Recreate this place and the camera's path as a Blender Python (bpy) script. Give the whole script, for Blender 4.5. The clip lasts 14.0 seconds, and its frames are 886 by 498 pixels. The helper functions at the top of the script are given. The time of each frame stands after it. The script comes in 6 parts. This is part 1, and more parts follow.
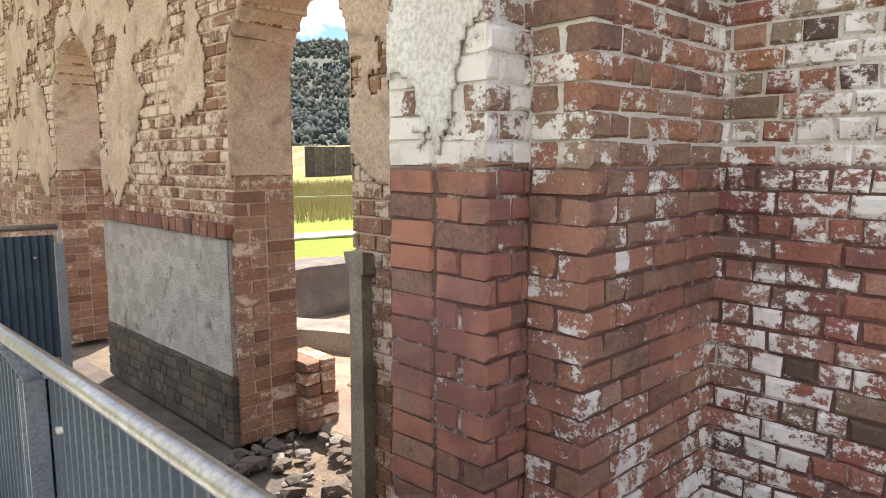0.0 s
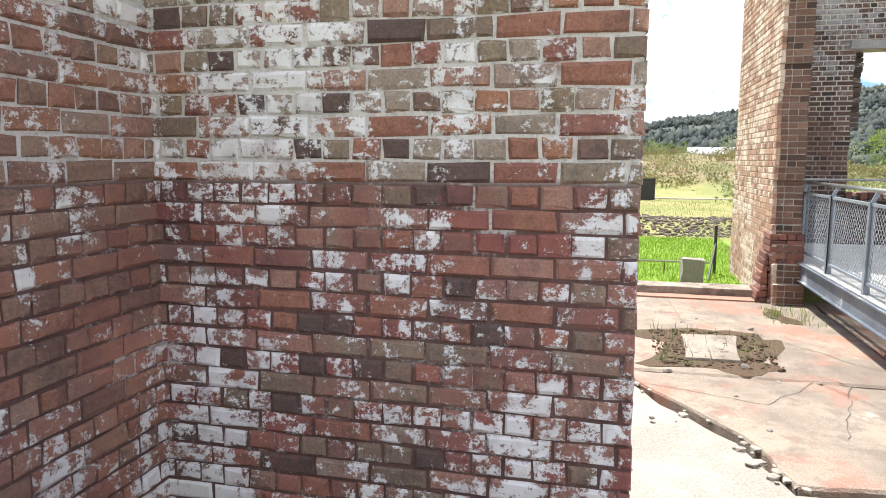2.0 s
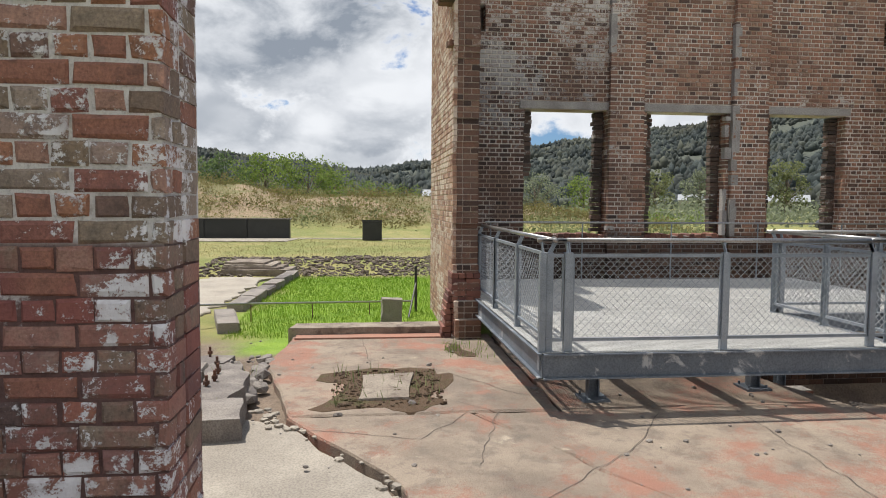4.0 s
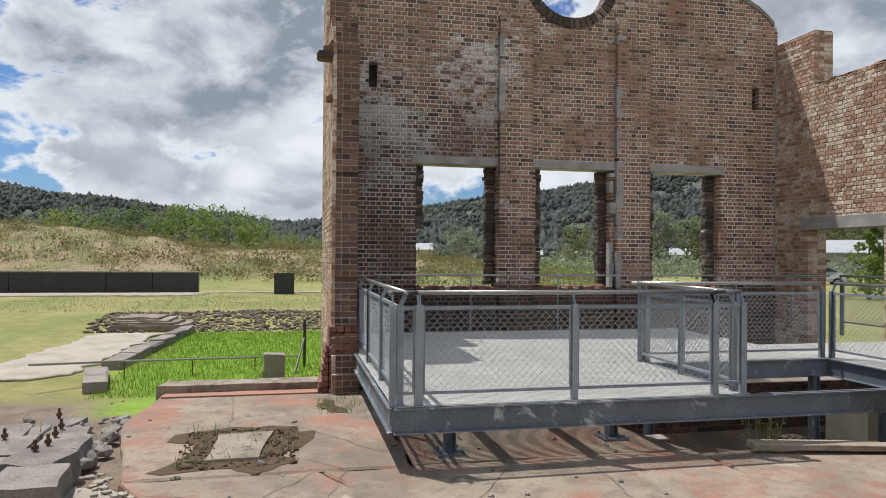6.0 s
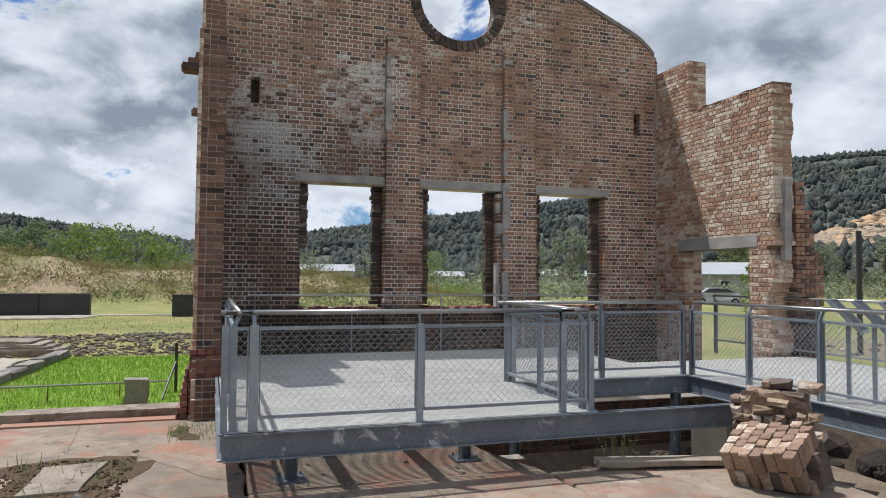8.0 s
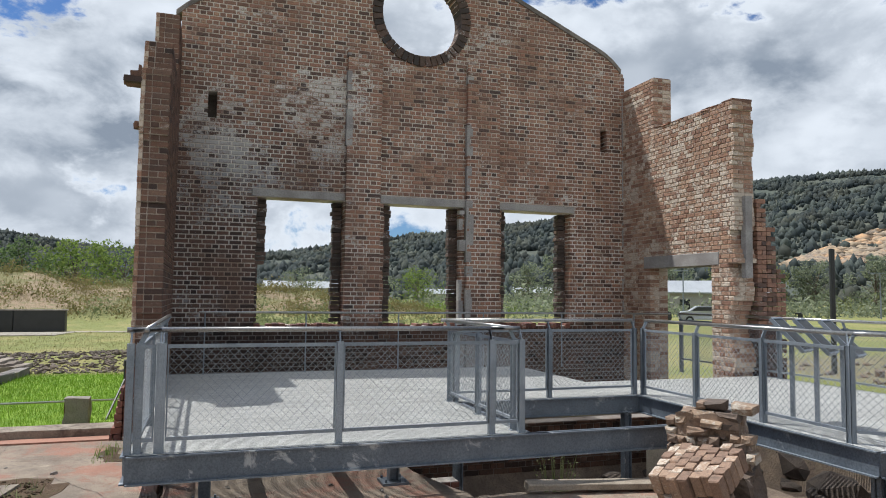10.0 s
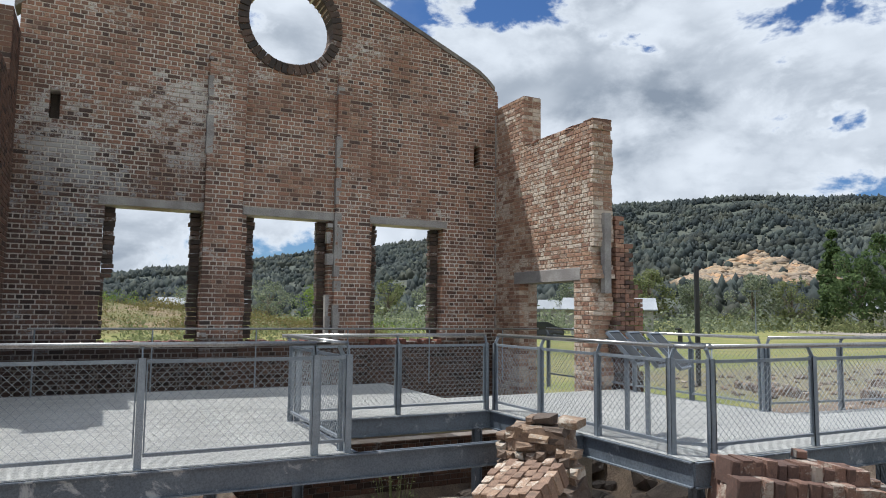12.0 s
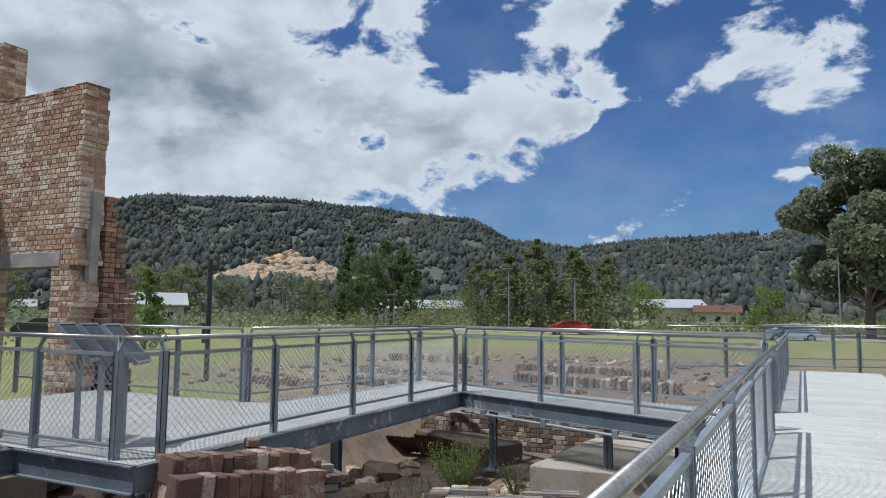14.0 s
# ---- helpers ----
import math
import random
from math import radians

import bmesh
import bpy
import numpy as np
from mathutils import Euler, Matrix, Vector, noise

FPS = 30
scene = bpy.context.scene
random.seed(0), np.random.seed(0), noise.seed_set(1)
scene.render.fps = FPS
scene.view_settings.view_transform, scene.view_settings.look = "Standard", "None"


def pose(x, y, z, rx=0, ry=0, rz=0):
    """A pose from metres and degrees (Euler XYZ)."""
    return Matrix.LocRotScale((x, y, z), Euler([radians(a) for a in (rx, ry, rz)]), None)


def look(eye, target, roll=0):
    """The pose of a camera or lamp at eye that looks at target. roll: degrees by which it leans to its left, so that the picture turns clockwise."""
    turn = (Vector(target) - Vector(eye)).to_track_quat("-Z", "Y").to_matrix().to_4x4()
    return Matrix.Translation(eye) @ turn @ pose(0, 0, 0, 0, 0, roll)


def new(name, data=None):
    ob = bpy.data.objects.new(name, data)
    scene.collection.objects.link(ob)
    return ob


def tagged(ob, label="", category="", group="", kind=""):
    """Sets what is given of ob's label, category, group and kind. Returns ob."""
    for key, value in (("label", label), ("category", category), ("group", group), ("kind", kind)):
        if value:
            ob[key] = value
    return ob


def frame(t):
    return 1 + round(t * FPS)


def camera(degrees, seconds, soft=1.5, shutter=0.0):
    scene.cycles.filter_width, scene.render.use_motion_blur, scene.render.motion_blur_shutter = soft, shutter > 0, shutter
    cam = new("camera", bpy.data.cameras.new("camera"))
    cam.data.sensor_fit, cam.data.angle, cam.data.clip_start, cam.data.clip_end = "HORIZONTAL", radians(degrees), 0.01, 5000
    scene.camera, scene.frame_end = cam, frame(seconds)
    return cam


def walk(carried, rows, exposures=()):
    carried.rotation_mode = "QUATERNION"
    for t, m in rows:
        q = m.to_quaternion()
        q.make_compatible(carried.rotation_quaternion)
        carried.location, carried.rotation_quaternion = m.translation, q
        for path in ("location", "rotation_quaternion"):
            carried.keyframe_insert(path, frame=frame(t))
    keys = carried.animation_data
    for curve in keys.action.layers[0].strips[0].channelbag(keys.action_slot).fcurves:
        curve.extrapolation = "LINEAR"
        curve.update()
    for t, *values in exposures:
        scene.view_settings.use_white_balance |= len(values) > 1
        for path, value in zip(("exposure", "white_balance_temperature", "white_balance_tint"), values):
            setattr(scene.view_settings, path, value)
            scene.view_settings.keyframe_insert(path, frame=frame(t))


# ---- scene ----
cam = camera(65.2, 14.0, 1.0)
METRES, EYE, TILT, LEAN, TURN = 5.5, 1.32, 0.0, 0.0, -44.4
ROWS = [
    (0.0, 0.0, 0.0, 0.0, 0.0, -7.33, -0.02),
    (0.5, 0.0275, -0.0129, 0.0029, -10.87, -7.37, -0.08),
    (1.0, 0.0555, -0.0293, 0.0044, -20.23, -7.46, -0.18),
    (1.5, 0.0805, -0.0503, 0.0084, -26.9, -7.47, -0.21),
    (2.0, 0.105, -0.0729, 0.012, -31.45, -7.4, -0.21),
    (2.5, 0.1296, -0.0922, 0.0164, -37.65, -7.24, -0.35),
    (3.0, 0.1577, -0.1109, 0.0171, -43.7, -6.35, -0.34),
    (3.5, 0.1864, -0.1308, 0.0202, -48.19, -5.16, -0.41),
    (4.0, 0.2119, -0.1541, 0.0232, -52.18, -3.94, -0.45),
    (6.5, 0.3185, -0.2914, 0.0236, -59.69, 1.39, -0.5),
    (7.0, 0.3482, -0.3148, 0.0221, -62.31, 1.97, -0.52),
    (7.5, 0.3663, -0.3453, 0.0196, -63.53, 2.19, -0.53),
    (8.0, 0.3858, -0.3757, 0.0194, -64.15, 2.32, -0.52),
    (10.5, 0.4959, -0.5045, 0.0188, -65.08, 4.48, -0.6),
    (11.0, 0.5219, -0.5339, 0.0177, -66.8, 4.88, -0.59),
    (11.5, 0.5442, -0.564, 0.0174, -68.86, 5.13, -0.61),
    (12.0, 0.5708, -0.5926, 0.0136, -72.18, 5.28, -0.62),
    (12.5, 0.5996, -0.6229, 0.0112, -78.41, 5.32, -0.64),
    (13.0, 0.6263, -0.6553, 0.011, -88.44, 5.33, -0.57),
    (13.5, 0.6487, -0.6897, 0.0054, -99.24, 5.32, -0.57),
    (14.0, 0.6697, -0.7236, 0.0026, -108.98, 5.31, -0.52),
]
EXPOSURES = [(0.0, 1.65, 7000, 12), (0.5, 1.74, 6800, 11), (1.0, 1.86, 6500, 10), (1.5, 1.82, 6350, 10), (2.0, 1.48, 6350, 10), (2.5, 1.08, 6400, 10), (3.0, 0.72, 6500, 10), (3.5, 0.55, 6550, 10), (4.0, 0.48, 6550, 10), (6.5, 0.40, 6300, 9), (8.0, 0.40, 6150, 9), (11.0, 0.40, 6100, 8), (12.0, 0.38, 6050, 8), (14.0, 0.12, 5900, 7)]
walk(cam, [(t, pose(0, 0, EYE, TILT, LEAN, TURN) @ pose(METRES * x, METRES * y, METRES * z, 90 + pitch, roll, yaw)) for t, x, y, z, yaw, pitch, roll in ROWS], EXPOSURES)

# ---- sky and sun ----
SUN_DIR = Vector((0.33, 0.31, 1.0)).normalized()
SUN_ELEV = math.asin(SUN_DIR.z)
SUN_AZ = math.atan2(SUN_DIR.x, SUN_DIR.y)


class Nodes:
    """A short way to write node trees."""

    def __init__(self, tree):
        self.t = tree
        self.t.nodes.clear()

    def put(self, sock, value):
        if isinstance(value, bpy.types.NodeSocket):
            self.t.links.new(value, sock)
        elif value is not None:
            sock.default_value = value

    def add(self, kind, inputs=None, **props):
        n = self.t.nodes.new("ShaderNode" + kind)
        for k, v in props.items():
            setattr(n, k, v)
        for k, v in (inputs or {}).items():
            self.put(n.inputs[k], v)
        return n

    def math(self, op, a, b=0.0, c=0.0, clamp=False):
        n = self.add("Math", operation=op, use_clamp=clamp)
        self.put(n.inputs[0], a)
        self.put(n.inputs[1], b)
        if len(n.inputs) > 2:
            self.put(n.inputs[2], c)
        return n.outputs[0]

    def vmath(self, op, a, b=(0, 0, 0)):
        n = self.add("VectorMath", operation=op)
        self.put(n.inputs[0], a)
        self.put(n.inputs[1], b)
        return n.outputs[0]

    def noise(self, vec, scale, detail=4.0, rough=0.55, distort=0.0):
        return self.add("TexNoise", {"Vector": vec, "Scale": scale, "Detail": detail, "Roughness": rough, "Distortion": distort}).outputs[0]

    def ramp(self, fac, stops, mode="LINEAR"):
        n = self.add("ValToRGB", {"Fac": fac})
        cr = n.color_ramp
        cr.interpolation = mode
        while len(cr.elements) < len(stops):
            cr.elements.new(0.5)
        for e, (p, c) in zip(cr.elements, stops):
            e.position = p
            e.color = (*c, 1.0) if len(c) == 3 else c
        return n.outputs[0]

    def step(self, x, lo, hi):
        return self.add("MapRange", {"Value": x, "From Min": lo, "From Max": hi}, interpolation_type="SMOOTHSTEP").outputs[0]

    def mix(self, fac, a, b, blend="MIX"):
        n = self.add("Mix", data_type="RGBA", blend_type=blend)
        self.put(n.inputs[0], fac)
        self.put(n.inputs[6], (*a, 1.0) if isinstance(a, tuple) and len(a) == 3 else a)
        self.put(n.inputs[7], (*b, 1.0) if isinstance(b, tuple) and len(b) == 3 else b)
        return n.outputs[2]


world = bpy.data.worlds.new("sky")
scene.world = world
world.use_nodes = True
w = Nodes(world.node_tree)
sky = w.add("TexSky", sky_type="NISHITA", sun_disc=False, sun_elevation=SUN_ELEV, sun_rotation=SUN_AZ, air_density=1.0, dust_density=0.6, ozone_density=1.6)
way = w.add("TexCoord").outputs["Generated"]
sep = w.add("SeparateXYZ", {0: way})
up = w.math("MAXIMUM", sep.outputs[2], 0.0)
puff = w.vmath("ADD", w.vmath("MULTIPLY", way, (1.0, 1.0, 1.75)), (1.37, 4.2, 0.6))
lit = w.vmath("ADD", puff, (0.02, 0.02, 0.075))
drift = w.add("SeparateXYZ", {0: w.vmath("MULTIPLY", w.vmath("SUBTRACT", w.add("TexNoise", {"Vector": puff, "Scale": 5.0, "Detail": 5.0, "Roughness": 0.6}).outputs["Color"], (0.5, 0.5, 0.5)), (10.0, 7.0, 0.0))})
turn = w.math("MULTIPLY", w.math("ARCTAN2", w.math("MULTIPLY", sep.outputs[1], -1.0), w.math("MULTIPLY", sep.outputs[0], -1.0)), 180 / math.pi)
bearing = w.math("ADD", w.math("ADD", turn, 90.0), drift.outputs[0])
bearing = w.math("SUBTRACT", bearing, w.math("MULTIPLY", w.math("GREATER_THAN", bearing, 20.0), 360.0))
height = w.math("ADD", w.math("MULTIPLY", w.math("ARCSINE", sep.outputs[2]), 180 / math.pi), drift.outputs[1])


def swell(clouds):
    """Sum of soft swellings of the cloud field: (bearing, height, half width, half height, amount), in degrees."""
    total = None
    for b, e, hw, hh, amount in clouds:
        d = w.math("ADD", w.math("POWER", w.math("DIVIDE", w.math("SUBTRACT", bearing, b), hw), 2.0), w.math("POWER", w.math("DIVIDE", w.math("SUBTRACT", height, e), hh), 2.0))
        k = w.math("MULTIPLY", w.step(d, 1.7, 0.0), amount)
        total = k if total is None else w.math("ADD", total, k)
    return total


# heaped clouds with blue gaps between them, thinning out towards the south
HEAPS = [(-136.9, 16.2, 14.0, 8.9, 0.087), (-144.6, 21.1, 7.0, 5.6, 0.031), (-156.5, 12.3, 8.9, 5.1, 0.099), (-155.1, 15.7, 4.2, 2.3, 0.050), (-167.1, 7.0, 4.2, 1.4, 0.081), (-164.6, 22.4, 2.8, 1.7, 0.074), (-166.5, 17.6, 2.3, 1.7, 0.081), (-179.6, 17.9, 6.5, 3.5, 0.124), (-180.4, 9.4, 2.8, 0.8, 0.105), (-184.1, 10.5, 1.5, 0.6, 0.093), (-163.6, 15.3, 1.9, 1.2, 0.074), (-173.9, 6.2, 2.8, 0.5, 0.081), (-146.6, 14.1, 1.3, 1.0, -0.105), (-133.1, 21.5, 3.3, 1.3, -0.098), (-152.2, 18.7, 2.8, 1.6, -0.060), (-159.0, 22.5, 3.7, 2.8, -0.075), (-112.6, 16.4, 18.7, 10.7, 0.062), (-135.7, 13.4, 7.0, 3.7, 0.037), (-128.7, 20.6, 14.0, 5.6, 0.062), (-133.7, 20.0, 2.1, 1.4, -0.112), (-95.4, 17.4, 42.1, 2.8, 0.025), (-82.8, 17.8, 15.4, 7.0, 0.074), (-83.3, 10.5, 7.0, 2.1, 0.062), (-77.2, 6.4, 4.2, 2.3, 0.081), (-76.9, 6.1, 4.4, 2.6, 0.081), (-90.4, 7.4, 4.2, 2.3, 0.081), (-82.9, 11.7, 10.3, 3.7, 0.074)]
GREYS = [(-132.2, 15.4, 6.5, 3.3, 0.216), (-137.0, 12.7, 7.0, 1.4, 0.130), (-158.9, 11.4, 5.6, 2.3, 0.072), (-157.9, 9.1, 4.7, 1.4, 0.072), (-82.0, 17.3, 15.4, 4.2, 0.504), (-77.8, 11.6, 6.1, 2.8, 0.252), (-133.6, 15.1, 6.5, 2.8, 0.115), (-82.9, 13.8, 12.2, 2.3, 0.504), (-89.0, 4.9, 5.6, 0.7, 0.252), (-137.0, 16.3, 5.1, 2.8, 0.115), (-117.4, 22.5, 11.7, 2.8, 0.216)]
# Unseen cloud behind the camera, added to raise the light on shaded walls.
behind = w.math("MULTIPLY", w.step(sep.outputs[0], -0.1, -0.35), 0.10)
south = w.math("MULTIPLY", w.step(w.math("ABSOLUTE", w.math("ADD", bearing, 172.0)), 26.0, 8.0), -0.09)
more = w.math("ADD", swell(HEAPS), w.math("ADD", w.math("ADD", behind, south), -0.004))
fluff = w.noise(puff, 6.5, 12.0, 0.60, 0.25)
base = w.noise(puff, 2.1, 3.0, 0.5, 0.0)
warp = w.vmath("ADD", puff, w.vmath("MULTIPLY", w.add("TexNoise", {"Vector": puff, "Scale": 9.0, "Detail": 4.0}).outputs["Color"], (0.09, 0.09, 0.09)))
lobe = w.add("TexVoronoi", {"Vector": warp, "Scale": 11.0, "Smoothness": 0.5}, feature="SMOOTH_F1").outputs["Distance"]
body = w.math("ADD", w.math("ADD", w.math("MULTIPLY", base, 0.30), w.math("MULTIPLY", fluff, 0.70)), w.math("SUBTRACT", more, w.math("MULTIPLY", w.math("SUBTRACT", lobe, 0.4), 0.10)))
fluff2 = w.noise(lit, 6.5, 9.0, 0.58, 0.25)
heave = w.math("SUBTRACT", w.noise(lit, 3.4, 3.0, 0.5, 0.3), w.noise(puff, 3.4, 3.0, 0.5, 0.3))
shade = w.math("ADD", w.math("SUBTRACT", fluff2, fluff), heave)
cover = w.step(body, 0.462, 0.520)
deep = w.step(body, 0.49, 0.60)
billow = w.math("ADD", w.math("MULTIPLY", w.step(shade, -0.20, 0.22), 0.75), w.math("MULTIPLY", w.step(lobe, 0.25, 0.62), 0.30))
grey = w.math("ADD", w.math("MULTIPLY", billow, w.math("MULTIPLY", deep, 0.70)), w.math("MULTIPLY", swell(GREYS), w.step(w.math("ADD", fluff, shade), 0.26, 0.72)), clamp=True)
cloud = w.mix(grey, (6.0, 6.2, 6.5), (2.0, 2.3, 2.75))
thin = w.step(w.noise(puff, 3.0, 6.0, 0.6), 0.45, 0.75)
blue = w.mix(w.math("MULTIPLY", thin, 0.18), w.mix(1.0, sky.outputs[0], (0.36, 0.49, 0.68), "MULTIPLY"), (5.0, 5.4, 6.0))
total = w.mix(cover, blue, cloud)
bg = w.add("Background", {"Color": total, "Strength": 0.105})
w.t.links.new(bg.outputs[0], w.add("OutputWorld").inputs[0])

sun = new("sun", bpy.data.lights.new("sun", "SUN"))
sun.data.energy, sun.data.angle, sun.data.color = 4.1, radians(0.6), (1.0, 0.95, 0.87)
sun.matrix_world = look(SUN_DIR * 50, (0, 0, 0))

# ---- materials ----
def material(name):
    m = bpy.data.materials.new(name)
    m.use_nodes = True
    return m, Nodes(m.node_tree)


def finish(m, n, color, rough, bump=None, strength=0.3, dist=0.01, metal=0.0, extra=None):
    p = n.add("BsdfPrincipled", {"Base Color": color if not isinstance(color, tuple) else (*color, 1.0), "Roughness": rough, "Metallic": metal})
    for k, v in (extra or {}).items():
        n.put(p.inputs[k], v)
    if bump is not None:
        n.put(p.inputs["Normal"], n.add("Bump", {"Height": bump, "Strength": strength, "Distance": dist}).outputs[0])
    n.t.links.new(p.outputs[0], n.add("OutputMaterial").inputs[0])
    return m


def rnd(n):
    """A random number for each piece, whether an object or an island."""
    return n.math("FRACT", n.math("ADD", n.add("ObjectInfo").outputs["Random"], n.add("NewGeometry").outputs["Random Per Island"]))


def place(n):
    return n.add("NewGeometry").outputs["Position"]


def darkened(n, pos, base, amount):
    """Darker tones on the gable: strong in its first bay and along its foot."""
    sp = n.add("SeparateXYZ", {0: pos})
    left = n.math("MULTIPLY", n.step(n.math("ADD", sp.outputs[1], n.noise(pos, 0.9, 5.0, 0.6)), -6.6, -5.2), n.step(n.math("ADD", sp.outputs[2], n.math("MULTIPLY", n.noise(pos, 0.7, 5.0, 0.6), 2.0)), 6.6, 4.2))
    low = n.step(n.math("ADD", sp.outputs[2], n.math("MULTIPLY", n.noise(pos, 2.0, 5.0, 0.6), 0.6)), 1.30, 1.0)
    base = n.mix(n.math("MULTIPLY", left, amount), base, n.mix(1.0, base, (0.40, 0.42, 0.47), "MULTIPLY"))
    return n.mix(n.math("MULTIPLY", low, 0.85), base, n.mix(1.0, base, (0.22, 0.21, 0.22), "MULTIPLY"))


def brick_mat(name, stops, white, white_low=None, band=None, white_col=(0.66, 0.64, 0.61), scale=3.2, bare=0.22, red=None, salt=0.0, zone=None, mode="LINEAR", drip=1.0, crisp=1.0, corner=0.0, faded=0.6):
    """Bricks in many tones with flaking whitewash. white: how much of it is left; white_low below the height band."""
    m, n = material(name)
    pos, r = place(n), rnd(n)
    base = n.ramp(r, stops, mode)
    fine = n.noise(pos, 90.0, 5.0, 0.65)
    mid = n.noise(pos, 9.0, 5.0, 0.6)
    base = n.mix(n.step(fine, 0.3, 0.75), base, n.mix(1.0, base, (0.62, 0.6, 0.6), "MULTIPLY"))
    blot = n.noise(pos, 24.0, 6.0, 0.7)
    base = n.mix(n.step(blot, 0.52, 0.72), base, n.mix(1.0, base, (1.45, 1.4, 1.32), "MULTIPLY"))
    base = n.mix(n.step(blot, 0.46, 0.28), base, n.mix(1.0, base, (0.55, 0.55, 0.57), "MULTIPLY"))
    base = n.mix(n.math("MULTIPLY", n.step(mid, 0.52, 0.75), 0.55), base, (0.055, 0.045, 0.04))
    if red is not None:
        z = n.add("SeparateXYZ", {0: pos}).outputs[2]
        under = n.step(n.math("ADD", z, n.math("MULTIPLY", n.noise(pos, 14.0, 3.0), 0.02)), band + 0.022, band + 0.004)
        worn = n.math("MULTIPLY", under, n.step(n.math("ADD", n.noise(pos, 3.0, 6.0, 0.7), n.math("MULTIPLY", r, 0.30)), 0.48, 0.72))
        wash = n.mix(n.math("MULTIPLY", n.step(n.noise(pos, 2.2, 4.0, 0.6), 0.44, 0.64), 0.8), red, tuple(c * f for c, f in zip(red, (0.45, 0.42, 0.62))))
        base = n.mix(n.math("MULTIPLY", worn, faded), base, wash)
    a = n.noise(n.vmath("MULTIPLY", pos, (1.0, 1.0, drip)), scale, 9.0, 0.70, 0.6)
    b = n.noise(n.vmath("MULTIPLY", pos, (1.0, 1.0, 1.5)), 13.0, 9.0, 0.72)
    gran = n.noise(pos, 62.0, 6.0, 0.75)
    level = n.math("ADD", n.math("ADD", n.math("MULTIPLY", a, 0.46), n.math("ADD", n.math("MULTIPLY", b, 0.34), n.math("MULTIPLY", gran, 0.20))), n.math("MULTIPLY", n.math("SUBTRACT", r, 0.5), bare))
    if band is not None:
        z = n.add("SeparateXYZ", {0: pos}).outputs[2]
        up = n.step(z, band - 0.01, band + 0.02)
        cut = n.math("ADD", 1.0 - white_low, n.math("MULTIPLY", up, white_low - white))
        if salt:
            cut = n.math("SUBTRACT", cut, n.math("MULTIPLY", n.step(z, 0.85, 0.1), salt))
        if corner:
            cut = n.math("SUBTRACT", cut, n.math("MULTIPLY", n.math("MULTIPLY", n.step(n.add("SeparateXYZ", {0: pos}).outputs[1], 0.35, 0.95), up), corner))
            cut = n.math("ADD", cut, n.math("MULTIPLY", n.step(n.add("SeparateXYZ", {0: pos}).outputs[1], 0.0, -0.55), 0.022))
    else:
        cut = 1.0 - white
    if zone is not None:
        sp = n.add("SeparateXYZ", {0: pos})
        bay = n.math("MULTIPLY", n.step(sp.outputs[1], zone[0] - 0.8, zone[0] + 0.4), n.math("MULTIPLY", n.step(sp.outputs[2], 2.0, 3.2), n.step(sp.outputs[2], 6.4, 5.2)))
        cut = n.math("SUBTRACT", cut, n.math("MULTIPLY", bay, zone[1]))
    mask = n.math("MULTIPLY", n.step(n.math("SUBTRACT", level, cut), -0.02 * crisp, 0.035 * crisp), n.step(gran, 0.22, 0.22 + 0.28 * crisp))
    tint = n.mix(n.step(n.noise(pos, 6.0, 7.0, 0.65), 0.46, 0.72), white_col, tuple(c * f for c, f in zip(white_col, (0.70, 0.66, 0.65))))
    base = n.mix(n.math("MULTIPLY", mask, 0.9), base, tint)
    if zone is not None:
        base = darkened(n, pos, base, 0.9)
    hgt = n.math("ADD", n.math("MULTIPLY", fine, 0.5), n.math("ADD", n.math("MULTIPLY", mid, 0.8), n.math("MULTIPLY", mask, 0.25)))
    return finish(m, n, base, 0.82, hgt, 0.75, 0.010)


def plain_mat(name, a, b, scale=6.0, rough=0.85, bump=0.4, dist=0.008, c=None, cscale=1.2, clo=0.5, chi=0.68, metal=0.0, fine=60.0):
    """Two tones by a broad noise, a fine grain and, if given, stains of a third colour."""
    m, n = material(name)
    pos = place(n)
    r = rnd(n)
    broad = n.noise(pos, scale, 6.0, 0.6)
    grain = n.noise(pos, fine, 4.0, 0.65)
    col = n.mix(n.step(n.math("ADD", broad, n.math("MULTIPLY", n.math("SUBTRACT", r, 0.5), 0.3)), 0.3, 0.7), a, b)
    col = n.mix(n.math("MULTIPLY", n.step(grain, 0.38, 0.68), 0.6), col, n.mix(1.0, col, (0.45, 0.44, 0.43), "MULTIPLY"))
    if c is not None:
        col = n.mix(n.step(n.noise(pos, cscale, 7.0, 0.66, 0.5), clo, chi), col, c)
    return finish(m, n, col, rough, n.math("ADD", n.math("MULTIPLY", broad, 0.6), grain), bump, dist, metal)


OLD = [(0.0, (0.14, 0.092, 0.082)), (0.06, (0.25, 0.18, 0.135)), (0.19, (0.36, 0.165, 0.115)), (0.29, (0.31, 0.24, 0.175)), (0.40, (0.43, 0.25, 0.19)), (0.51, (0.24, 0.15, 0.12)), (0.60, (0.39, 0.31, 0.25)), (0.69, (0.32, 0.14, 0.11)), (0.77, (0.30, 0.22, 0.15)), (0.85, (0.42, 0.205, 0.125)), (0.92, (0.41, 0.30, 0.25))]
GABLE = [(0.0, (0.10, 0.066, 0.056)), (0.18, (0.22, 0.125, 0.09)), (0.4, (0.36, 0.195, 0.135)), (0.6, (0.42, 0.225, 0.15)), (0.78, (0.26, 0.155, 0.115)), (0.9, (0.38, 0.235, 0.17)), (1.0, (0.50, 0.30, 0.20))]
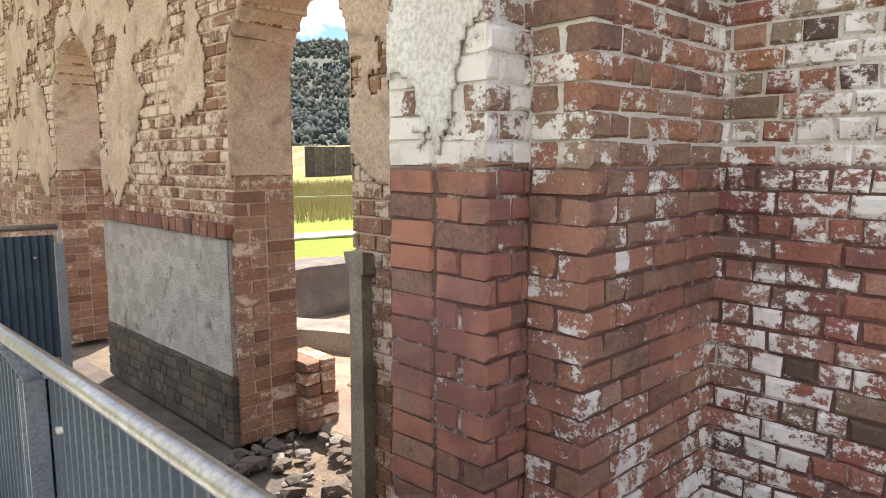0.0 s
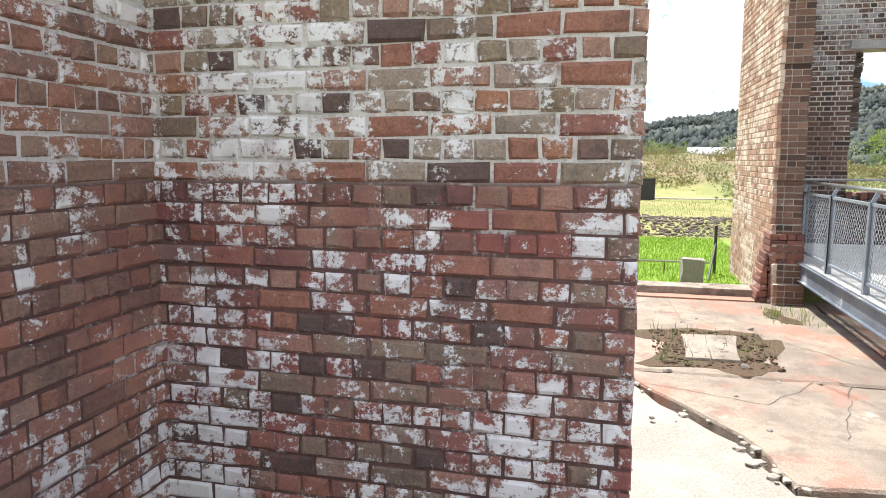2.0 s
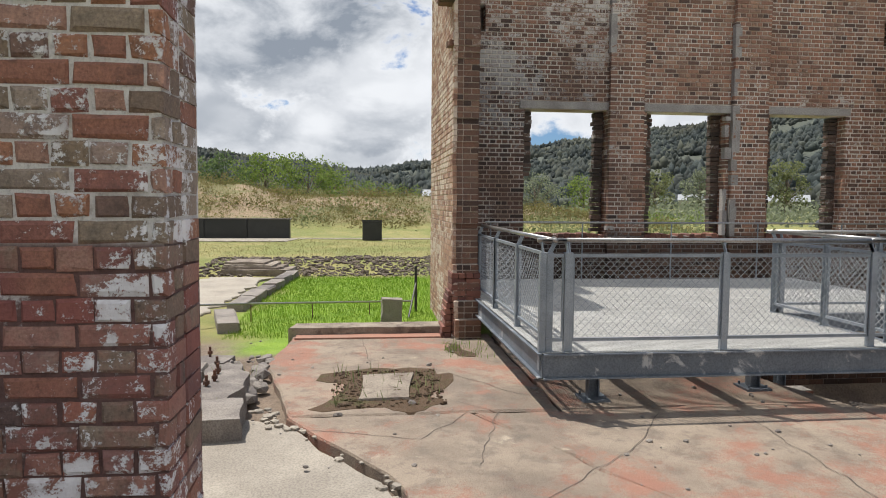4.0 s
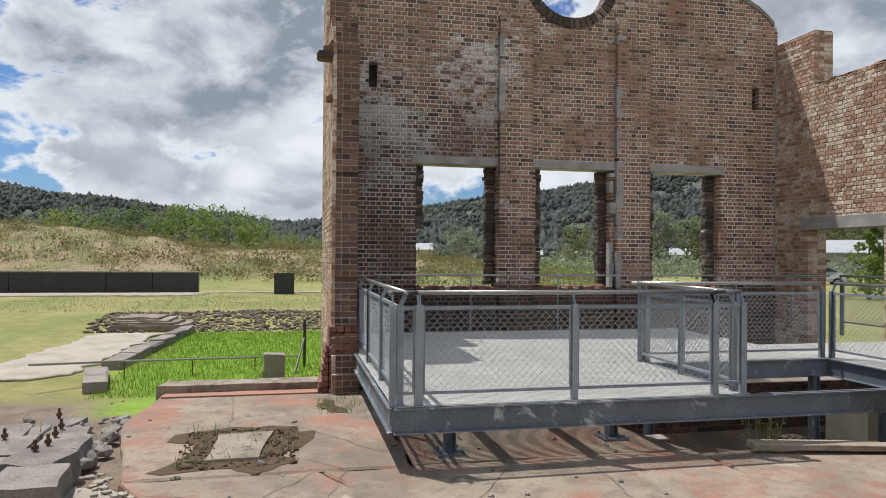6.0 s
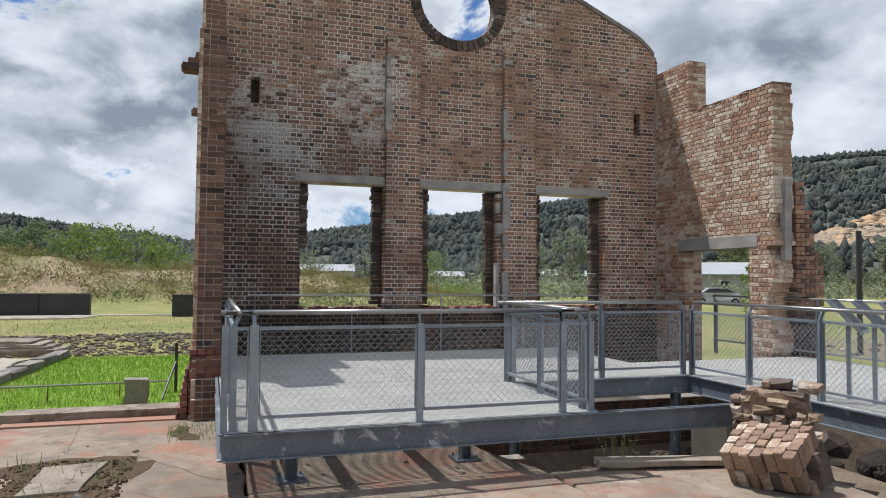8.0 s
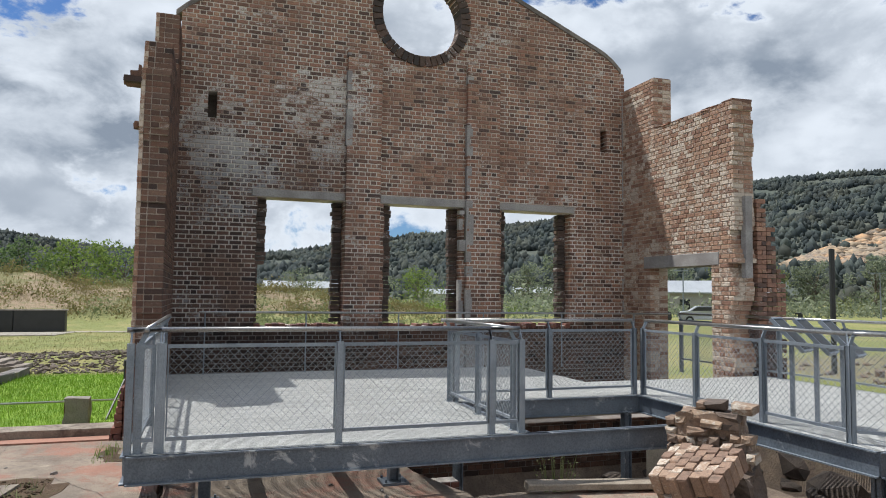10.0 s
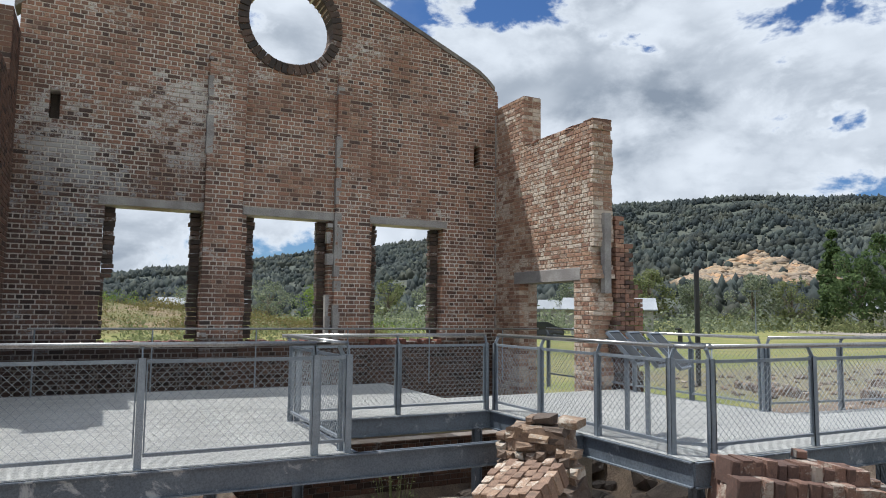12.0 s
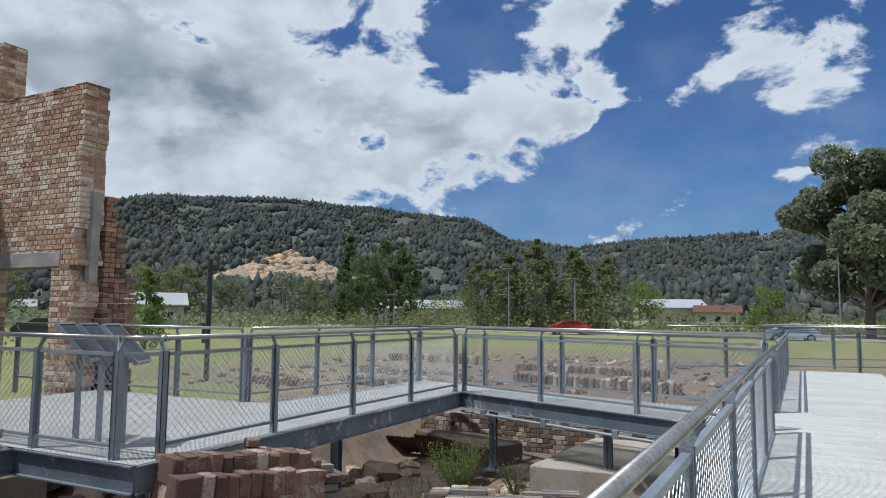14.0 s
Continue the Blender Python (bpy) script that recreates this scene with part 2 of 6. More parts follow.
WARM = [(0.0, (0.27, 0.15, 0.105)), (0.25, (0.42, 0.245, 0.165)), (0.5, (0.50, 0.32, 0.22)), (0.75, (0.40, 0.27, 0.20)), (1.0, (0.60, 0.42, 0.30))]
RUDDY = [(p, tuple(0.55 * c + 0.45 * d for c, d in zip(q, (0.36, 0.19, 0.135)))) for p, q in OLD]
M_NEAR = brick_mat("painted_brick", OLD, 0.484, 0.472, 1.30, scale=2.6, bare=0.065, salt=0.03, corner=0.018, white_col=(0.88, 0.87, 0.88), red=(0.30, 0.095, 0.08), mode="CONSTANT", drip=0.45, crisp=0.5)
M_PIER = brick_mat("pier_brick", RUDDY, 0.475, 0.458, 1.30, scale=2.4, bare=0.06, salt=0.04, white_col=(0.86, 0.84, 0.83), red=(0.40, 0.17, 0.115), mode="CONSTANT", drip=0.5, crisp=0.5, faded=0.6)
M_WHITE = brick_mat("whitewashed_brick", RUDDY, 0.56, 0.36, 1.30, scale=2.2, bare=0.1, white_col=(0.80, 0.78, 0.77), red=(0.42, 0.18, 0.125), mode="CONSTANT", crisp=0.6, faded=0.85)
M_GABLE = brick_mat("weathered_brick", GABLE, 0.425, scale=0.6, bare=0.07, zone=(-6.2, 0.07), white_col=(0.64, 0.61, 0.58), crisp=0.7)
# Gable brick at half brightness: the return wall's shade is in the colour.
M_RETURN = brick_mat("shaded_brick", [(p, tuple(c * 0.52 for c in q)) for p, q in GABLE], 0.40, scale=0.9, bare=0.08, white_col=(0.5, 0.46, 0.42))
# Paler brick for faces towards the sun, their light put into the colour.
M_SUNLIT = brick_mat("sunlit_brick", WARM, 0.485, scale=1.2, bare=0.1, white_col=(0.62, 0.54, 0.45))
# Near-black bricks for the window rebates and the ring round the oculus.
M_DARKBRICK = brick_mat("dark_brick", [(0.0, (0.05, 0.04, 0.035)), (0.5, (0.10, 0.07, 0.055)), (1.0, (0.16, 0.10, 0.075))], 0.38, white_col=(0.4, 0.38, 0.36))
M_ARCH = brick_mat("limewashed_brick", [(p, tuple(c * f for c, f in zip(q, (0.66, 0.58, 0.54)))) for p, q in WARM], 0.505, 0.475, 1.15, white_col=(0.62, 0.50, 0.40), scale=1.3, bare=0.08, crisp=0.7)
M_BASE = brick_mat("red_brick", [(0.0, (0.14, 0.06, 0.05)), (0.5, (0.22, 0.09, 0.065)), (1.0, (0.28, 0.13, 0.09))], 0.36)
M_RUBBLE_RED = brick_mat("red_rubble_brick", [(0.0, (0.11, 0.065, 0.052)), (0.5, (0.20, 0.115, 0.085)), (1.0, (0.31, 0.18, 0.13))], 0.42, white_col=(0.42, 0.36, 0.30))
M_RUBBLE = brick_mat("rubble_brick", [(0.0, (0.11, 0.085, 0.07)), (0.35, (0.21, 0.15, 0.11)), (0.7, (0.30, 0.205, 0.14)), (1.0, (0.42, 0.30, 0.20))], 0.43, white_col=(0.5, 0.45, 0.38))
# One mortar in two tones: tan on sunlit faces, brown on the shaded return.
M_MORTAR_WARM = plain_mat("tan_mortar", (0.62, 0.52, 0.43), (0.45, 0.36, 0.28), 8.0, 0.95)
M_MORTAR_BROWN = plain_mat("brown_mortar", (0.50, 0.44, 0.38), (0.34, 0.28, 0.235), 3.0, 0.95)
M_MORTAR = plain_mat("mortar", (0.70, 0.65, 0.59), (0.52, 0.47, 0.42), 8.0, 0.95, c=(0.27, 0.20, 0.155), cscale=0.7, clo=0.52, chi=0.70)


def gable_mortar():
    """Pale lime mortar with brown washes, darker in the same places as its bricks."""
    m, n = material("gable_mortar")
    pos = place(n)
    wide, grain = n.noise(pos, 0.8, 6.0, 0.6), n.noise(pos, 50.0, 4.0, 0.65)
    col = n.mix(n.step(wide, 0.42, 0.66), (0.74, 0.69, 0.63), (0.40, 0.30, 0.235))
    col = n.mix(n.math("MULTIPLY", n.step(grain, 0.4, 0.7), 0.45), col, n.mix(1.0, col, (0.5, 0.48, 0.46), "MULTIPLY"))
    return finish(m, n, darkened(n, pos, col, 0.12), 0.95, grain, 0.5, 0.008)


def near_mortar():
    """Lime mortar: whitewashed above, dark and reddish with salts below the painted band."""
    m, n = material("stained_mortar")
    pos = place(n)
    z = n.add("SeparateXYZ", {0: pos}).outputs[2]
    a = n.noise(pos, 3.0, 7.0, 0.65, 0.4)
    g = n.noise(pos, 60.0, 5.0, 0.7)
    top = n.mix(n.step(a, 0.54, 0.74), (0.72, 0.69, 0.66), (0.36, 0.31, 0.28))
    low = n.mix(n.step(n.math("ADD", n.math("MULTIPLY", a, 0.7), n.math("MULTIPLY", g, 0.3)), 0.53, 0.64), (0.15, 0.085, 0.075), (0.70, 0.66, 0.64))
    col = n.mix(n.step(z, 1.28, 1.33), low, top)
    col = n.mix(n.math("MULTIPLY", n.step(g, 0.45, 0.7), 0.5), col, n.mix(1.0, col, (0.4, 0.38, 0.37), "MULTIPLY"))
    return finish(m, n, col, 0.95, n.math("ADD", a, g), 0.8, 0.01)


def worn_floor():
    """Concrete worn to its aggregate, with remains of red paint and pale scuffs."""
    m, n = material("old_concrete")
    pos = place(n)
    broad, mid = n.noise(pos, 0.9, 6.0, 0.62), n.noise(pos, 5.0, 7.0, 0.68)
    grit, pebble = n.noise(pos, 95.0, 4.0, 0.7), n.add("TexVoronoi", {"Vector": pos, "Scale": 70.0}).outputs["Distance"]
    col = n.mix(n.step(broad, 0.36, 0.64), (0.20, 0.160, 0.125), (0.32, 0.26, 0.20))
    col = n.mix(n.math("MULTIPLY", n.step(mid, 0.46, 0.66), 0.65), col, (0.135, 0.112, 0.094))
    paint = n.math("ADD", n.math("MULTIPLY", n.noise(pos, 1.1, 5.0, 0.6, 0.4), 0.48), n.math("ADD", n.math("MULTIPLY", mid, 0.22), n.math("MULTIPLY", grit, 0.30)))
    col = n.mix(n.math("MULTIPLY", n.step(paint, 0.50, 0.575), 0.7), col, (0.36, 0.155, 0.105))
    scuff = n.math("ADD", n.math("MULTIPLY", n.noise(pos, 1.7, 6.0, 0.7, 0.3), 0.8), n.math("MULTIPLY", grit, 0.2))
    col = n.mix(n.math("MULTIPLY", n.step(scuff, 0.60, 0.66), 0.7), col, (0.50, 0.43, 0.33))
    col = n.mix(n.math("MULTIPLY", n.step(grit, 0.48, 0.66), 0.55), col, n.mix(1.0, col, (0.42, 0.41, 0.40), "MULTIPLY"))
    col = n.mix(n.math("MULTIPLY", n.step(pebble, 0.28, 0.12), 0.35), col, (0.46, 0.41, 0.35))
    return finish(m, n, col, 0.92, n.math("ADD", n.math("ADD", grit, mid), n.math("MULTIPLY", pebble, -0.6)), 0.8, 0.012)


M_MORTAR_NEAR, M_MORTAR_GABLE = near_mortar(), gable_mortar()
M_PLASTER = plain_mat("plaster", (0.62, 0.49, 0.39), (0.48, 0.35, 0.265), 2.6, 0.9, 0.25, c=(0.25, 0.175, 0.13), cscale=2.8, clo=0.50, chi=0.68)
M_RENDER = plain_mat("grey_render", (0.50, 0.475, 0.45), (0.37, 0.345, 0.32), 4.0, 0.9, 0.9, 0.014, c=(0.20, 0.165, 0.14), cscale=6.0, clo=0.56, chi=0.68)
M_LINTEL = plain_mat("lintel_concrete", (0.42, 0.40, 0.38), (0.28, 0.26, 0.25), 3.0)
M_SLAB = worn_floor()
M_PALE = plain_mat("pale_concrete", (0.40, 0.36, 0.30), (0.28, 0.25, 0.21), 1.6, 0.9, 0.6, 0.012)
M_RED_SLAB = plain_mat("red_concrete", (0.36, 0.18, 0.125), (0.27, 0.18, 0.14), 1.2)
M_STONE = plain_mat("grey_stone", (0.30, 0.27, 0.24), (0.17, 0.15, 0.14), 3.0, 0.9, 0.8, 0.02)
M_KERB = plain_mat("weathered_kerb", (0.36, 0.31, 0.25), (0.22, 0.18, 0.145), 2.5, 0.9, 0.8, 0.02, c=(0.13, 0.10, 0.08), cscale=3.5, clo=0.52, chi=0.68)
M_DARKSTONE = plain_mat("dark_rock", (0.15, 0.12, 0.10), (0.07, 0.06, 0.055), 3.0, 0.95, 0.8, 0.02)
M_MOSS = plain_mat("moss_and_soil", (0.075, 0.048, 0.028), (0.125, 0.078, 0.045), 9.0, 1.0, 1.0, 0.03, c=(0.085, 0.085, 0.03), cscale=5.0)
M_STEEL = plain_mat("galvanised_steel", (0.33, 0.37, 0.415), (0.24, 0.275, 0.315), 5.0, 0.45, 0.08, 0.002, metal=0.35, fine=120.0)
M_BEAM = plain_mat("galvanised_beam", (0.21, 0.245, 0.285), (0.13, 0.155, 0.19), 2.0, 0.5, 0.1, 0.002, c=(0.40, 0.42, 0.44), cscale=3.0, clo=0.58, chi=0.66, metal=0.3)
M_SHEET = plain_mat("ribbed_sheet_steel", (0.055, 0.086, 0.125), (0.04, 0.064, 0.095), 4.0, 0.5, 0.1, 0.002, metal=0.2, fine=80.0)
M_WIRE = plain_mat("bright_wire", (0.43, 0.46, 0.49), (0.34, 0.37, 0.40), 5.0, 0.4, 0.0, 0.001, metal=0.3)
M_TUBE = plain_mat("steel_tube", (0.47, 0.46, 0.445), (0.36, 0.355, 0.345), 6.0, 0.3, 0.05, 0.001, metal=0.8)
M_DECK = plain_mat("deck_grating", (0.66, 0.66, 0.63), (0.55, 0.55, 0.53), 1.5, 0.6, 0.2, 0.002)
M_BLACK = plain_mat("black_panel", (0.022, 0.024, 0.026), (0.035, 0.036, 0.038), 2.0, 0.5, 0.1)
M_SIGN = plain_mat("dark_sign_panel", (0.085, 0.09, 0.095), (0.06, 0.065, 0.07), 3.0, 0.75, 0.05)
M_RUST = plain_mat("rusty_iron", (0.16, 0.07, 0.04), (0.09, 0.05, 0.04), 4.0, 0.85)
M_TIMBER = plain_mat("weathered_timber", (0.34, 0.29, 0.23), (0.22, 0.18, 0.14), 5.0, 0.9, 0.5)

# ---- builders ----
class Pile:
    """Gathers faces, then makes one mesh."""

    def __init__(self):
        self.v, self.f = [], []

    def quads(self, pts, faces):
        k = len(self.v)
        self.v.extend(tuple(p) for p in pts)
        self.f.extend(tuple(k + i for i in f) for f in faces)

    def box(self, lo, hi, m=None, jit=0.0):
        pts = [Vector((x, y, z)) for x in (lo[0], hi[0]) for y in (lo[1], hi[1]) for z in (lo[2], hi[2])]
        if jit:
            pts = [p + Vector((random.uniform(-jit, jit), random.uniform(-jit, jit), random.uniform(-jit, jit))) for p in pts]
        if m is not None:
            pts = [m @ p for p in pts]
        self.quads(pts, [(0, 1, 3, 2), (4, 6, 7, 5), (0, 4, 5, 1), (2, 3, 7, 6), (0, 2, 6, 4), (1, 5, 7, 3)])

    def brick(self, lo, hi, m=None, c=0.005, jit=0.002):
        """A box with chamfered edges all round, slightly out of true."""
        (x0, y0, z0), (x1, y1, z1) = lo, hi
        c = min(c, (x1 - x0) * 0.3, (y1 - y0) * 0.3, (z1 - z0) * 0.3)
        loops = []
        for y, s in ((y0, c), (y0 + c, 0.0), (y1 - c, 0.0), (y1, c)):
            loops.append([Vector((x0 + s, y, z0 + s)), Vector((x1 - s, y, z0 + s)), Vector((x1 - s, y, z1 - s)), Vector((x0 + s, y, z1 - s))])
        pts = [p + Vector((random.uniform(-jit, jit), random.uniform(-jit, jit), random.uniform(-jit, jit))) for lp in loops for p in lp]
        if m is not None:
            pts = [m @ p for p in pts]
        faces = [(0, 1, 2, 3), (15, 14, 13, 12)]
        for k in range(3):
            faces += [(4 * k + i, 4 * k + 4 + i, 4 * k + 4 + (i + 1) % 4, 4 * k + (i + 1) % 4) for i in range(4)]
        self.quads(pts, faces)

    def tube(self, a, b, r, n=8, cap=True, r2=None):
        a, b = Vector(a), Vector(b)
        d = (b - a).normalized()
        s = d.cross(Vector((0, 0, 1)) if abs(d.z) < 0.9 else Vector((1, 0, 0))).normalized()
        u = s.cross(d)
        r2 = r if r2 is None else r2
        pts = [q + (s * math.cos(t) + u * math.sin(t)) * rr for q, rr in ((a, r), (b, r2)) for t in [2 * math.pi * (i + 0.5) / n for i in range(n)]]
        faces = [(i, (i + 1) % n, n + (i + 1) % n, n + i) for i in range(n)]
        if cap:
            faces += [tuple(range(n))[::-1], tuple(range(n, 2 * n))]
        self.quads(pts, faces)

    def rock(self, c, size, m=None, rough=0.25, seed=0, sub=1):
        """A broken lump."""
        bm = bmesh.new()
        bmesh.ops.create_icosphere(bm, subdivisions=sub, radius=1.0)
        off = Vector((seed * 3.7, seed * 1.3, seed * 2.1))
        pts = []
        for v in bm.verts:
            k = 1 + rough * noise.noise(v.co * 1.6 + off) * 2
            p = Vector([max(-0.8, min(0.8, a * k)) for a in v.co])
            p = Vector((p.x * size[0], p.y * size[1], p.z * size[2]))
            pts.append((m @ p if m is not None else p) + Vector(c))
        self.quads(pts, [[v.index for v in f.verts] for f in bm.faces])
        bm.free()

    def mesh(self, name, mat, smooth=False):
        me = bpy.data.meshes.new(name)
        me.from_pydata(self.v, [], self.f)
        me.materials.append(mat)
        if smooth:
            me.polygons.foreach_set("use_smooth", [True] * len(me.polygons))
        me.update()
        return me


def thing(name, label, category, group="", at=(0, 0, 0)):
    e = new(name)
    e.empty_display_size = 0.2
    e.location = at
    return tagged(e, label, category, group)


def part(name, pile, mat, parent=None, label="", kind="", smooth=False):
    """One mesh object under a thing or a part."""
    ob = new(name, pile.mesh(name, mat, smooth) if isinstance(pile, Pile) else pile)
    if parent is not None:
        ob.parent = parent
        if parent.parent is None:
            ob.matrix_parent_inverse = Matrix.Translation(-parent.location)
    return tagged(ob, label, kind=kind)


def setting(name, pile, mat, label="", category="", smooth=False):
    return tagged(part(name, pile, mat, smooth=smooth), label, category, kind="structure")


COURSE, LONG, SHORT, JOINT = 0.0862, 0.240, 0.120, 0.011


def courses(z0, z1, spans):
    """The bricks of a wall in English bond: (ua, ub, za, zb, at_end) course by course. spans(z) gives the solid stretches."""
    out, rows = [], []
    k = math.floor(z0 / COURSE)
    while k * COURSE < z1 - 0.01:
        za, zb = max(k * COURSE, z0), min((k + 1) * COURSE, z1)
        solid = [s for s in spans((za + zb) / 2) if s[1] - s[0] > 0.03]
        rows.append((za, zb, solid))
        step, off = (LONG, 0.0) if k % 2 else (SHORT, SHORT / 2)
        for a, b in solid:
            u = math.floor((a - off) / step) * step + off
            cuts = [a]
            while u < b:
                if u > a + 0.045 and u < b - 0.045:
                    cuts.append(u + (random.uniform(-0.006, 0.006)))
                u += step
            cuts.append(b)
            for i in range(len(cuts) - 1):
                out.append((cuts[i], cuts[i + 1], za, zb, (i == 0) - 2 * (i == len(cuts) - 2)))
        k += 1
    return out, rows


def turned(origin, axis):
    """A frame whose x runs along the wall, whose -y points out of its face."""
    a = Vector((*axis, 0)).normalized()
    out = Vector((a.y, -a.x, 0))
    return Matrix(((a.x, -out.x, 0, origin[0]), (a.y, -out.y, 0, origin[1]), (0, 0, 1, 0), (0, 0, 0, 1)))


PIECES = []


def brick_wall(name, origin, axis, thick, z0, z1, spans, mat, mortar, label, ends=True, pick=None, proud=0.004, wear=0.0, joint=JOINT, chip=0.005, jit=0.002):
    """A wall whose face lies on origin + u * axis; bricks chosen by pick(u, z) become objects of their own."""
    m = turned(origin, axis)
    rng = random.Random(name)
    bricks, rows = courses(z0, z1, spans)
    body = Pile()
    for za, zb, solid in rows:
        for a, b in solid:
            body.box((a + 0.008, 0.007, za), (b - 0.008, thick, zb), m)
    wall = setting(name, body, mortar, label, "wall")
    face = Pile()
    for a, b, za, zb, end in bricks:
        if wear and rng.random() < wear:
            continue
        j = joint / 2
        lo = (a + (0 if end in (1, -1) else j), -proud - rng.uniform(0, 0.004), za + j)
        depth = 0.10 if not end else min(thick, 0.108 if round(za / COURSE) % 2 else 0.228)
        hi = (b - (0 if end < 0 else j), depth, zb - j)
        if hi[0] - lo[0] < 0.02 or hi[2] - lo[2] < 0.02:
            continue
        if pick is not None and pick((a + b) / 2, (za + zb) / 2):
            PIECES.append((wall, mat, m, lo, hi))
        else:
            face.brick(lo, hi, m, chip, jit)
        if ends and end and thick > 0.2:
            y = depth + JOINT
            alt = 0.11 if round(za / COURSE) % 2 else 0.23
            while y < thick - 0.02:
                d = min(alt, thick - y)
                face.brick((lo[0], y, lo[2]), (hi[0], y + d, hi[2]), m, chip, jit)
                y += d + JOINT
                alt = 0.11 if alt > 0.2 else 0.23
    part("bricks", face, mat, wall, kind="stuff")
    return wall


def rect_spans(a, b, holes=()):
    """Solid stretches of a wall from a to b with rectangular holes (ua, ub, za, zb)."""
    def f(z):
        out, u = [], a
        for ha, hb, za, zb in sorted(holes):
            if za <= z < zb:
                out.append((u, ha))
                u = hb
        out.append((u, b))
        return out
    return f

# ---- ground ----
SLAB, DECK = -0.54, 0.03


def smooth(x, a, b):
    t = min(1.0, max(0.0, (x - a) / (b - a)))
    return t * t * (3 - 2 * t)


def inside(x, y, x0, x1, y0, y1, soft=0.25):
    return smooth(x, x0 - soft, x0) * smooth(-x, -x1 - soft, -x1) * smooth(y, y0 - soft, y0) * smooth(-y, -y1 - soft, -y1)


def ground_z(x, y):
    z = -0.66 + 0.03 * noise.noise(Vector((x * 0.4, y * 0.4, 0)))
    z -= 0.85 * inside(x, y, 7.0, 9.9, -12.6, -6.1)
    z -= 0.65 * inside(x, y, 0.9, 6.6, -17.9, -10.2, 0.35)
    z += 0.25 * smooth(x, 19.4, 22.5) * (1 - smooth(-y, 6, 14))
    ridge = math.exp(-((x - 56 - 3 * noise.noise(Vector((y * 0.06, 3, 0)))) / 9.0) ** 2)
    tall = (2.1 + 1.7 * smooth(y, 1, 16)) * smooth(y, -30, -9)
    z += ridge * tall * (1 + 0.22 * noise.noise(Vector((x * 0.14, y * 0.12, 5))) + 0.16 * noise.noise(Vector((x * 0.5, y * 0.4, 9))))
    if x < -1.0 and y > -12:
        z = min(z, -0.7)
    return z


def lines(lo, hi, step, far, grow=1.3):
    mid = list(np.arange(lo, hi + step / 2, step))
    out, d = [], step
    while not out or out[-1] < far:
        d *= grow
        out.append((out[-1] if out else 0) + d)
    return [lo - o for o in reversed(out)] + mid + [hi + o for o in out]


def ground_material():
    m, n = material("ground")
    pos = place(n)
    s = n.add("SeparateXYZ", {0: pos})
    wob = n.math("MULTIPLY", n.math("SUBTRACT", n.noise(pos, 0.5, 5.0, 0.6), 0.5), 3.0)
    x, y = n.math("ADD", s.outputs[0], wob), n.math("ADD", s.outputs[1], wob)
    ruin = n.math("MULTIPLY", n.math("MULTIPLY", n.step(x, 11.6, 10.8), n.step(x, -3.2, -2.4)), n.math("MULTIPLY", n.step(y, -38.0, -35.0), n.step(y, 16.0, 15.0)))
    far = n.math("MULTIPLY", n.step(x, 21.0, 18.0), n.math("MULTIPLY", n.step(y, -19.0, -20.5), n.step(y, -46.0, -42.0)))
    ruin = n.math("MAXIMUM", ruin, n.math("MULTIPLY", far, 0.6))
    lush = n.math("MULTIPLY", n.math("MULTIPLY", n.step(x, 9.6, 10.6), n.step(x, 19.5, 18.8)), n.math("MULTIPLY", n.step(y, -3.6, -3.0), n.step(y, 1.2, 0.4)))
    lawn = n.math("MULTIPLY", n.math("MULTIPLY", n.step(x, 6.4, 7.2), n.step(x, 16.0, 14.5)), n.math("MULTIPLY", n.step(y, 8.6, 9.6), n.step(y, 20.0, 18.5)))
    lush = n.math("MAXIMUM", lush, lawn)
    blade = n.noise(n.vmath("MULTIPLY", pos, (1.0, 1.0, 0.3)), 38.0, 5.0, 0.7)
    patch = n.noise(pos, 0.35, 5.0, 0.6)
    tuft = n.noise(pos, 2.6, 6.0, 0.65)
    dry = n.mix(n.step(patch, 0.42, 0.62), (0.17, 0.19, 0.045), (0.27, 0.24, 0.085))
    dry = n.mix(n.math("MULTIPLY", n.step(tuft, 0.42, 0.68), 0.6), dry, (0.10, 0.125, 0.035))
    dry = n.mix(n.math("MULTIPLY", n.step(blade, 0.4, 0.7), 0.5), dry, (0.30, 0.28, 0.12))
    bank = n.math("MULTIPLY", n.step(s.outputs[2], -0.3, 0.5), n.step(x, 36.0, 42.0))
    earth = n.mix(n.step(n.noise(pos, 0.22, 6.0, 0.65), 0.43, 0.56), (0.16, 0.145, 0.065), (0.285, 0.20, 0.14))
    dry = n.mix(n.math("MULTIPLY", bank, 0.85), dry, n.mix(n.math("MULTIPLY", n.step(tuft, 0.5, 0.62), 0.8), earth, (0.13, 0.13, 0.05)))
    green = n.mix(n.step(tuft, 0.35, 0.65), (0.16, 0.28, 0.02), (0.24, 0.36, 0.035))
    green = n.mix(n.math("MULTIPLY", n.step(blade, 0.35, 0.7), 0.4), green, (0.09, 0.17, 0.02))
    soil = n.mix(n.step(tuft, 0.35, 0.65), (0.16, 0.12, 0.09), (0.25, 0.19, 0.14))
    soil = n.mix(n.math("MULTIPLY", n.step(blade, 0.45, 0.65), 0.6), soil, (0.08, 0.06, 0.05))
    col = n.mix(lush, n.mix(ruin, dry, soil), green)
    return finish(m, n, col, 0.95, n.math("ADD", blade, tuft), 0.9, 0.03)


M_GROUND = ground_material()
xs, ys = lines(-6, 26, 0.4, 3800), lines(-24, 12, 0.4, 3800)
g = Pile()
g.v = [(x, y, ground_z(x, y)) for x in xs for y in ys]
ny = len(ys)
